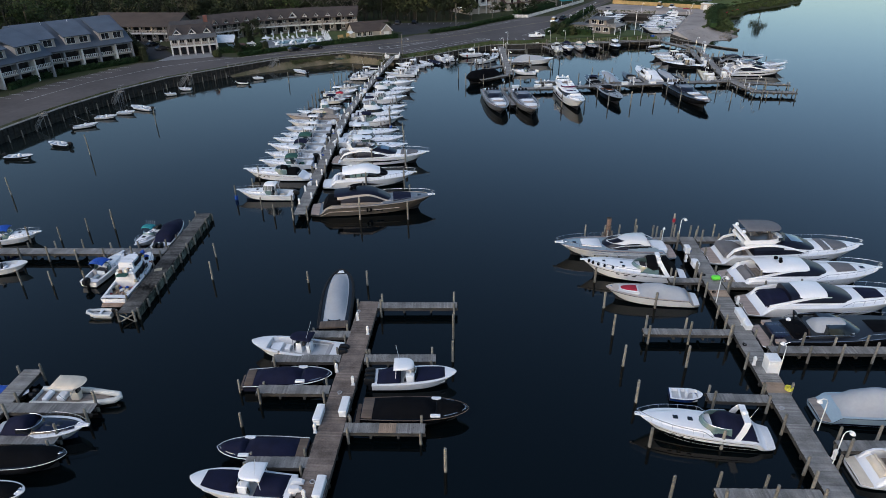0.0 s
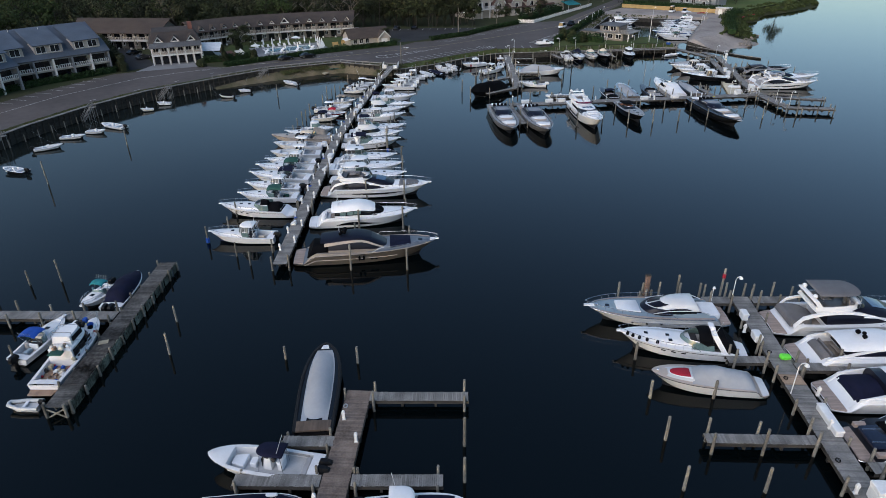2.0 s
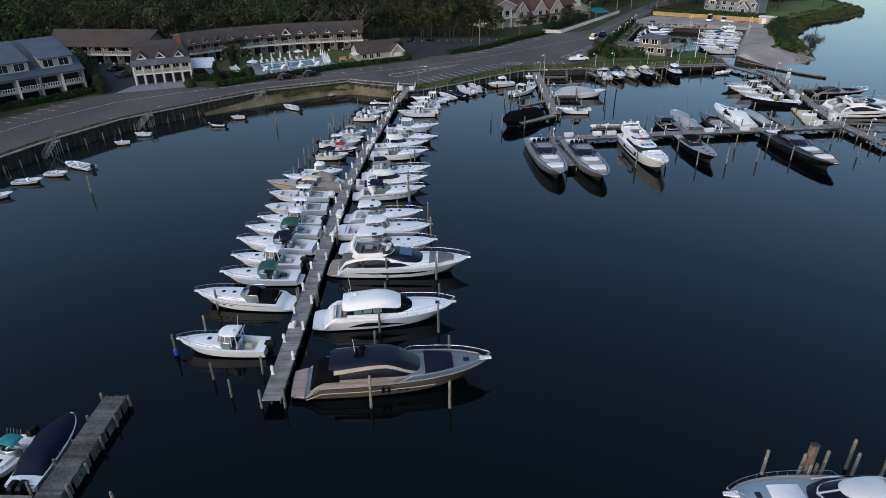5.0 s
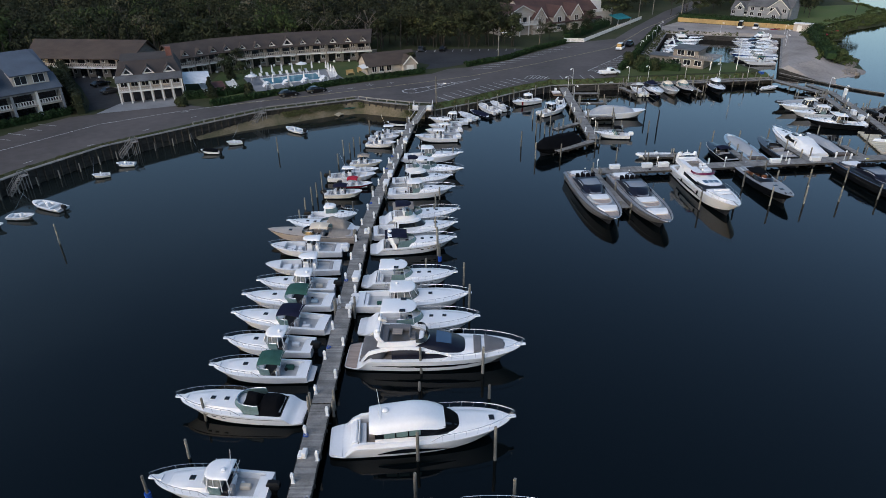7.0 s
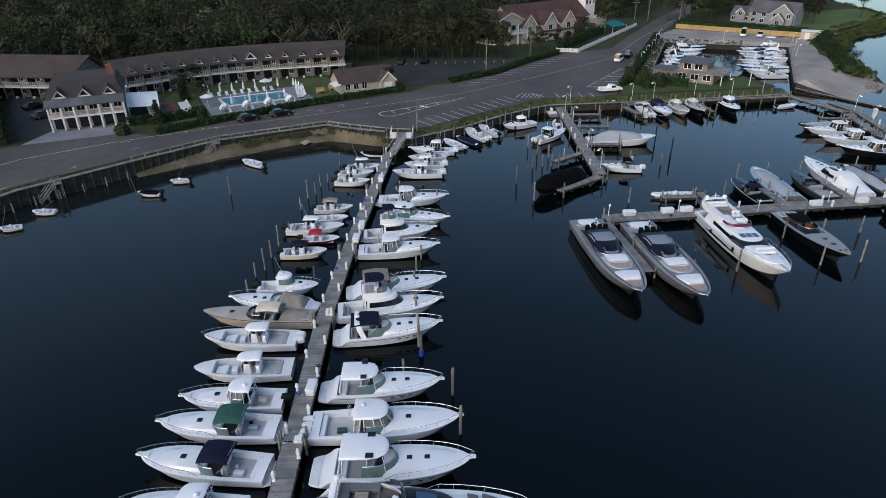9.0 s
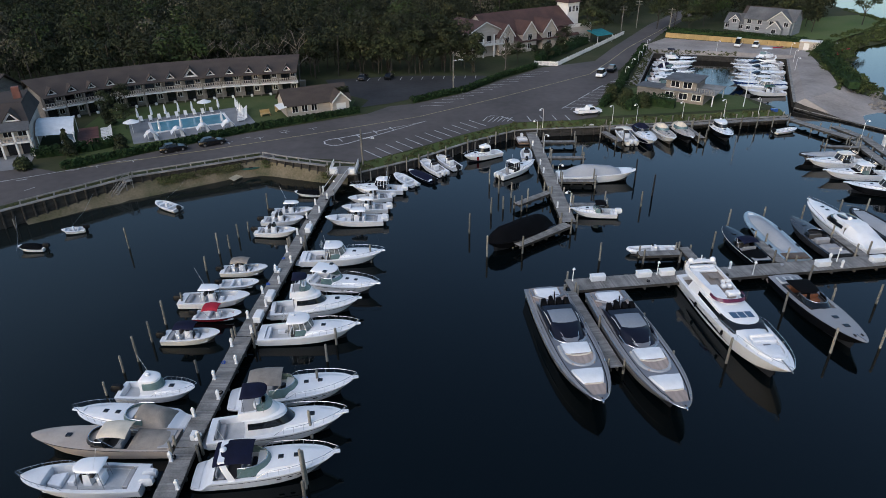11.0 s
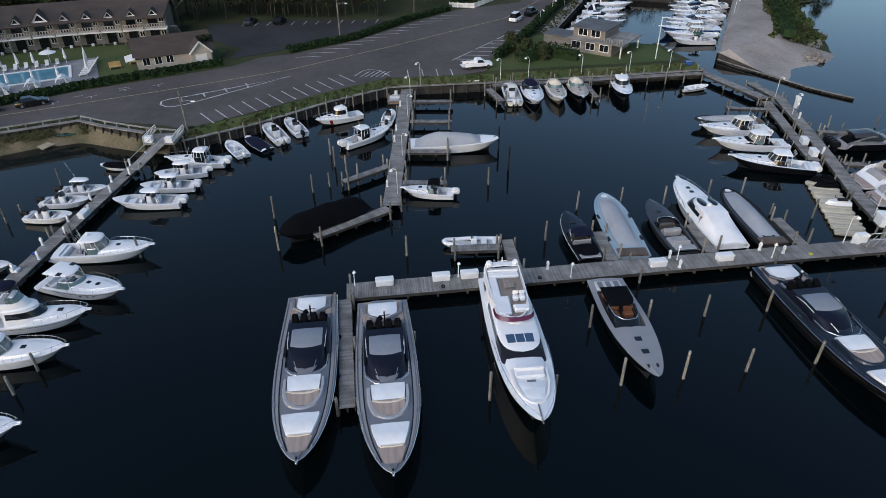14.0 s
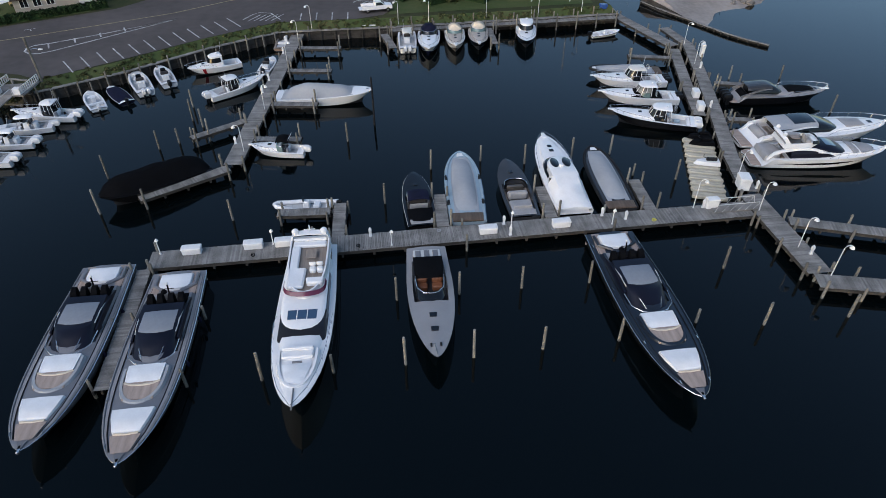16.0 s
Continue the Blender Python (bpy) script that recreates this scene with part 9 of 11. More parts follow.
sedan_bridge((56.3, 277.3, -8), 11, "white flybridge cruiser in the inner basin", NAVY)
coupe_yacht((58.7, 283.3, -8), 11, "navy and white cruiser in the inner basin", NAVYH, NAVY, deck=WHITE)
sedan_bridge((91.7, 275.6, 180), 13, "large white flybridge cruiser in the inner basin", WHITE)
flybridge_yacht((89.9, 271.5, 180), 14, "white flybridge yacht in the inner basin")
coupe_yacht((88.0, 267.3, 180), 13, "white motor yacht in the inner basin")
walkaround((86.1, 263.2, 180), 11.5, "white fishing boat with a hardtop", WHITE, 2, ENGW)
coupe_yacht((84.3, 259.1, 180), 13, "white hardtop yacht in the inner basin")
express_cruiser((82.4, 254.9, 180), 12, "white express cruiser in the inner basin", WHITE, "hard", arch=False)
walkaround((80.5, 250.8, 180), 13, "royal blue fishing boat with a white top", WHITE, 2, ENGW, ROYAL)
walkaround((78.6, 246.7, 180), 11, "white fishing boat with outriggers", WHITE, 2, ENGW)
center_console((76.8, 242.5, 180), 9, "white center console with a green top", GREENC, "hard", 1)


# ---- buildings ----
def frame_of(p, q):
    """Local axes: x along the front from p to q, y away from the harbour."""
    d = Vector(q) - Vector(p)
    return pose(p[0], p[1], LAND, 0, 0, math.degrees(math.atan2(d.y, d.x))), d.length


def quad(a, b, c, d, t=0.12):
    """A thick slab with the given upper corners."""
    n = (Vector(b) - Vector(a)).cross(Vector(d) - Vector(a)).normalized() * t
    if n.z < 0:
        n = -n
    up = [Vector(v) for v in (a, b, c, d)]
    return loft([[v - n for v in up], up])


class House:
    def __init__(self, name, label, category="building"):
        self.root = thing(name, pose(0, 0, 0), label, category)

    def add(self, name, shape, m, material, parent=None, label="", smooth=0):
        return part(name, moved(shape, m), material, parent or self.root, label, smooth)

    def window(self, m, x, y, z, w, h, trim=TRIM):
        f = self.add("window", join(box(x - w / 2 - 0.1, x + w / 2 + 0.1, y - 0.08, y + 0.02, z - 0.1, z), box(x - w / 2 - 0.1, x + w / 2 + 0.1, y - 0.08, y + 0.02, z + h, z + h + 0.1),
                                    box(x - w / 2 - 0.1, x - w / 2, y - 0.08, y + 0.02, z, z + h), box(x + w / 2, x + w / 2 + 0.1, y - 0.08, y + 0.02, z, z + h), box(x - 0.04, x + 0.04, y - 0.06, y, z, z + h)), m, trim)
        self.add("pane", box(x - w / 2, x + w / 2, y - 0.04, y - 0.01, z, z + h), m, PANE, f)

    def dormer(self, m, x, y0, z0, w, rise, back, roof, big=False):
        """A small white gable standing on the roof slope."""
        d = self.add("dormer", ([(x - w / 2, y0, z0), (x + w / 2, y0, z0), (x, y0, z0 + rise), (x - w / 2, y0 + 0.12, z0), (x + w / 2, y0 + 0.12, z0), (x, y0 + 0.12, z0 + rise)],
                                [(0, 1, 2), (5, 4, 3), (0, 3, 4, 1), (1, 4, 5, 2), (2, 5, 3, 0)]), m, TRIM)
        k = 0.52
        self.add("pane", ([(x - w / 2 * k, y0 - 0.03, z0 + 0.16 * rise), (x + w / 2 * k, y0 - 0.03, z0 + 0.16 * rise), (x, y0 - 0.03, z0 + rise * 0.70)], [(0, 1, 2)]), m, PANE, d)
        for s in (-1, 1):
            self.add("dormer_roof", quad((x + s * (w / 2 + 0.3), y0 - 0.25, z0 - 0.22), (x, y0 - 0.25, z0 + rise + 0.1), (x, y0 + back, z0 + rise + 0.1), (x + s * (w / 2 + 0.3), y0 + back * 0.15, z0 - 0.22)), m, roof, d)

    def gable(self, m, x0, x1, y0, y1, z0, z1, wall, roof, over=0.4, along="x", trim=True):
        """Walled block with a pitched roof; the ridge runs along x or y."""
        self.add("wall", box(x0, x1, y0, y1, -0.1, z0), m, wall)
        if along == "x":
            ym = (y0 + y1) / 2
            self.add("gable_wall", loft([[(x, y0, z0), (x, y1, z0), (x, ym, z1 - 0.12)] for x in (x0, x1)]), m, wall)
            for ya in (y0, y1):
                s = 1 if ya > ym else -1
                self.add("roof", quad((x0 - over, ya + s * over, z0 - over * (z1 - z0) / (y1 - y0) * 2), (x1 + over, ya + s * over, z0 - over * (z1 - z0) / (y1 - y0) * 2), (x1 + over, ym, z1), (x0 - over, ym, z1)), m, roof)
        else:
            xm = (x0 + x1) / 2
            self.add("gable_wall", loft([[(x0, y, z0), (x1, y, z0), (xm, y, z1 - 0.12)] for y in (y0, y1)]), m, wall)
            k = over * (z1 - z0) / (x1 - x0) * 2
            for xa in (x0, x1):
                s = 1 if xa > xm else -1
                self.add("roof", quad((xa + s * over, y0 - over, z0 - k), (xa + s * over, y1, z0 - k), (xm, y1, z1), (xm, y0 - over, z1)), m, roof)
                if trim:
                    self.add("barge_board", quad((xa + s * over, y0 - over - 0.1, z0 - k + 0.05), (xa + s * over, y0 - over, z0 - k + 0.05), (xm, y0 - over, z1 + 0.05), (xm, y0 - over - 0.1, z1 + 0.05), 0.25), m, TRIM)


def rail_shape(x0, x1, y, z, h=1.0):
    n = max(2, int((x1 - x0) / 0.45))
    return join(box(x0, x1, y - 0.04, y + 0.04, z + h - 0.08, z + h), box(x0, x1, y - 0.03, y + 0.03, z + 0.1, z + 0.18),
                *[box(x0 + (x1 - x0) * k / n - 0.09, x0 + (x1 - x0) * k / n + 0.09, y - 0.025, y + 0.025, z + 0.18, z + h - 0.08) for k in range(n + 1)])


def hotel_wing(H, p, q, bays, depth=10.0, eave=5.2, ridge=7.7, big=-1, cuts=(0, 0), dormers=True):
    m, L = frame_of(p, q)
    H.add("wall", box(0, L, 0, depth, -0.1, eave + 0.35), m, SIDINGB)
    s = (ridge - eave + 0.5) / (depth / 2 + 2.0)
    H.add("roof", quad((-cuts[0], -2.0, eave - 0.25), (L + cuts[1], -2.0, eave - 0.25), (L + 1.3, depth / 2, ridge), (-1.3, depth / 2, ridge), 0.2), m, SHINGLE)
    H.add("roof", quad((-0.4, depth + 0.6, eave - 0.1), (L + 0.3, depth + 0.6, eave - 0.1), (L + 1.3, depth / 2, ridge), (-1.3, depth / 2, ridge), 0.2), m, SHINGLE)
    H.add("gable_wall", loft([[(x, 0.3, eave), (x, depth - 0.1, eave), (x, depth / 2, ridge - 0.25)] for x in (0.05, L - 0.05)]), m, SIDINGB)
    H.add("balcony_floor", box(-0.2, L + 0.2, -1.9, 0, 2.55, 2.80), m, TRIM)
    w = L / bays
    for k in range(bays):
        x = (k + 0.5) * w
        H.add("railing", rail_shape(k * w + 0.12, (k + 1) * w - 0.12, -1.8, 2.8), m, SIDING)
        H.add("column", box(k * w - 0.12, k * w + 0.12, -1.9, -1.66, -0.1, eave - 0.2), m, SIDINGB)
        for z in (0.1, 2.85):
            H.add("glass_door", box(x - 0.9 - 0.5, x + 0.9 - 0.5, -0.05, 0.02, z, z + 2.05), m, PANE)
            H.window(m, x + 1.25, 0, z + 0.9, 0.9, 1.0)
        if dormers:
            H.dormer(m, x, -1.15, eave + 0.1, 3.2 if k == big else 2.0, 2.0 if k == big else 1.25, 3.4 if k == big else 2.2, SHINGLE)
        H.add("balcony_chair", pad(x - 0.3, x + 0.2, 0.5, 0.5, 0.0, 0.5, 0.04, -1.2), m, TRIM)


hotel = House("hotel", "long two-storey brown-roofed hotel with white dormers and balconies", "hotel")
hotel_wing(hotel, (-54.5, 236.2), (-38.3, 240.2), 4)
hotel_wing(hotel, (-66.2, 231.8), (-54.5, 236.2), 3, big=1)
hotel_wing(hotel, (-76.5, 225.5), (-66.2, 231.8), 3)
hotel_wing(hotel, (-84.5, 217.5), (-76.5, 225.5), 3)
hotel_wing(hotel, (-124, 220), (-95, 217.5), 7, ridge=8.6, dormers=False)
mh, _ = frame_of((-54.5, 236.2), (-38.3, 240.2))
for k in range(15):
    hotel.add("stair_step", box(17.2, 18.6, 4.0 - 0.28 * k, 4.3 - 0.28 * k, 0.18 * k, 0.18 * k + 0.18), mh, PAVE)
m, L = frame_of((-87.4, 192.8), (-75.6, 198.1))
hotel.add("wall", box(0, L, 0, 14, -0.1, 5.6), m, SIDING, label="cream walls of the gabled front block")
hotel.add("roof", quad((-0.5, -0.6, 5.4), (L + 0.5, -0.6, 5.4), (L - 0.8, 5.2, 7.9), (0.8, 5.2, 7.9), 0.2), m, SHINGLE)
hotel.add("roof", quad((-0.5, -0.6, 5.4), (0.8, 5.2, 7.9), (0.8, 15, 7.9), (-0.5, 15, 5.4), 0.2), m, SHINGLE)
hotel.add("roof", quad((L + 0.5, -0.6, 5.4), (L - 0.8, 5.2, 7.9), (L - 0.8, 15, 7.9), (L + 0.5, 15, 5.4), 0.2), m, SHINGLE)
hotel.add("roof", quad((0.7, 5.1, 7.9), (L - 0.7, 5.1, 7.9), (L - 0.7, 15, 7.95), (0.7, 15, 7.95), 0.2), m, SHINGLE)
hotel.add("porch_roof", quad((-0.4, -2.2, 4.75), (L + 0.4, -2.2, 4.75), (L + 0.4, -0.1, 5.75), (-0.4, -0.1, 5.75), 0.15), m, GREYROOF)
hotel.add("porch_floor", box(-0.2, L + 0.2, -2.0, 0, 2.5, 2.8), m, TRIM)
hotel.add("railing", rail_shape(0, L, -1.95, 2.8), m, SIDING)
for k in range(7):
    hotel.add("column", box(k * L / 6 - 0.14, k * L / 6 + 0.14, -2.0, -1.72, -0.1, 4.8), m, TRIM)
for k in range(6):
    hotel.window(m, (k + 0.5) * L / 6, 0, 3.3, 1.3, 1.4)
    hotel.add("glass_door", box((k + 0.5) * L / 6 - 0.75, (k + 0.5) * L / 6 + 0.75, -0.06, 0.02, 0.1, 2.2), m, PANE)
for k in range(3):
    hotel.dormer(m, (k + 0.5) * L / 3, 0.2, 5.8, 2.8, 1.7, 3.0, SHINGLE)
hotel.add("chimney", box(L - 2.2, L - 1.0, 8, 9.2, 7, 9.9), m, BRICKP, label="red brick chimney")
aw = thing("awning_tent", pose(0, 0, 0), "white fabric awning beside the hotel dining room", "awning")
part("awning_roof", moved(loft([[(L + 0.3, y, z), (L + 6.3, y, z - 0.3)] for y, z in ((2, 2.4), (4, 3.4), (7, 4.0), (10, 3.6))], closed=False), m), FIBRE, aw)
for x in (L + 0.5, L + 6.1):
    for y, z in ((2.1, 2.4), (9.9, 3.4)):
        part("awning_post", moved(box(x - 0.06, x + 0.06, y - 0.06, y + 0.06, 0, z), m), TRIM, aw)


def balcony_block(H, p, q, bays, depth=21.0):
    """Three-storey block: recessed balconies, a blue mansard with boxed dormers."""
    m, L = frame_of(p, q)
    H.add("wall", box(0, L, 1.8, depth, -0.1, 5.7), m, SIDINGG)
    H.add("balcony_floor", box(0, L, 0.1, 1.8, 2.6, 2.85), m, SIDING)
    w = L / bays
    for k in range(bays + 1):
        H.add("party_wall", box(k * w - 0.22, k * w + 0.22, -0.1, 1.8, -0.1, 5.6), m, TRIM if k % 2 else SIDINGG)
    for k in range(bays):
        for z in (0.1, 2.9):
            H.add("glass_door", box(k * w + 0.5, (k + 1) * w - 0.5, 1.74, 1.82, z, z + 2.1), m, PANE)
        H.add("railing", rail_shape(k * w + 0.25, (k + 1) * w - 0.25, 0.15, 2.85), m, TRIM)
        H.add("spandrel", box(k * w + 0.25, (k + 1) * w - 0.25, -0.05, 0.12, 5.2, 5.7), m, SIDINGG)
        H.add("balcony_chair", pad(k * w + 1.0, k * w + 1.6, 0.6, 0.6, 2.85, 3.4, 0.05, 1.0), m, CUSHG)
    H.add("lower_roof", quad((-0.4, -0.6, 5.75), (L + 0.4, -0.6, 5.75), (L + 0.4, 3.0, 8.3), (-0.4, 3.0, 8.3), 0.2), m, BLUEROOF)
    H.add("upper_roof", quad((-0.2, 2.9, 8.25), (L + 0.2, 2.9, 8.25), (L + 0.2, 11.0, 12.0), (-0.2, 11.0, 12.0), 0.2), m, BLUEROOF)
    H.add("upper_roof", quad((-0.2, depth + 0.5, 7.0), (L + 0.2, depth + 0.5, 7.0), (L + 0.2, 11.0, 12.0), (-0.2, 11.0, 12.0), 0.2), m, BLUEROOF)
    H.add("gable_wall", loft([[(x, 0.3, 5.6), (x, 3.0, 8.0), (x, 11.0, 11.7), (x, depth, 7.0), (x, depth, 5.6)] for x in (0.05, L - 0.05)]), m, SIDINGG)
    nd = max(1, bays // 2)
    for k in range(nd):
        c = (k + 0.5) * L / nd
        ww = L / nd * 0.36
        d = H.add("dormer", box(c - ww, c + ww, 0.9, 7.5, 6.3, 9.1), m, SIDING)
        H.add("dormer_roof", quad((c - ww - 0.4, 0.3, 9.0), (c + ww + 0.4, 0.3, 9.0), (c + ww + 0.4, 10.6, 12.1), (c - ww - 0.4, 10.6, 12.1), 0.2), m, BLUEROOF, d)
        for x in (c - ww * 0.55, c + ww * 0.45):
            H.window(m, x, 0.9, 7.1, ww * 0.62, 1.5)
    H.add("roof_vent", join(tube([(L * 0.3, 9, 11), (L * 0.3, 9, 12.4)], 0.06), tube([(L * 0.55, 9, 11), (L * 0.55, 9, 12.2)], 0.06)), m, TRIM)


condo = House("balcony_apartment_building", "grey three-storey building with blue roof and white balconies", "apartment building")
balcony_block(condo, (-112.4, 163.1), (-94.9, 184.0), 6)
balcony_block(condo, (-116.0, 137.0), (-107.0, 164.4), 6)

pav = House("pool_pavilion", "low brown-roofed pool house with cream gable", "pool house")
m, L = frame_of((-36.0, 218.6), (-24.3, 224.6))
pav.gable(m, 0, L, 0, 7.5, 2.6, 5.0, SIDING, SHINGLE, 0.5)
pav.gable(m, L - 4.0, L - 0.4, -1.4, 4, 2.6, 4.4, SIDING, SHINGLE, 0.35, "y")
for x in (1.6, 3.6, 5.6):
    pav.window(m, x, 0, 0.9, 1.1, 1.2)
pav.add("garage_door", box(L - 3.2, L - 1.2, -1.46, -1.38, 0, 2.0), m, TRIM)
pav.add("canopy", quad((-1.8, -1.0, 2.2), (-0.2, -1.0, 2.5), (-0.2, 3, 2.5), (-1.8, 3, 2.2)), m, FIBRE)

inn = House("shore_inn", "large cream inn with red-brown roofs and a tower", "inn")
m, L = frame_of((9.5, 284.0), (36.5, 303.0))
inn.gable(m, 0, L, 0, 14, 6.0, 10.5, SIDING, REDROOF, 0.6)
for x in (0.5, 9.5, 17.5):
    inn.gable(m, x, x + 5.5, -3.5, 6, 5.4, 8.6, SIDING, REDROOF, 0.4, "y")
    inn.window(m, x + 2.75, -3.5, 3.3, 1.5, 1.6)
    inn.window(m, x + 2.75, -3.5, 0.8, 1.5, 1.5)
inn.gable(m, -9.5, 2.5, -2, 12, 7.0, 9.6, SIDING, REDROOF, 0.4, "y")
inn.add("porch_roof", quad((6, -4.0, 3.0), (L, -4.0, 3.0), (L, 0.5, 5.6), (6, 0.5, 5.6), 0.15), m, REDROOF)
inn.add("balcony_floor", box(-9.5, 2.5, -3.6, -2.05, 3.2, 3.5), m, TRIM)
inn.add("railing", rail_shape(-9.5, 2.5, -3.5, 3.5), m, TRIM)
for k in range(4):
    inn.add("column", box(-9.4 + k * 3.9, -9.1 + k * 3.9, -3.6, -3.3, 0, 6.2), m, TRIM)
    inn.add("glass_door", box(-8.8 + k * 2.9, -7.2 + k * 2.9, -2.06, -1.95, 3.6, 5.7), m, PANE)
inn.add("tower", box(L + 1, L + 6, 3, 8, 0, 11.5), m, TRIM)
inn.add("tower_roof", loft([[(L + 0.4, 2.4, 11.5), (L + 6.6, 2.4, 11.5), (L + 6.6, 8.6, 11.5), (L + 0.4, 8.6, 11.5)], [(L + 3.4, 5.4, 14), (L + 3.6, 5.4, 14), (L + 3.6, 5.6, 14), (L + 3.4, 5.6, 14)]]), m, REDROOF)
for k in range(3):
    inn.window(m, L + 1.9 + k * 1.6, 3, 8.8, 0.9, 1.6)
inn.add("terrace", box(L - 4, L + 6, -3, 3, 0, 5.0), m, SIDING)
inn.add("railing", rail_shape(L - 4, L + 6, -2.9, 5.0), m, TRIM)
inn.add("awning", quad((L + 4, -8, 2.5), (L + 11, -8, 2.5), (L + 11, -3, 3.6), (L + 4, -3, 3.6)), m, TEALC, label="teal canvas awning")
inn.add("awning_post", join(box(L + 4.1, L + 4.2, -7.9, -7.8, 0, 2.4), box(L + 10.8, L + 10.9, -7.9, -7.8, 0, 2.4)), m, TRIM)

house = House("shingle_house", "grey shingled house with dark roof and white trim", "house")
m, L = frame_of((94.5, 325.8), (114.0, 307.8))
m = m @ Matrix.Scale(0.86, 4)
house.gable(m, 8, L, 0, 10, 5.2, 9.0, SIDINGG, GREYROOF, 0.4)
house.gable(m, 0, 8, 1.5, 9, 3.0, 6.2, SIDINGG, GREYROOF, 0.4)
house.gable(m, L - 9, L - 0.5, -2.0, 6, 5.2, 8.8, SIDINGG, GREYROOF, 0.4, "y")
house.gable(m, L - 8, L - 3, -4.5, 0, 2.8, 5.4, SIDINGG, GREYROOF, 0.3, "y")
house.gable(m, 2, 6, 0.8, 5, 4.0, 6.0, SIDINGG, GREYROOF, 0.3, "y")
for x, y, z in ((10, 0, 3.3), (14, 0, 3.3), (10, 0, 0.9), (13.5, 0, 0.9), (L - 2.2, -2, 3.4), (L - 7.5, -2, 3.6), (4, 0.8, 3.0), (1.2, 1.5, 0.9), (6.5, 1.5, 0.9), (L - 5.5, -4.5, 1.0)):
    house.window(m, x, y, z, 1.5, 1.4)
house.gable(m, 3, L - 6, 12, 20, 4.5, 8.0, SIDINGG, SHINGLE, 0.4)

club = House("dockside_clubhouse", "two-storey tan clubhouse with flat roof terrace", "clubhouse")
m, L = frame_of((43.4, 229.9), (50.5, 224.9))
club.add("wall", box(0, L, 0, 9, -0.1, 2.3), m, SIDINGB)
club.add("roof", box(-0.4, L + 2.2, -0.4, 9.4, 2.3, 2.5), m, PLANK, label="boarded roof terrace")
club.add("wall", box(0, L - 2.2, 1.6, 8.4, 2.5, 4.3), m, SIDINGB)
club.add("roof", quad((-0.5, 1.2, 4.3), (L - 1.8, 1.2, 4.3), (L - 1.8, 8.8, 4.45), (-0.5, 8.8, 4.45), 0.2), m, GREYROOF)
club.add("railing", rail_shape(L - 2.0, L + 2.0, -0.3, 2.5), m, PLANK)
for x, z, y in ((1.5, 0.8, 0), (4.4, 0.8, 0), (7.2, 0.8, 0), (2.0, 2.85, 1.6), (4.6, 2.85, 1.6)):
    club.window(m, x, y, z, 1.7, 1.2)
club.add("column", join(box(L + 1.8, L + 2.0, -0.3, -0.1, 0, 2.3), box(L + 1.8, L + 2.0, 8.8, 9, 0, 2.3)), m, TRIM)
club.add("annex", box(-6, -0.1, 1, 5.5, 0, 2.1), m, SIDINGB)
club.add("annex_roof", box(-6.3, -0.05, 0.7, 5.8, 2.1, 2.28), m, GREYROOF)

shed = House("white_shed", "small white flat-roofed shed by the yard", "shed")
m, L = frame_of((101.5, 286.2), (106, 283.2))
shed.add("wall", box(0, L, 0, 3.5, 0, 2.4), m, SIDING)
shed.add("roof", box(-0.2, L + 0.2, -0.2, 3.7, 2.4, 2.55), m, TRIM)
shed.add("door", box(1.2, 2.6, -0.06, 0.02, 0, 2.0), m, TRIM)


# ---- hotel garden and pool ----
pool = thing("swimming_pool", pose(0, 0, 0), "rectangular blue swimming pool with pale coping", "swimming pool")
pm = pose(-59.3, 208.9, LAND + 0.1, 0, 0, 27.5)
part("coping", moved(join(box(-0.5, 14.3, -0.5, 0, 0, 0.16), box(-0.5, 14.3, 7.0, 7.5, 0, 0.16), box(-0.5, 0, 0, 7.0, 0, 0.16), box(13.8, 14.3, 0, 7.0, 0, 0.16)), pm), TRIM, pool, smooth=0)
part("pool_water", moved(box(0, 13.8, 0, 7.0, 0, 0.09), pm), POOLW, pool, smooth=0)
tagged(part("pool_terrace", moved(box(-4, 18.5, -5.5, 11, -0.06, 0.02), pm), PAVE, smooth=0), "grey stone paving round the pool", "paving", kind="structure")
tagged(part("brick_terrace", moved(box(-13.0, -9.4, -1.5, 10, -0.06, 0.04), pm), BRICKP, smooth=0), "red brick dining terrace", "paving", kind="structure")


def parasol(x, y, z, open_top=False):
    r = thing("parasol", pose(x, y, z), "open white garden parasol" if open_top else "closed white garden parasol", "parasol", "pool parasols")
    part("pole", tube([(0, 0, 0), (0, 0, 2.6)], 0.04), TRIM, r)
    if open_top:
        part("canopy", loft([[(1.5 * k * math.cos(a * 0.785), 1.5 * k * math.sin(a * 0.785), zz) for a in range(8)] for k, zz in ((1, 2.15), (1.02, 2.2), (0.05, 2.75))]), FIBRE, r)
    else:
        part("canopy", loft([[(k * math.cos(a * 0.785), k * math.sin(a * 0.785), zz) for a in range(8)] for k, zz in ((0.24, 0.9), (0.28, 1.2), (0.16, 2.3), (0.05, 2.8))]), FIBRE, r)


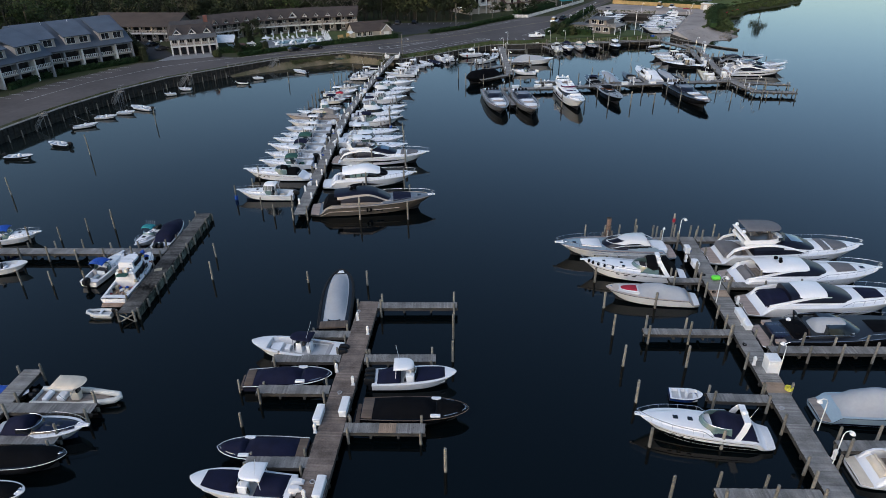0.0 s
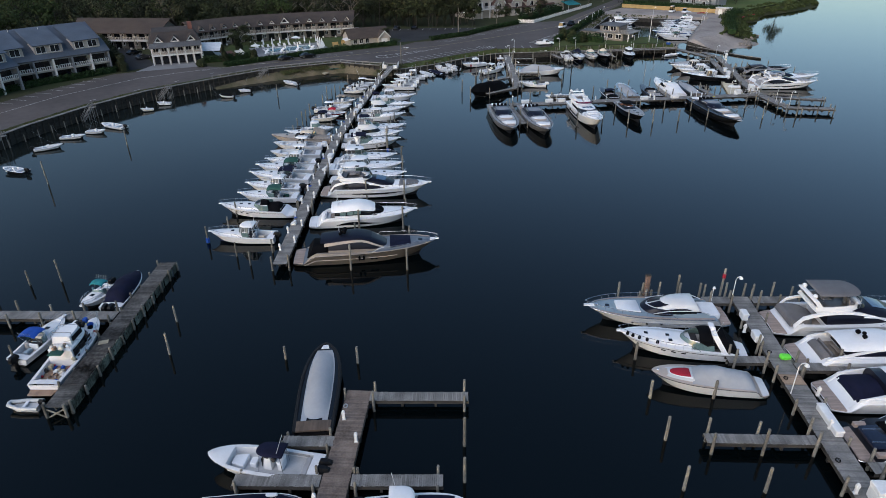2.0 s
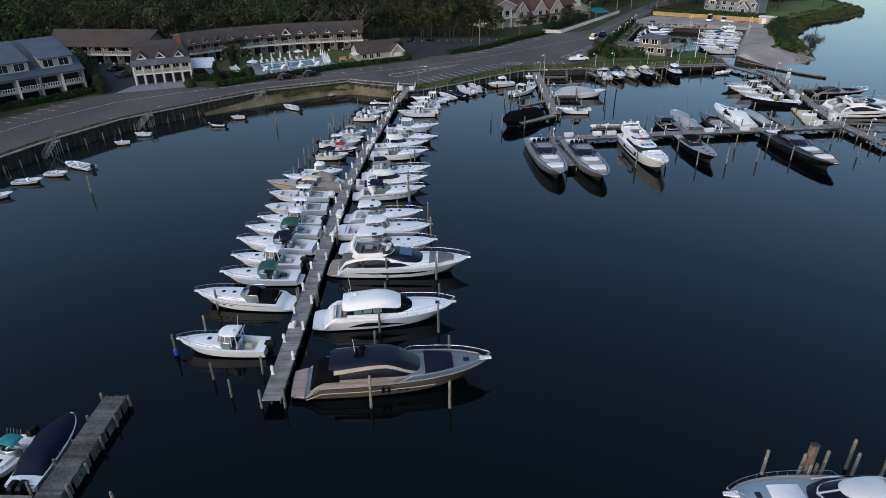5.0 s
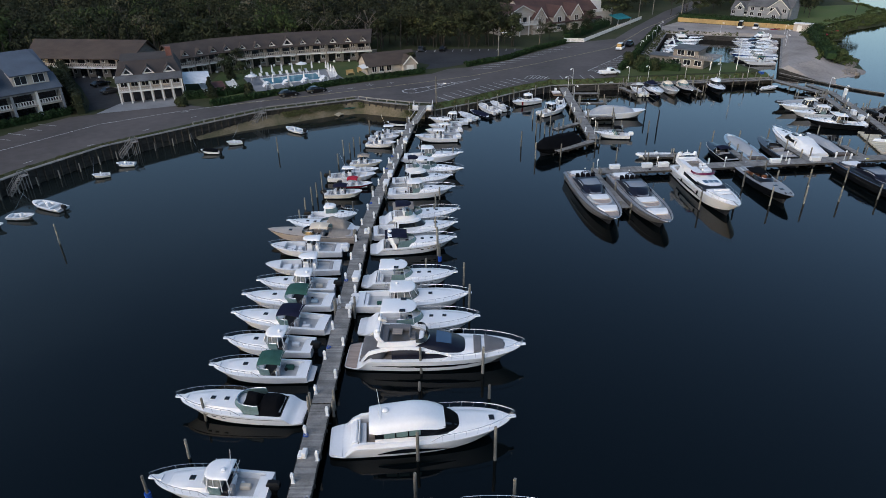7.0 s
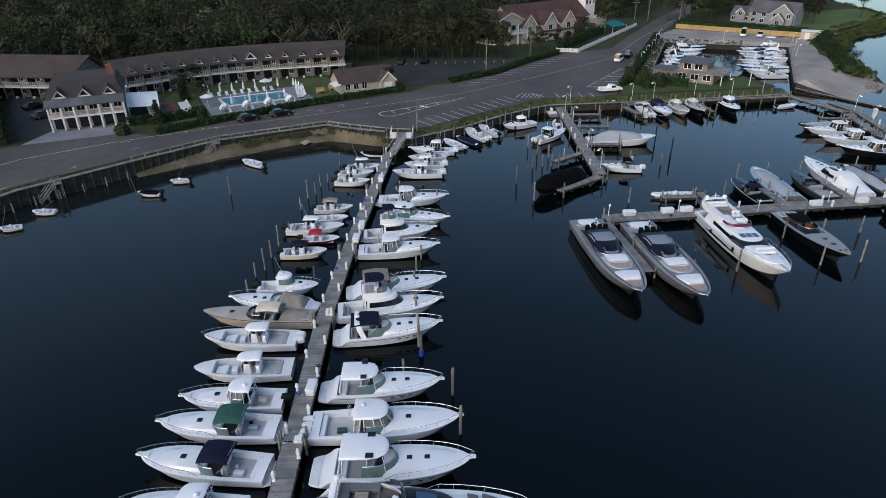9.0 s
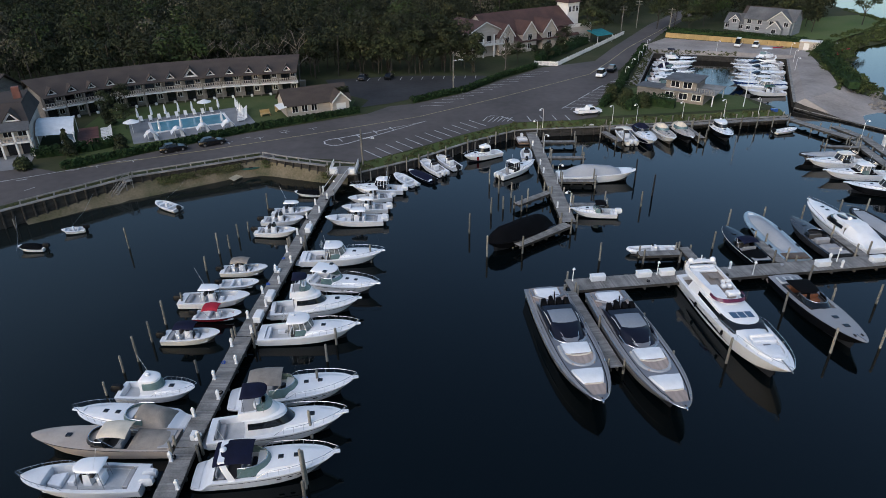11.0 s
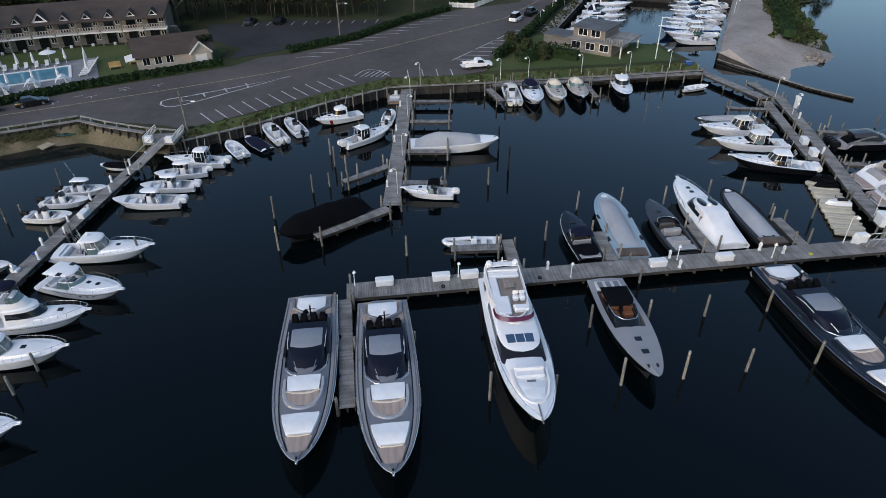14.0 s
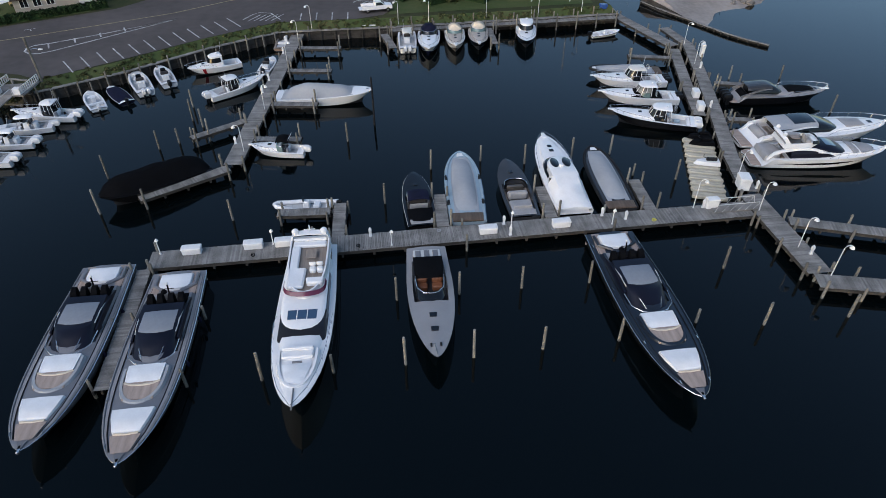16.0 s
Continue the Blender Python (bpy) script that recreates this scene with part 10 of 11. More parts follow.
def lounger(x, y, z, hd):
    r = thing("sun_lounger", pose(x, y, z, 0, 0, hd), "white sun lounger on the pool terrace", "sun lounger", "pool loungers")
    part("frame", pad(0, 1.3, 0.65, 0.65, 0.25, 0.38, 0.04), TRIM, r)
    part("backrest", loft([[(a, -0.32, b), (a, 0.32, b), (a, 0.32, b + 0.1), (a, -0.32, b + 0.1)] for a, b in ((1.3, 0.28), (1.95, 0.75))]), TRIM, r)
    for a, b in ((0.1, -0.25), (0.1, 0.25), (1.4, -0.25), (1.4, 0.25)):
        part("leg", box(a - 0.03, a + 0.03, b - 0.03, b + 0.03, 0, 0.27), TRIM, r)


def cabana(x, y, z, hd):
    r = thing("pool_cabana", pose(x, y, z, 0, 0, hd) @ Matrix.Scale(0.72, 4), "white cloth cabana with spread sides", "cabana", "pool cabanas")
    part("canopy", loft([[(-1.4, y, zz), (1.4, y, zz)] for y, zz in ((-1.7, 0.9), (-0.8, 2.0), (0, 2.35), (0.8, 2.0), (1.7, 0.9))], closed=False), FIBRE, r)
    for a in (-1.35, 1.35):
        part("side_cloth", loft([[(a, b, 0.02), (a * 1.02, b * 0.8, zz)] for b, zz in ((-1.6, 0.9), (-0.6, 2.1))], closed=False), FIBRE, r)
        for b, zz in ((-0.8, 2.0), (0.8, 2.0)):
            part("post", box(a - 0.04, a + 0.04, b - 0.04, b + 0.04, 0, zz), TRIM, r)


def at_pool(x, y):
    v = pm @ Vector((x, y, 0))
    return v.x, v.y


for k in range(7):
    parasol(*at_pool(-2 + 2.6 * k, 9.6 + 0.5 * (k % 2)), LAND + 0.12, k == 5)
for k in range(4):
    parasol(*at_pool(1 + 3.8 * k, -1.6), LAND + 0.12)
    cabana(*at_pool(-0.8 + 4.6 * k, -4.2), LAND + 0.12, 27.5 + 90)
parasol(*at_pool(-3.5, 1.5), LAND + 0.12, True)
for k in range(9):
    lounger(*at_pool(-1.5 + 1.7 * k, 8.6), LAND + 0.12, 27.5 + 90)
for k in range(8):
    lounger(*at_pool(15.4 + 0.25 * k, -0.5 + 1.2 * k), LAND + 0.12, 27.5)
for k in range(9):
    parasol(*at_pool(16.6 + 0.35 * (k % 2), 0 + 1.15 * k), LAND + 0.12) if k % 2 else None
for k in range(8):
    lounger(*at_pool(-9.0, -0.8 + 1.1 * k), LAND + 0.12, 27.5)
    lounger(*at_pool(-13.4, -0.8 + 1.1 * k), LAND + 0.12, 27.5 + 180)
for x, y in ((20.5, 1.5), (24.0, 3.2)):
    r = thing("lawn_bench", pose(*at_pool(x, y), LAND + 0.06, 0, 0, 30), "pale timber garden bench on the lawn", "bench", "lawn benches")
    part("seat", pad(0, 2.0, 1.0, 1.0, 0.4, 0.5, 0.03), YELLOWT, r)
    part("backrest", box(0, 2.0, 0.45, 0.55, 0.5, 1.2), YELLOWT, r)
    for a in (0.1, 1.9):
        part("leg", box(a - 0.05, a + 0.05, -0.5, 0.5, 0, 0.4), YELLOWT, r)


# ---- fences, posts, cars ----
def white_fence(path):
    r = thing("white_fence", pose(0, 0, 0), "white picket panel fence beside the road", "fence")
    for p, q in zip(path, path[1:]):
        m, L = frame_of(p, q)
        n = max(1, round(L / 2.4))
        for k in range(n):
            a, b = k * L / n, (k + 1) * L / n
            part("post", moved(box(a - 0.08, a + 0.08, -0.08, 0.08, 0, 1.35), m), TRIM, r, smooth=0)
            for z0 in (0.15, 1.0):
                part("fence_rail", moved(box(a, b, -0.03, 0.03, z0, z0 + 0.12), m), TRIM, r, smooth=0)
            for j in range(8):
                c = a + (b - a) * j / 8 + 0.03
                part("picket", moved(box(c, c + 0.19, -0.02, 0.02, 0.1, 1.18), m), TRIM, r, smooth=0)


white_fence([(20.5, 267.5), (26.5, 266.2), (47.5, 300.5), (57.5, 317)])
yw = thing("yellow_retaining_wall", pose(0, 0, 0), "low yellow timber retaining wall at the yard's back", "retaining wall")
m, L = frame_of((69.5, 310.5), (104.5, 288.5))
for k in range(12):
    part("timber_panel", moved(box(k * L / 12 + 0.04, (k + 1) * L / 12 - 0.04, 0, 0.3, 0, 1.5), m), YELLOWT, yw, smooth=0)
gr = thing("guard_rail", pose(0, 0, 0), "low timber guard rail on the sea wall", "guard rail", kind="structure")
for p, q in zip(SHORE[6:11], SHORE[7:12]):
    m, L = frame_of(p, q)
    part("rail", moved(box(0, L, 0.35, 0.5, 0.55, 0.75), m), PLANK, gr, smooth=0)
    for k in range(max(1, int(L / 2.2))):
        part("rail_post", moved(box(k * 2.2, k * 2.2 + 0.18, 0.3, 0.55, 0, 0.6), m), PLANK, gr, smooth=0)


def shore_stair(x, y, hd):
    """A timber stair that runs down along the wall from a small landing, with railings."""
    r = thing("beach_stair", pose(x, y, 0, 0, 0, hd), "grey timber stair with railings down the sea wall", "stair", "shore stairs")
    part("landing", join(*[box(-1.05 + 0.15 * k, -0.92 + 0.15 * k, -0.45, 0.7, 2.42, 2.48) for k in range(7)]), PLANK, r, smooth=0)
    for k in range(11):
        part("tread", pad(0.23 * k, 0.23 * k + 0.21, 0.8, 0.8, 2.36 - 0.22 * k, 2.41 - 0.22 * k, 0.01), PLANK, r, smooth=0)
    for s in (-0.43, 0.43):
        part("stringer", loft([[(a, s - 0.03, b), (a, s + 0.03, b), (a, s + 0.03, b + 0.24), (a, s - 0.03, b + 0.24)] for a, b in ((-0.1, 2.2), (2.6, -0.3))]), PLANK, r, smooth=0)
        for h in (0.42, 0.8):
            part("handrail", tube([(-1.0, s, 2.45 + h), (0, s, 2.45 + h), (2.45, s, 0.2 + h)], 0.04), PLANK, r)
        for a, z in ((-0.98, 2.45), (0, 2.4), (1.2, 1.25), (2.4, 0.15)):
            part("rail_post", box(a - 0.05, a + 0.05, s - 0.05, s + 0.05, -1.0, z + 0.84), PLANK, r, smooth=0)


for x, y, hd in ((-72.3, 165.2, 227), (-82.0, 148.0, 246), (-54.0, 184.3, 225), (-88.6, 127.5, 250)):
    shore_stair(x, y, hd)


def utility_pole(x, y, h=9.0, arm=False, lamp=True):
    r = thing("utility_pole", pose(x, y, LAND), "tall wooden utility pole", "utility pole", "utility poles")
    part("pole", tube([(0, 0, 0), (0, 0, h)], 0.14, 8), PILE, r)
    if arm:
        for z in (h - 0.5, h - 1.4):
            part("cross_arm", box(-1.2, 1.2, -0.06, 0.06, z, z + 0.14), PILE, r)
    if lamp:
        part("lamp_arm", tube([(0, 0, h - 1.6), (1.0, -0.3, h - 1.3), (1.8, -0.5, h - 1.3)], 0.04), STEEL, r)
        part("lamp_head", pad(1.6, 2.2, 0.25, 0.2, h - 1.38, h - 1.25, 0.04, -0.5), LAMPW, r)


utility_pole(-2.1, 237, 9.0)
utility_pole(55.8, 315, 9.5, True, False)
utility_pole(65.2, 330, 9.5, True, False)
utility_pole(71, 312, 9.0, True, False)
utility_pole(-17.6, 190.6, 6.0)
utility_pole(84, 345, 10, True, False)
fl = thing("flagpole", pose(58.6, 223.6, LAND), "tall white flagpole on the lawn", "flagpole")
part("pole", tube([(0, 0, 0), (0, 0, 7.4)], 0.09, 6), FIBRE, fl)
part("ball_finial", ball((0, 0, 7.5), 0.14), FIBRE, fl)


def lamp_post(x, y, z=1.05, h=3.0, hd=0):
    r = thing("dock_lamp", pose(x, y, z, 0, 0, hd), "white swan-neck dock lamp post", "lamp post", "dock lamps")
    part("post", tube([(0, 0, 0), (0, 0, h), (0.12, 0, h + 0.25), (0.4, 0, h + 0.35), (0.62, 0, h + 0.25)], 0.045, 6), LAMPW, r, smooth=60)
    part("shade", loft([[(0.64 + k * math.cos(a * 1.047), k * math.sin(a * 1.047), zz) for a in range(6)] for k, zz in ((0.24, h + 0.02), (0.2, h + 0.12), (0.06, h + 0.26))]), LAMPW, r)


def lantern_post(x, y, z=1.05):
    """A short white post with a small capped light."""
    r = thing("dock_lantern", pose(x, y, z), "short white dock lantern with a pointed cap", "lantern post", "dock lanterns")
    part("post", loft([[(a * math.cos(t * 0.7854), a * math.sin(t * 0.7854), zz) for t in range(8)] for a, zz in ((0.10, 0), (0.07, 0.10), (0.05, 0.2), (0.045, 1.5))]), LAMPW, r, smooth=50)
    part("cap", loft([[(0.05 + a * math.cos(t * 0.7854), a * math.sin(t * 0.7854), zz) for t in range(8)] for a, zz in ((0.06, 1.45), (0.19, 1.52), (0.17, 1.58), (0.08, 1.70), (0.03, 1.78))]), LAMPW, r, smooth=50)


def power_post(x, y, z=1.05, hd=0):
    r = thing("power_pedestal", pose(x, y, z, 0, 0, hd), "white shore-power pedestal on the dock", "power pedestal", "power pedestals")
    part("pedestal", loft([[(a * k, b * k, zz) for a, b in ((-0.11, -0.09), (0.11, -0.09), (0.11, 0.09), (-0.11, 0.09))] for k, zz in ((1.4, 0), (1.0, 0.12), (0.95, 0.5), (1.2, 0.56), (1.2, 0.82), (0.8, 0.9))]), FIBRE, r)
    part("cap_light", pad(-0.08, 0.08, 0.16, 0.16, 0.9, 0.98, 0.03), LAMPW, r)


def dock_box(x, y, hd, w=1.8, d=0.75, h=0.7, z=1.05):
    r = thing("dock_box", pose(x, y, z, 0, 0, hd), "white fibreglass dock storage box", "dock box", "dock boxes")
    part("box_body", pad(-w / 2, w / 2, d, d, 0, h * 0.75, 0.05), FIBRE, r)
    part("lid", pad(-w / 2 - 0.04, w / 2 + 0.04, d + 0.08, d + 0.08, h * 0.75, h, 0.05, crown=0.05), FIBRE, r)


for x, y in ((-10.9, 54.5), (-9.5, 52.0), (-11.6, 46.0), (-9.8, 44.2), (-12.0, 38.2), (-11.4, 31.5), (-12.1, 28)):
    power_post(x, y)
for x, y in ((-10.0, 40.9), (-12.0, 39.9), (-10.4, 32.2)):
    dock_box(x, y, 88, 1.9, 0.62)
for x, y in ((27.3, 67.4), (29.9, 58.0), (27.4, 47.5), (28.8, 36.0), (28.9, 54), (26.3, 30)):
    power_post(x, y)
for x, y, hd in ((27.9, 72.6, 20), (27.7, 58.2, 0), (29.0, 46.0, 90), (29.1, 39.0, 180), (28.5, 35.5, 0)):
    lamp_post(x, y, hd=hd)
dock_box(29.2, 54.7, 88, 3.4, 0.65, 0.6)
dock_box(28.6, 46.8, 88, 1.2, 1.1, 1.45)
dock_box(28.2, 69.9, 88, 1.0, 0.6, 0.8)
dock_box(28.0, 66.2, 88, 1.2, 0.7, 0.75)
lantern_post(26.1, 73.3)
hose = thing("hose_reel", pose(28.9, 43.8, 1.05), "coiled yellow hose hung on a lamp post", "hose")
part("coil", tube([(0.3 * math.cos(a * 0.5), 0.3 * math.sin(a * 0.5), 0.15 + 0.01 * a) for a in range(38)], 0.05), YELLOWP, hose)
bag = thing("lime_bag", pose(29.4, 63.1, 1.05), "bright lime green gear bag on the dock", "bag")
part("bag_body", pad(-0.5, 0.5, 0.7, 0.6, 0, 0.5, 0.15), GREENP, bag)
for k in range(21):
    y = 84.5 + 4.9 * k
    x = main_x(y)
    power_post(x - 0.68, y, 1.15)
    power_post(x + 0.68, y + 2.2, 1.15)
for y in (119, 148, 152, 169):
    dock_box(main_x(y) + 0.55, y, 88, 1.5, z=1.15)
for x, e in ((10.4, 0.8), (20.5, 0.8), (31.6, -0.9), (43.0, 0.5), (52.8, -0.6)):
    lantern_post(x, 154.5 + 0.1357 * (x - 9.7) + e)
lamp_post(61.5, 162.4, hd=0)
for x in (13.3, 18.8, 21.6, 40.7, 47.8):
    dock_box(x, 154.5 + 0.1357 * (x - 9.7) + (0.6 if x < 30 else -0.2), 7.7, 1.7)
for x, e in ((29.5, 0.8), (42.3, 0.9), (42.8, -0.9), (52.1, 0.9), (54.3, 0.0), (62.5, 0.8)):
    power_post(x, 154.5 + 0.1357 * (x - 9.7) + e)
for x, y in ((73.5, 197.6), (70.7, 184.9), (69.2, 165.9), (69.9, 155)):
    power_post(x, y)
for x, y, hd in ((68.0, 168.0, 0), (67.9, 161.9, 0), (73.2, 199.2, 0), (74.0, 207.0, 0), (69.2, 156.0, 0), (70.3, 152.0, 0)):
    lamp_post(x, y, hd=hd)
dock_box(67.8, 166.2, 84, 1.5, 1.1, 1.35)
dock_box(63.3, 162.5, 8, 1.2, 0.7, 1.1)
dock_box(75.0, 201.9, 84, 0.9, 0.5, 1.9)
for x, y in ((70.1, 188.9), (69.5, 185.0)):
    dock_box(x, y, 84, 1.4, 0.8, 0.9, z=0.73)
for y, hd in ((209, 180), (200, 0), (185, 0), (174.2, 180)):
    lamp_post(13.4, y, hd=hd)
for y in (204, 194, 190, 176):
    power_post(12.0, y)
for x, y in ((29, 214.7), (34, 215.5), (43.6, 217.0), (52.5, 218.4), (60, 219.5), (15, 212.8)):
    lamp_post(x, y, QUAY, 3.6, 180)
for x, y in ((40.3, 249.3), (44.4, 258.9), (48.8, 268.3), (53.0, 278.8), (56.5, 287.1), (76, 283.5), (95.5, 279), (91, 268), (86.5, 258)):
    lamp_post(x, y, LAND, 3.0, 0)
gw = thing("gangway", pose(63.2, 161.9, 1.1, 0, 0, 7.7), "aluminium truss gangway on the dock", "gangway")
part("ramp", pad(0, 4.8, 1.1, 1.1, 0, 0.12, 0.02), PLANK, gw)
for s in (-0.55, 0.55):
    part("truss_rail", join(tube([(0, s, 0.1), (0.3, s, 0.95), (4.5, s, 0.95), (4.8, s, 0.1)], 0.04), *[tube([(k * 0.8, s, 0.1), (k * 0.8 + 0.6, s, 0.95)], 0.018, 4) for k in range(1, 6)]), HYP, gw)
# floating drive-on dock with two water scooters
fd = thing("scooter_float", pose(64.3, 165.0, 0, 0, 0, 78), "beige plastic drive-on float for water scooters", "floating dock")
for k in range(22):
    part("float_block", pad(0.15 + k * 0.6, 0.60 + k * 0.6, 3.6 - 0.25 * (k % 3), 3.6 - 0.25 * (k % 2), 0.05, 0.50 - 0.08 * (k % 2), 0.1), FLOATB, fd)


def scooter(x, y, hd, label, hull, seat):
    r = thing("water_scooter", pose(x, y, 0.5, 0, 0, hd), label, "water scooter", "water scooters")
    part("scooter_hull", tier((0, 2.9, 0.55, 0), (0.1, 2.6, 0.5, 0.45), 2.5, 2), hull, r, smooth=50)
    part("seat", pad(0.4, 1.6, 0.4, 0.35, 0.45, 0.8, 0.08), seat, r)
    part("handlebar", tube([(1.8, -0.35, 0.95), (1.95, 0, 0.9), (1.8, 0.35, 0.95)], 0.04), RUBBER, r)


scooter(67.5, 171.7, 174, "white and grey water scooter on the float", WHITE, RUBBER)
scooter(68.4, 176.3, 176, "water scooter under a black cover", BLACKC, BLACKC)
scooter(68.6, 177.8, 176, "water scooter under a black cover", BLACKC, BLACKC)


def car(x, y, hd, label, paint, L=4.6, h=1.45, box_back=False):
    r = thing("parked_car", pose(x, y, LAND + 0.06, 0, 0, hd), label, "car", "parked cars")
    part("body", loft([[(a, -w, z0), (a, w, z0), (a, w * 1.0, z1), (a, w * 0.9, z1 + 0.08), (a, -w * 0.9, z1 + 0.08), (a, -w, z1)] for a, w, z0, z1 in
                       ((-L / 2, 0.72, 0.4, 0.75), (-L / 2 + 0.2, 0.86, 0.25, 0.9), (0, 0.9, 0.22, 0.92), (L / 2 - 0.9, 0.88, 0.22, 0.85), (L / 2 - 0.15, 0.78, 0.3, 0.68), (L / 2, 0.66, 0.4, 0.6))]), paint, r, smooth=40)
    ra, rf = (0.1, 0.9) if box_back else (0.7, 1.0)
    c = part("cabin_glass", loft([[(-L * 0.40, -0.78, 0.9), (L * 0.22, -0.78, 0.9), (L * 0.22, 0.78, 0.9), (-L * 0.40, 0.78, 0.9)], [(-L * 0.40 + ra, -0.62, h - 0.05), (L * 0.22 - rf, -0.62, h - 0.05), (L * 0.22 - rf, 0.62, h - 0.05), (-L * 0.40 + ra, 0.62, h - 0.05)]]), GLASS, r)
    part("roof", pad(-L * 0.40 + ra - 0.05, L * 0.22 - rf + 0.05, 1.3, 1.3, h - 0.06, h, 0.03), paint, r)
    for a in (-L * 0.3, L * 0.31):
        for s in (-0.8, 0.8):
            w = part("wheel", tube([(a, s - 0.1, 0.33), (a, s + 0.1, 0.33)], 0.33, 12), RUBBER, r)
            part("rim", tube([(a, s - 0.11, 0.33), (a, s + 0.11, 0.33)], 0.19, 8), STEEL, w)
    for s in (-0.6, 0.6):
        part("headlight", pad(L / 2 - 0.12, L / 2 - 0.02, 0.3, 0.3, 0.6, 0.72, 0.02, s), CUSH, r)


def pickup(x, y, z, hd):
    """A white pickup: cab forward, open bed with raised sides, tailgate down."""
    r = thing("pickup_truck", pose(x, y, z, 0, 0, hd), "white pickup truck with an open bed parked on the quay", "pickup truck")
    part("chassis", box(-2.6, 2.5, -0.85, 0.85, 0.35, 0.62), RUBBER, r)
    part("bonnet", loft([[(1.2, -0.92, 0.5), (1.2, 0.92, 0.5), (1.2, 0.9, 1.08), (1.2, -0.9, 1.08)], [(2.5, -0.88, 0.5), (2.5, 0.88, 0.5), (2.5, 0.82, 0.98), (2.5, -0.82, 0.98)]]), WHITE, r)
    c = part("cab", loft([[(-0.5, -0.94, 0.5), (1.35, -0.94, 0.5), (1.35, 0.94, 0.5), (-0.5, 0.94, 0.5)], [(-0.5, -0.94, 1.1), (1.3, -0.94, 1.1), (1.3, 0.94, 1.1), (-0.5, 0.94, 1.1)], [(-0.35, -0.78, 1.72), (0.65, -0.78, 1.72), (0.65, 0.78, 1.72), (-0.35, 0.78, 1.72)]]), WHITE, r)
    part("windscreen", loft([[(1.28, -0.8, 1.14), (1.28, 0.8, 1.14), (1.30, 0.8, 1.14), (1.30, -0.8, 1.14)], [(0.72, -0.7, 1.66), (0.72, 0.7, 1.66), (0.74, 0.7, 1.66), (0.74, -0.7, 1.66)]]), GLASS, c)
    for s in (-1, 1):
        part("side_window", loft([[(-0.3, s * 0.93, 1.14), (1.1, s * 0.93, 1.14)], [(-0.25, s * 0.82, 1.62), (0.62, s * 0.82, 1.62)]], closed=False), GLASS, c)
        part("bed_side", box(-2.6, -0.5, s * 0.92 - 0.05, s * 0.92 + 0.05, 0.55, 1.12), WHITE, r)
        for a in (-1.75, 1.75):
            w = part("wheel", tube([(a, s * 0.82 - 0.12, 0.36), (a, s * 0.82 + 0.12, 0.36)], 0.37, 12), RUBBER, r)
            part("rim", tube([(a, s * 0.82 - 0.13, 0.36), (a, s * 0.82 + 0.13, 0.36)], 0.2, 8), STEEL, w)
    part("bed_floor", box(-2.6, -0.5, -0.9, 0.9, 0.62, 0.70), HYP, r)
    part("tailgate", box(-3.1, -2.6, -0.9, 0.9, 0.60, 0.66), WHITE, r)


pickup(25.2, 219.0, LAND + 0.06, 15)
dock_box(24.2, 214.4, 5, 2.2, 0.8, 0.8, z=1.05)
car(-51.6, 198.3, 31, "dark saloon car parked at the kerb", BLACKH)
car(-45.9, 201.6, 31, "black saloon car parked at the kerb", BLACKH, 4.8)
car(35.5, 253.5, 62, "white van parked at the road side", WHITE, 5.0, 2.0, True)
car(39.5, 259.0, 62, "black pickup parked at the road side", BLACKH, 5.2, 1.8)
car(-18, 253, 80, "dark car in the rear car park", BLACKH)
car(-24.5, 252.5, 80, "dark car in the rear car park", DARKH)
car(86.3, 292.8, 60, "white box truck in the yard", WHITE, 5.6, 2.6, True)
car(91.0, 291.2, 60, "white pickup in the yard", WHITE, 5.2, 1.8)
car(-94.5, 201.6, 60, "dark car beside the hotel", DARKH)
car(-100.5, 208.6, 60, "black car beside the hotel", BLACKH)
rock_rng = random.Random(9)
for k in range(46):
    t = rock_rng.random()
    x, y = (102 - 11 * t + rock_rng.uniform(-1.5, 1.5), 249 - 20 * t + rock_rng.uniform(-1.5, 1.5))
    s = rock_rng.uniform(0.4, 1.1)
    sh = ball((0, 0, 0), s, 0.7, 7)
    sh = [(a * rock_rng.uniform(0.75, 1.25), b * rock_rng.uniform(0.75, 1.25), c * rock_rng.uniform(0.8, 1.2)) for a, b, c in sh[0]], sh[1]
    o = part("shore_rock", sh, ROCK, smooth=0)
    o.matrix_world = pose(x, y, 0.3)
    tagged(o, "rough brown boulder on the shore point", "rock", "shore rocks")
for x, y, hd, mt, lb in ((112, 283.5, 60, REDC, "red kayak pulled up on the shore"), (118, 290, 30, REDC, "red kayak pulled up on the shore"), (120, 300, 10, FIBRE, "white dinghy on the spit"), (97, 289.5, 20, REDC, "orange kayak stacked in the yard"), (99, 288.6, 30, YELLOWT, "yellow kayak stacked in the yard"), (-36.8, 193.2, 20, GREENC, "green dinghy on the foreshore")):
    o = thing("kayak", pose(x, y, 0.9 if y < 200 else 1.6 if x > 105 else LAND, 0, 0, hd), lb, "kayak")
    part("kayak_hull", loft([[(a, -w, 0.2), (a, 0, 0), (a, w, 0.2), (a, 0, 0.35)] for a, w in ((-2, 0.03), (-1.2, 0.3), (0, 0.38), (1.2, 0.3), (2, 0.03))]), mt, o, smooth=50)
    part("kayak_seat", pad(-0.4, 0.2, 0.4, 0.4, 0.3, 0.42, 0.04), RUBBER, o)
raft = thing("beach_board", pose(-41.5, 191.8, 0.6, 12, 0, 70), "pale board lying on the foreshore", "board")
part("board", pad(-1.2, 1.2, 1.0, 1.0, 0, 0.15, 0.03), CREAMC, raft)


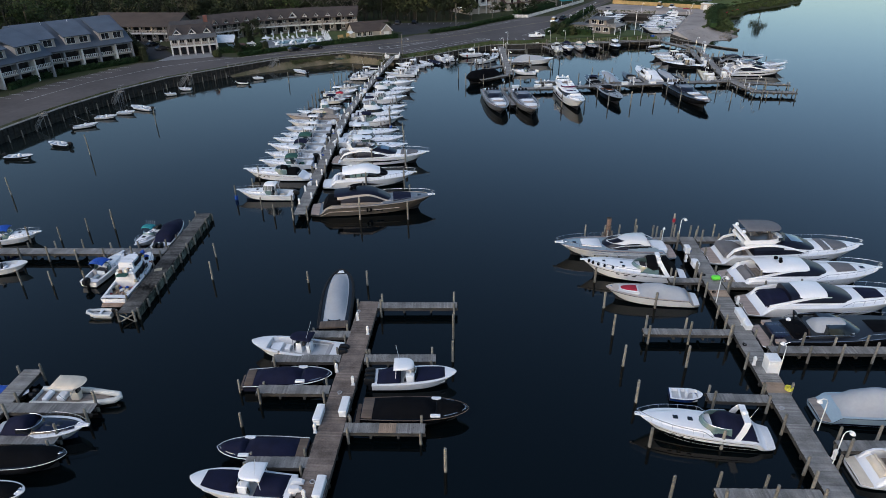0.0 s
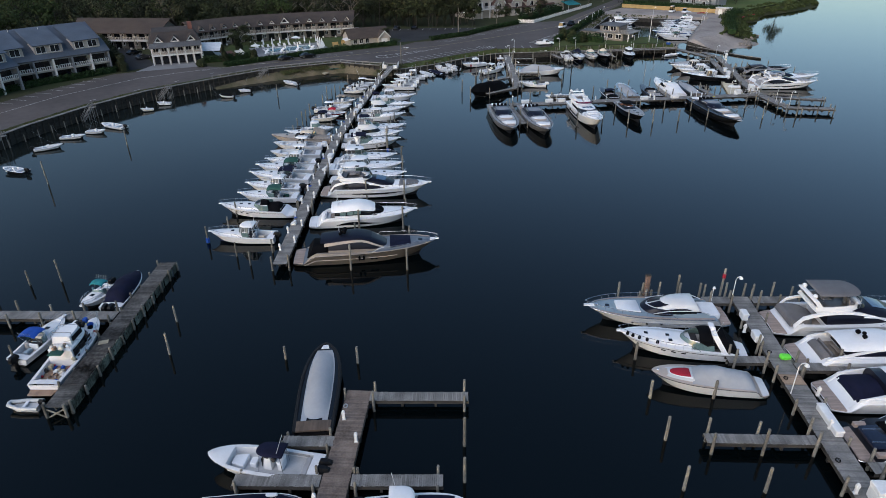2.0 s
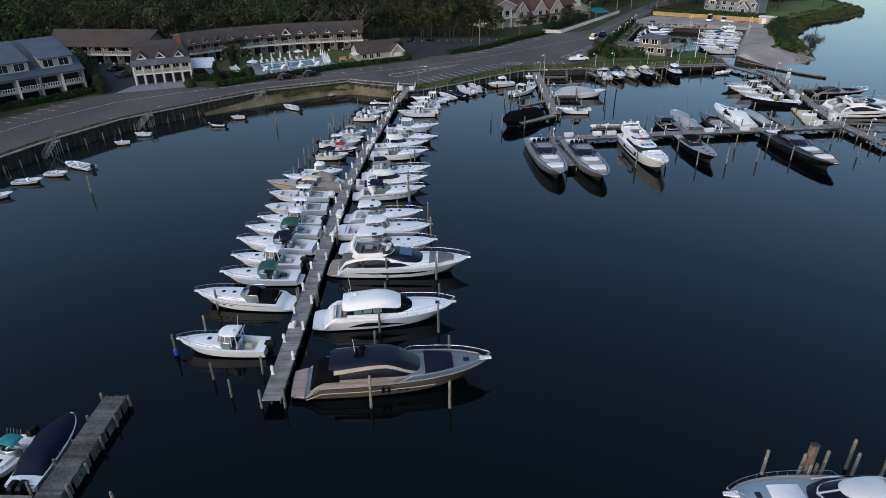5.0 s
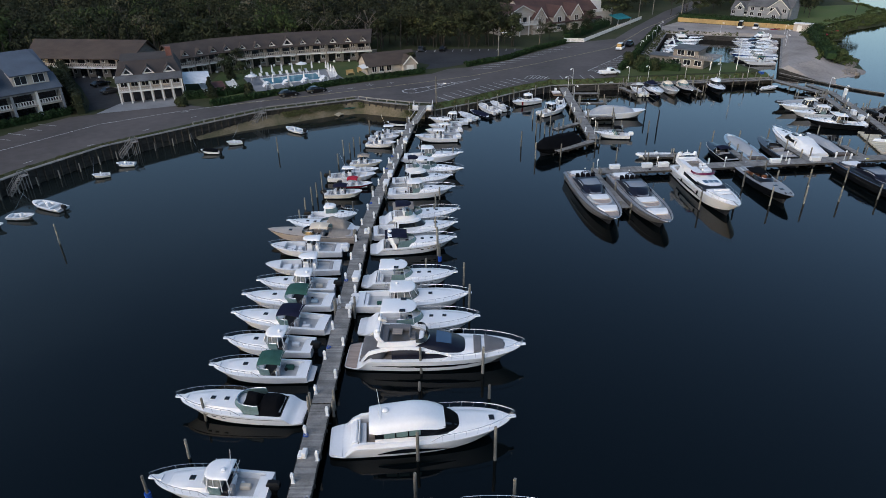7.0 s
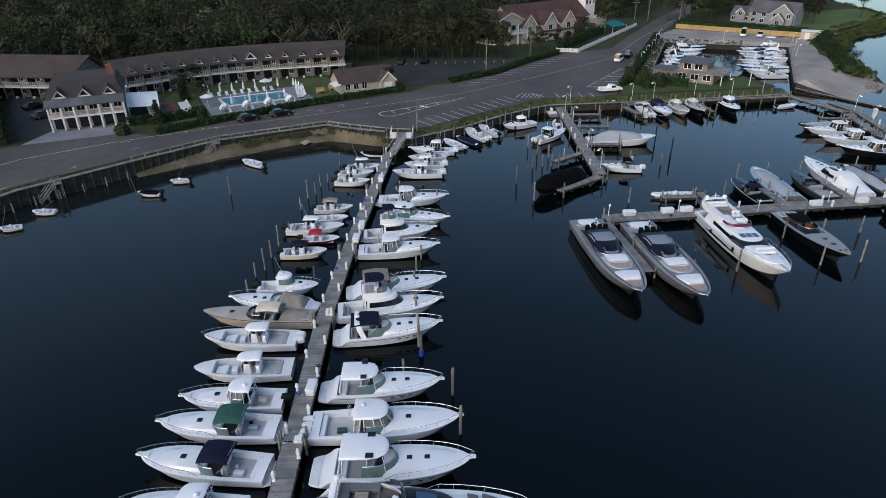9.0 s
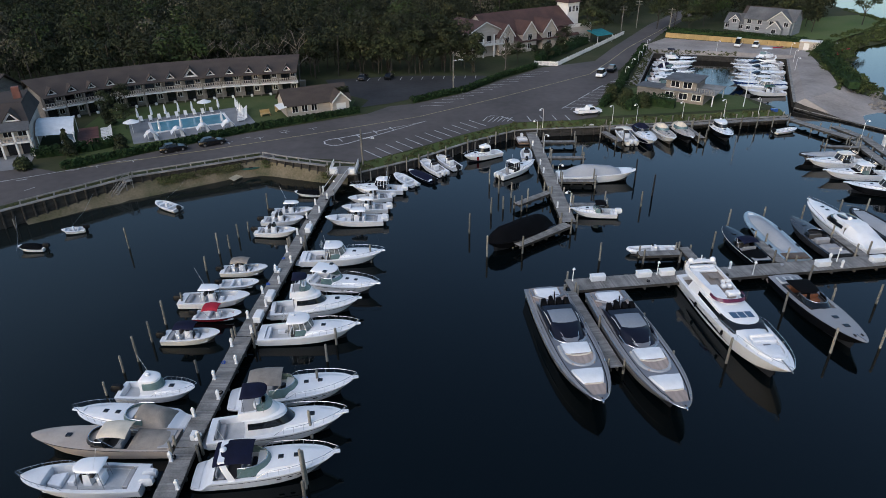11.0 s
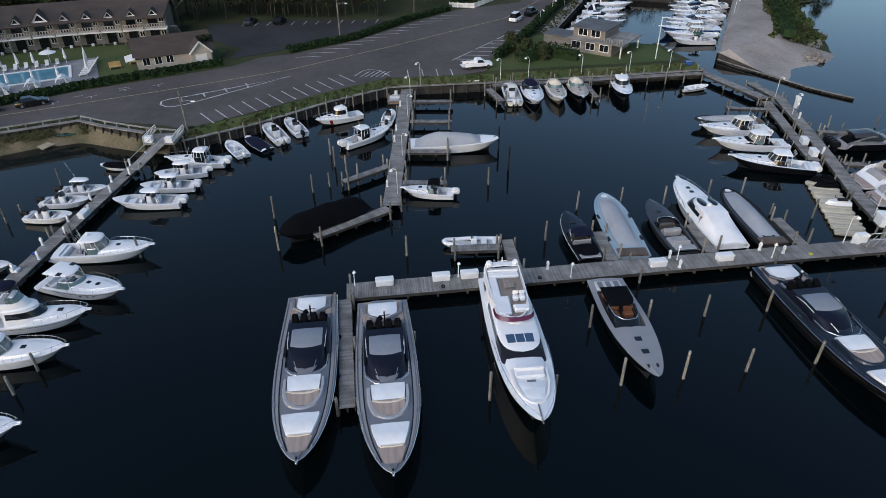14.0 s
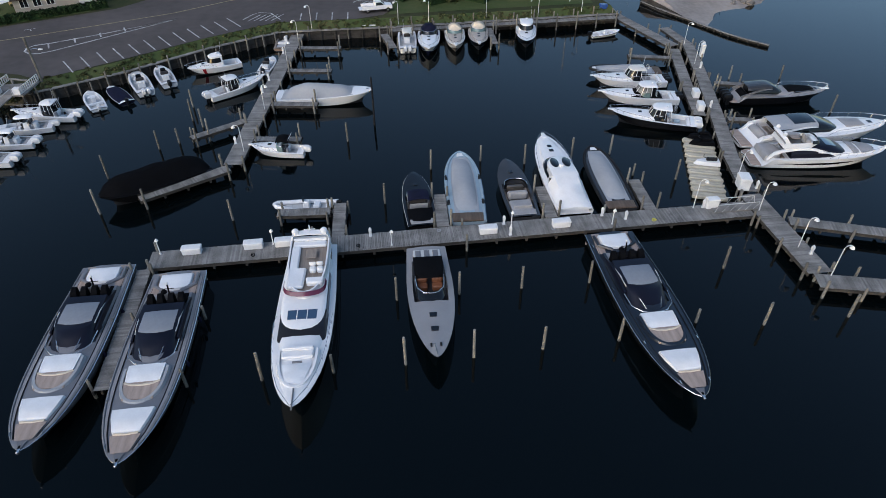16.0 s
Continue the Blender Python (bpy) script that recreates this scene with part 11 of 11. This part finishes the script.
# mooring lines from the sea wall to the skiffs
for a, b in (((-87.5, 141.5), (-80.5, 133.3)), ((-84.2, 148.6), (-76.7, 142.1)), ((-83, 151.5), (-77.2, 136.9)), ((-78, 162), (-72.9, 151.8)), ((-72, 169), (-71.8, 157.7)), ((-66, 175.5), (-59.6, 164.8)), ((-58, 183), (-56.3, 169.2)), ((-46, 191), (-47.6, 179.7)), ((-89.5, 136.5), (-77, 127.9))):
    ln = thing("mooring_line", pose(0, 0, 0), "thin sagging mooring rope from the sea wall to a skiff", "rope", "mooring lines")
    part("rope", tube([(a[0], a[1], 1.8), (a[0] * 0.6 + b[0] * 0.4, a[1] * 0.6 + b[1] * 0.4, 0.5), (a[0] * 0.2 + b[0] * 0.8, a[1] * 0.2 + b[1] * 0.8, 0.25), (b[0], b[1], 0.6)], 0.014, 4), GREYC, ln)
plat = thing("gate_platform", pose(-20.4, 187.6, 0), "raised timber landing joining the dock to the sea wall", "landing")
part("landing_deck", pad(-2.2, 2.2, 4.6, 4.6, 2.2, 2.4, 0.03, 1.4), PLANK, plat)
for x in (-2.0, 2.0):
    for y in (-0.7, 1.4, 3.5):
        part("landing_post", box(x - 0.12, x + 0.12, y - 0.12, y + 0.12, -1, 2.2), BEAM, plat)
    part("landing_rail", moved(rail_shape(-0.9, 3.6, 0, 2.4), pose(x, 0, 0, 0, 0, 90)), TRIM, plat)
part("landing_ramp", loft([[(x - 0.8, y, z), (x + 0.8, y, z), (x + 0.8, y, z + 0.12), (x - 0.8, y, z + 0.12)] for x, y, z in ((-1.5, -6.6, 1.1), (0.1, -0.8, 2.25))]), PLANK, plat)
for s in (-0.8, 0.8):
    part("ramp_rail", tube([(s - 1.5, -6.5, 1.2), (s - 1.5, -6.5, 2.1), (s + 0.1, -0.9, 3.3), (s + 0.1, -0.9, 2.3)], 0.04), HYP, plat)
part("landing_locker", pad(-2.0, -0.9, 0.8, 0.8, 2.4, 3.3, 0.05, -0.4), FIBRE, plat)
part("landing_locker", pad(0.9, 1.9, 0.8, 0.8, 2.4, 3.2, 0.05, -0.4), FIBRE, plat)

tarp = thing("covered_cart", pose(64.1, 221.2, QUAY), "cart under a crumpled blue tarpaulin", "cart")
part("tarpaulin", tier((-1.0, 1.0, 0.7, 0), (-0.7, 0.7, 0.5, 1.1), 4, 3, 6, dome=0.15), ROYAL, tarp, smooth=50)
part("tarpaulin_fold", tier((-0.7, 0.3, 0.8, 0), (-0.4, 0.2, 0.45, 0.8), 3, 2, 6, dome=0.1), ROYAL, tarp, smooth=50)


# odds and ends on the docks
odd_rng = random.Random(77)


def rope_coil(x, y, z, material):
    r = thing("rope_coil", pose(x, y, z, 0, 0, odd_rng.uniform(0, 360)), "loosely coiled rope or hose on the dock boards", "rope", "rope coils")
    part("coil", tube([((0.20 + 0.02 * math.sin(a)) * math.cos(a * 0.6), (0.16 + 0.03 * math.cos(a)) * math.sin(a * 0.6), 0.03 + 0.006 * a) for a in range(26)], 0.028, 4), material, r)


def dock_steps(x, y, z, hd):
    r = thing("dock_steps", pose(x, y, z, 0, 0, hd), "white moulded boarding steps on the dock", "steps", "boarding steps")
    part("lower_step", pad(-0.35, 0.0, 0.7, 0.7, 0, 0.28, 0.04), FIBRE, r)
    part("upper_step", pad(0.0, 0.35, 0.7, 0.7, 0, 0.55, 0.04), FIBRE, r)


for k in range(16):
    y = 87 + 6.1 * k + odd_rng.uniform(-1.5, 1.5)
    rope_coil(main_x(y) + odd_rng.choice((-0.6, 0.6)), y, 1.16, odd_rng.choice((BLACKC, GREYC, BLUEC, YELLOWP, BLACKC)))
for y in (92, 113, 131, 158):
    dock_steps(main_x(y) + odd_rng.choice((-0.45, 0.45)), y, 1.16, odd_rng.choice((0, 180)))
for x in (13, 19, 28.5, 36, 47, 57):
    rope_coil(x, 154.5 + 0.1357 * (x - 9.7) + odd_rng.choice((-0.7, 0.6)), 1.06, odd_rng.choice((BLACKC, GREYC, YELLOWP)))
for y in (30, 41.5, 50.5, 60.2, 64, 70):
    rope_coil(27.0 + (y - 22) * 0.046 + odd_rng.choice((-0.6, 0.6)), y, 1.06, odd_rng.choice((BLACKC, GREYC, BLUEC)))
for y in (33, 43, 56):
    rope_coil(-11.0 + odd_rng.uniform(-0.5, 0.5), y, 1.06, GREYC)
bumpers = [10.8, 14.5, 18.0, 22.4, 29.8, 33.6, 38.0, 42.5, 47.0, 51.2, 56.0, 60.0]
for x in bumpers:
    y = 154.5 + 0.1357 * (x - 9.7)
    r = thing("dock_bumper", pose(x, y - 1.16, 0.86, 0, 0, 7.7), "white plastic bumper strip along the dock edge", "bumper", "dock bumpers")
    part("strip", pad(-0.9, 0.9, 0.10, 0.10, 0, 0.16, 0.03), FIBRE, r)


# ---- hedges, bushes and trees ----
BARK = mat("bark", (0.060, 0.052, 0.044), 0.9, vary=0.35, scale=2, stretch=(1, 1, 0.3), bump=0.6, spec=0.15)
DEADBARK = mat("bare_grey_bark", (0.14, 0.125, 0.11), 0.9, vary=0.3, scale=2, stretch=(1, 1, 0.3), bump=0.4, spec=0.15)
LEAF = mat("tree_leaves", (0.0249, 0.0353, 0.0130), 0.8, scale=0.08, second=(0.0415, 0.0467, 0.0200), rand=0.3, spec=0.2)
SCRUBL = mat("shore_scrub_leaves", (0.040, 0.060, 0.020), 0.9, scale=0.3, second=(0.062, 0.074, 0.030), rand=0.3, spec=0.1)
WEED = mat("weeds", (0.050, 0.066, 0.024), 0.9, scale=0.3, second=(0.085, 0.080, 0.042), rand=0.35, spec=0.1)
LEAFD = mat("dark_oak_leaves", (0.0155, 0.0218, 0.0090), 0.8, scale=0.06, second=(0.0301, 0.0342, 0.0160), rand=0.3, spec=0.2)


def leaves(centers, radii, per, size, seed, flat=0.75, shell=0.62):
    """Small two-triangle leaf clumps scattered in the outer shell of each ball."""
    rng = np.random.default_rng(seed)
    c = np.repeat(np.asarray(centers, float), per, axis=0)
    r = np.repeat(np.asarray(radii, float), per)[:, None]
    n = len(c)
    d = rng.normal(size=(n, 3))
    d /= np.linalg.norm(d, axis=1)[:, None]
    d[:, 2] = np.where(d[:, 2] < -0.35, -d[:, 2], d[:, 2])
    p = c + d * r * (shell + (1.04 - shell) * rng.random((n, 1))) * np.array([1, 1, flat])
    a = np.cross(d + rng.normal(scale=0.5, size=(n, 3)), rng.normal(size=(n, 3)))
    a /= np.linalg.norm(a, axis=1)[:, None] + 1e-6
    b = np.cross(d, a)
    b /= np.linalg.norm(b, axis=1)[:, None] + 1e-6
    s = size * (0.6 + 0.8 * rng.random((n, 1)))
    v = np.stack([p - a * s, p - b * s * 0.6 + d * s * 0.25, p + a * s, p + b * s * 0.6 + d * s * 0.1], axis=1).reshape(-1, 3)
    f = np.arange(n * 4).reshape(-1, 4)
    return v, f


def leaf_object(name, v, f, material, parent=None):
    me = bpy.data.meshes.new(name)
    me.from_pydata(v.tolist() if hasattr(v, "tolist") else v, [], f.tolist() if hasattr(f, "tolist") else f)
    me.materials.append(material)
    ob = new(name, me)
    if parent:
        ob.parent = parent
    return ob


def hedge(path, w, h, label, seed=1, material=HEDGE):
    cs, rs = [], []
    rng = random.Random(seed)
    core = []
    for p, q in zip(path, path[1:]):
        p, q = Vector(p), Vector(q)
        n = max(1, int((q - p).length / (w * 0.45)))
        d = (q - p).normalized()
        nn = Vector((-d.y, d.x)) * w * 0.25
        core.append(loft([[(c.x - nn.x, c.y - nn.y, LAND), (c.x + nn.x, c.y + nn.y, LAND), (c.x + nn.x, c.y + nn.y, LAND + h * 0.75), (c.x - nn.x, c.y - nn.y, LAND + h * 0.75)] for c in (p, q)]))
        for k in range(n):
            c = p + (q - p) * k / n
            for z in (0.35, 0.75):
                cs.append((c.x + rng.uniform(-0.2, 0.2) * w, c.y + rng.uniform(-0.2, 0.2) * w, LAND + h * z))
                rs.append(w * rng.uniform(0.42, 0.55))
    v, f = leaves(cs, rs, 60, 0.22, seed, 0.8)
    r = thing("hedge", pose(0, 0, 0), label, "hedge")
    part("hedge_core", join(*core), material, r)
    leaf_object("hedge_foliage", v, f, material, r)


hedge([(-66, 189.8), (-57.2, 197.2), (-41.7, 209.6), (-28.7, 217.6), (-21.8, 222)], 1.3, 1.2, "low clipped hedge between road and pool garden", 1)
hedge([(-10.9, 229.6), (1.0, 239.3), (10.2, 253.2), (20.5, 264.5)], 1.4, 1.2, "low clipped hedge along the parking bays", 2)
hedge([(-94, 183.5), (-105, 170), (-109, 163), (-110, 150)], 1.8, 1.3, "shrubs below the balconied building", 3)
hedge([(70.5, 312.5), (88, 301.5), (106, 290.5)], 2.2, 3.0, "tall dark hedge above the yellow wall", 4)
hedge([(-74, 195.5), (-66, 199), (-62, 203)], 2.2, 1.6, "rounded shrubs by the hotel terrace", 5)
hedge([(29, 224), (32, 229.5), (35, 236), (39.0, 246), (43.2, 257), (50, 274), (56.3, 289)], 1.8, 1.9, "thick shrubs round the clubhouse car bays", 6)
hedge([(34, 222), (39, 226), (44, 223)], 3.0, 2.4, "thick shrubs before the clubhouse", 7)
hedge([(106, 283), (99.5, 266), (93.5, 248), (90, 238)], 4.5, 2.0, "wild scrub along the shore", 8)
hedge([(108, 288), (114, 291.5)], 4.0, 1.2, "low wild scrub on the spit", 9)
hedge([(22, 271.5), (31, 285), (41, 301)], 4.0, 2.5, "garden shrubs behind the white fence", 10)
hedge([(-91.5, 183.5), (-97, 190.5), (-105.5, 203.5), (-116, 219)], 2.6, 5.0, "tall dark evergreen screen beside the balconied building", 11, LEAFD)


def tufts(spots, label, material, seed, size=0.22, per=26, flat=0.6):
    """Rough grass and weeds, too many to count."""
    v, f = leaves([(x, y, z) for x, y, z, r in spots], [r for *_, r in spots], per, size, seed, flat)
    tagged(leaf_object("rough_weeds", v, f, material), label, "weeds", kind="stuff")


tuft_rng = random.Random(21)
weeds = []
for p, q in zip(fore[6:], fore[7:]):
    for k in range(28):
        t, w = tuft_rng.random(), tuft_rng.random() ** 1.6
        a, b = Vector(p[0]).lerp(Vector(q[0]), t), Vector(p[3]).lerp(Vector(q[3]), t)
        if a.z > 1.04 and noise.noise((a.x * 0.16, a.y * 0.16, 3)) > 0.0:
            c = a.lerp(b, w * 0.45)
            weeds.append((c.x, c.y, c.z - 0.02, tuft_rng.uniform(0.5, 1.3)))
for p, q in zip(SHORE[:8], SHORE[1:9]):
    for k in range(int(math.dist(p, q) * 2.5)):
        t, w = tuft_rng.random(), tuft_rng.uniform(0.4, 1.9)
        dx, dy = q[0] - p[0], q[1] - p[1]
        s = w / math.hypot(dx, dy)
        x, y = p[0] + dx * t - dy * s, p[1] + dy * t + dx * s
        if y > 110 and noise.noise((x * 0.2, y * 0.2, 1)) > -0.2:
            weeds.append((x, y, LAND + 0.06, tuft_rng.uniform(0.2, 0.6)))
tufts(weeds, "green and brown weeds on the foreshore", WEED, 31, 0.10, 44, 0.16)
bankw = []
for (p, q), (r, s) in zip(zip(BACK, BACK[1:]), zip(SHORE[BANK:], SHORE[BANK + 1:])):
    if p[0] < 64:
        for k in range(int(math.dist(p, q) * 4)):
            t, w = tuft_rng.random(), tuft_rng.random()
            x0, y0, x1, y1 = p[0] + (q[0] - p[0]) * t, p[1] + (q[1] - p[1]) * t, r[0] + (s[0] - r[0]) * t, r[1] + (s[1] - r[1]) * t
            bankw.append((x0 + (x1 - x0) * w, y0 + (y1 - y0) * w, LAND - (LAND - QUAY) * w, tuft_rng.uniform(0.2, 0.5)))
tufts(bankw, "rough grass on the bank below the parking bays", WEED, 32, 0.16, 20)
shorew = []
for (p, q), (r, s) in zip(zip(INNER, INNER[1:]), zip(EAST[2:], EAST[3:])):
    if p[1] < 350:
        for k in range(int(math.dist(p, q) * 2.2)):
            t, w = tuft_rng.random(), tuft_rng.random()
            x0, y0, x1, y1 = p[0] + (q[0] - p[0]) * t, p[1] + (q[1] - p[1]) * t, r[0] + (s[0] - r[0]) * t, r[1] + (s[1] - r[1]) * t
            if y0 > 238:
                shorew.append((x0 + (x1 - x0) * w, y0 + (y1 - y0) * w, LAND - 1.8 * w, tuft_rng.uniform(0.5, 1.6)))
tufts(shorew, "wild scrub and reeds along the eastern shore", SCRUBL, 33, 0.3, 60, 0.8)
shrubs = [((-68.5, 195.9), 1.8, 5.0, "dark pointed conifer before the hotel"), ((-60.5, 198.2), 1.9, 2.6, "round dark shrub at the terrace corner"), ((-70.3, 214.4), 2.0, 4.0, "dark shrub by the hotel stairs"), ((-72.8, 190.0), 2.2, 1.5, "low rounded shrub at the road corner"),
          ((34.5, 226.0), 2.6, 3.0, "thick green shrub beside the clubhouse"), ((37.5, 224.2), 2.4, 2.6, "thick green shrub beside the clubhouse"), ((32.0, 229.5), 2.6, 3.2, "thick green shrub beside the clubhouse"), ((49.5, 229.5), 2.2, 2.2, "thick green shrub beside the clubhouse"), ((-97.5, 186.5), 2.4, 5.5, "dark conifer beside the balconied building"), ((-100.5, 192.5), 2.4, 4.5, "dark conifer beside the balconied building")]
for k, ((x, y), w, h, lb) in enumerate(shrubs):
    root = thing("conifer" if "conifer" in lb else "shrub", pose(x, y, LAND), lb, "shrub", "garden shrubs")
    cs = [(tuft_rng.uniform(-0.35, 0.35) * w * (1 - i / 9), tuft_rng.uniform(-0.35, 0.35) * w * (1 - i / 9), h * (0.12 + 0.80 * i / 8)) for i in range(9)]
    rs = [w * (0.62 - (0.055 if "conifer" in lb else 0.02) * i) for i in range(9)]
    v, f = leaves(cs, rs, 130, 0.22, 60 + k, 0.8)
    part("stem", tube([(0, 0, -0.2), (0, 0, h * 0.7)], 0.09, 5), BARK, root)
    leaf_object("foliage", v, f, LEAFD if "dark" in lb else LEAF, root)


def tree_parts(h, spread, seed, bare=False):
    """Trunk with limbs, and centres for the leaf clumps."""
    rng = random.Random(seed)
    shapes, cs, rs = [], [], []
    top = Vector((rng.uniform(-0.5, 0.5), rng.uniform(-0.5, 0.5), h * 0.72))
    pts = [Vector((0, 0, -0.3)), Vector((0.1, 0, h * 0.25)), top * 0.62, top]
    for i in range(3):
        r0, r1 = 0.17 * h / 12 * (1 - i * 0.3), 0.17 * h / 12 * (1 - (i + 1) * 0.3)
        rings = []
        for p, r in ((pts[i], r0), (pts[i + 1], r1)):
            rings.append([(p.x + r * math.cos(k * 1.047), p.y + r * math.sin(k * 1.047), p.z) for k in range(6)])
        shapes.append(loft(rings))
    for k in range(9 if bare else 7):
        a = k * 2.4 + rng.uniform(-0.4, 0.4)
        z = h * rng.uniform(0.20, 0.62)
        e = Vector((math.cos(a) * spread * rng.uniform(0.55, 0.9), math.sin(a) * spread * rng.uniform(0.55, 0.9), z + h * rng.uniform(0.12, 0.28)))
        s = Vector((0, 0, z))
        mid = (s + e) / 2 + Vector((0, 0, 0.3))
        shapes.append(tube([s, mid, e], 0.06 * h / 12 + 0.02, 4))
        if bare:
            for j in range(4):
                q = mid.lerp(e, 0.3 + 0.2 * j)
                shapes.append(tube([q, q + Vector((rng.uniform(-1, 1), rng.uniform(-1, 1), rng.uniform(0.5, 1.6)))], 0.03, 4))
        cs.append(e)
        rs.append(spread * rng.uniform(0.38, 0.55))
    for k in range(5):
        cs.append(Vector((rng.uniform(-0.35, 0.35) * spread, rng.uniform(-0.35, 0.35) * spread, h * rng.uniform(0.66, 0.88))))
        rs.append(spread * rng.uniform(0.35, 0.5))
    return join(*shapes), cs, rs


TREES = []
for k, (h, sp) in enumerate(((9.5, 3.2), (11, 3.6), (12.5, 4.2), (10.5, 4.0), (8.0, 2.6))):
    wood, cs, rs = tree_parts(h, sp, 20 + k)
    root = thing("tree", pose(0, 0, 0), "leafy green deciduous tree at the wood's edge", "tree", "edge trees")
    part("trunk", wood, BARK, root)
    v, f = leaves(cs, rs, 75, 0.34, 40 + k, 0.8)
    leaf_object("crown", v, f, LEAF if k % 2 else LEAFD, root)
    TREES.append(root)
rng = random.Random(5)
spots = []
for k in range(22):
    spots.append((-30 + 34 * k / 21 + rng.uniform(-1, 1), 257.5 + rng.uniform(0, 6) + max(0, k - 20) * 0.8))
for k in range(16):
    spots.append((-96 + 60 * k / 15 + rng.uniform(-2, 2), 250 + rng.uniform(0, 5) + 0.12 * k))
spots += [(16, 270), (21, 272.5), (25, 274), (13, 266), (32, 290), (43, 302), (49, 312), (30, 281), (-73, 219.5), (-71, 222), (-100, 188.5), (-101, 193), (-103, 196), (-107, 201.5), (76, 322), (80, 318), (84, 330), (90, 332), (72, 328), (79, 335),
          (115, 322), (120, 326), (126, 330), (147.5, 332), (-4, 260), (-66, 212), (-26, 226), (122, 318)]
for k, (x, y) in enumerate(spots):
    t = TREES[k % 5]
    small = (x, y) in ((-73, 219.5), (-71, 222), (-66, 212), (-26, 226), (16, 270), (21, 272.5), (25, 274), (13, 266), (-100, 188.5), (-101, 193), (-103, 196), (-107, 201.5), (30, 281), (32, 290))
    m = pose(x, y, LAND, 0, 0, (k * 77) % 360)
    if k < 5:
        t.matrix_world = m
    else:
        c = copy_thing(t, m)
        s = 0.55 if small else rng.uniform(0.85, 1.15)
        c.scale = (s, s, s * rng.uniform(0.9, 1.1))
for k, (x, y) in enumerate(((-78, 246), (-62, 250), (-56, 249.5), (-52, 251), (-45, 252), (-40, 250.5), (12, 262), (-18, 262))):
    wood, cs, rs = tree_parts(12 + k % 3, 4.0, 70 + k, True)
    root = thing("bare_tree", pose(x, y, LAND), "bare pale grey tree behind the hotel", "tree", "bare trees")
    part("trunk", wood, DEADBARK, root)


def inside(x, y, poly):
    hit = False
    for (x0, y0), (x1, y1) in zip(poly, poly[1:] + poly[:1]):
        if (y0 > y) != (y1 > y) and x < (x1 - x0) * (y - y0) / (y1 - y0) + x0:
            hit = not hit
    return hit


WOODS = [[(-330, 190), (-150, 205), (-130, 235), (-95, 243), (-75, 244), (-34, 256), (-8, 262), (2, 266), (-4, 290), (-12, 322), (35, 335), (60, 335), (95, 390), (150, 480), (130, 640), (-420, 640)],
         [(74, 324), (88, 336), (112, 330), (140, 345), (158, 380), (168, 440), (180, 520), (165, 480), (115, 385)]]
LEAFO = mat("olive_leaves", (0.0373, 0.0394, 0.0190), 0.8, scale=0.06, second=(0.0539, 0.0541, 0.0290), rand=0.25, spec=0.2)
LEAFG = mat("fresh_leaves", (0.0270, 0.0457, 0.0130), 0.8, scale=0.06, second=(0.0394, 0.0541, 0.0190), rand=0.25, spec=0.2)
# Near-black leaf tone puts deep shade into the colour of random crowns
LEAFB = mat("shade_toned_leaves", (0.0083, 0.0114, 0.0060), 0.8, scale=0.06, second=(0.0166, 0.0197, 0.0100), rand=0.25, spec=0.2)
LEAFY = mat("greyish_leaves", (0.0643, 0.0623, 0.0420), 0.8, scale=0.06, second=(0.0881, 0.0831, 0.0600), rand=0.25, spec=0.2)
stands = {"dark": [[], []], "olive": [[], []], "fresh": [[], []], "deep": [[], []], "grey": [[], []]}
trunks = []
rng = random.Random(11)
for poly in WOODS:
    x0, x1 = min(p[0] for p in poly), max(p[0] for p in poly)
    y0, y1 = min(p[1] for p in poly), max(p[1] for p in poly)
    y = y0
    while y < min(y1, 465):
        step = 6.0 + max(0, y - 300) * 0.014
        x = x0
        while x < x1:
            a, b = x + rng.uniform(-2.4, 2.4), y + rng.uniform(-2.4, 2.4)
            if inside(a, b, poly) and abs(a + 20) < 260:
                h = rng.uniform(6.5, 16.0) * (1 + 0.25 * noise.noise((a * 0.02, b * 0.02, 7)))
                r = rng.uniform(2.0, 4.6)
                n = noise.noise((a * 0.03, b * 0.03, 0)) + rng.uniform(-0.35, 0.35)
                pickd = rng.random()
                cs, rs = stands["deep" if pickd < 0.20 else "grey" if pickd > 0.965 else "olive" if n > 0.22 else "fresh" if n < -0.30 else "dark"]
                cs.append((a, b, LAND + h - r * 0.9))
                rs.append(r)
                for k in range(3):
                    t = rng.uniform(0, 6.28)
                    cs.append((a + math.cos(t) * r * 0.75, b + math.sin(t) * r * 0.75, LAND + h * rng.uniform(0.38, 0.72)))
                    rs.append(r * rng.uniform(0.5, 0.75))
                if b < 275 or rng.random() < 0.15:
                    trunks.append(tube([(a, b, LAND - 0.3), (a + rng.uniform(-0.6, 0.6), b + rng.uniform(-0.5, 0.5), LAND + h * 0.75)], 0.16, 5))
            x += step
        y += step * 0.85
for (key, (cs, rs)), mt, lb in zip(stands.items(), (LEAFD, LEAFO, LEAFG, LEAFB, LEAFY), ("dense dark green oak wood behind the buildings", "dull olive trees in the wood", "fresh green trees in the wood", "trees in the wood with deep shade painted into their leaves", "sparse greyish trees in the wood")):
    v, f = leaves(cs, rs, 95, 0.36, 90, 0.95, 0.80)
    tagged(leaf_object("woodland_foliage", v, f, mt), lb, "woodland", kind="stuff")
tagged(part("woodland_trunks", join(*trunks), BARK), "many thin trunks of the dense wood", "woodland", kind="stuff")
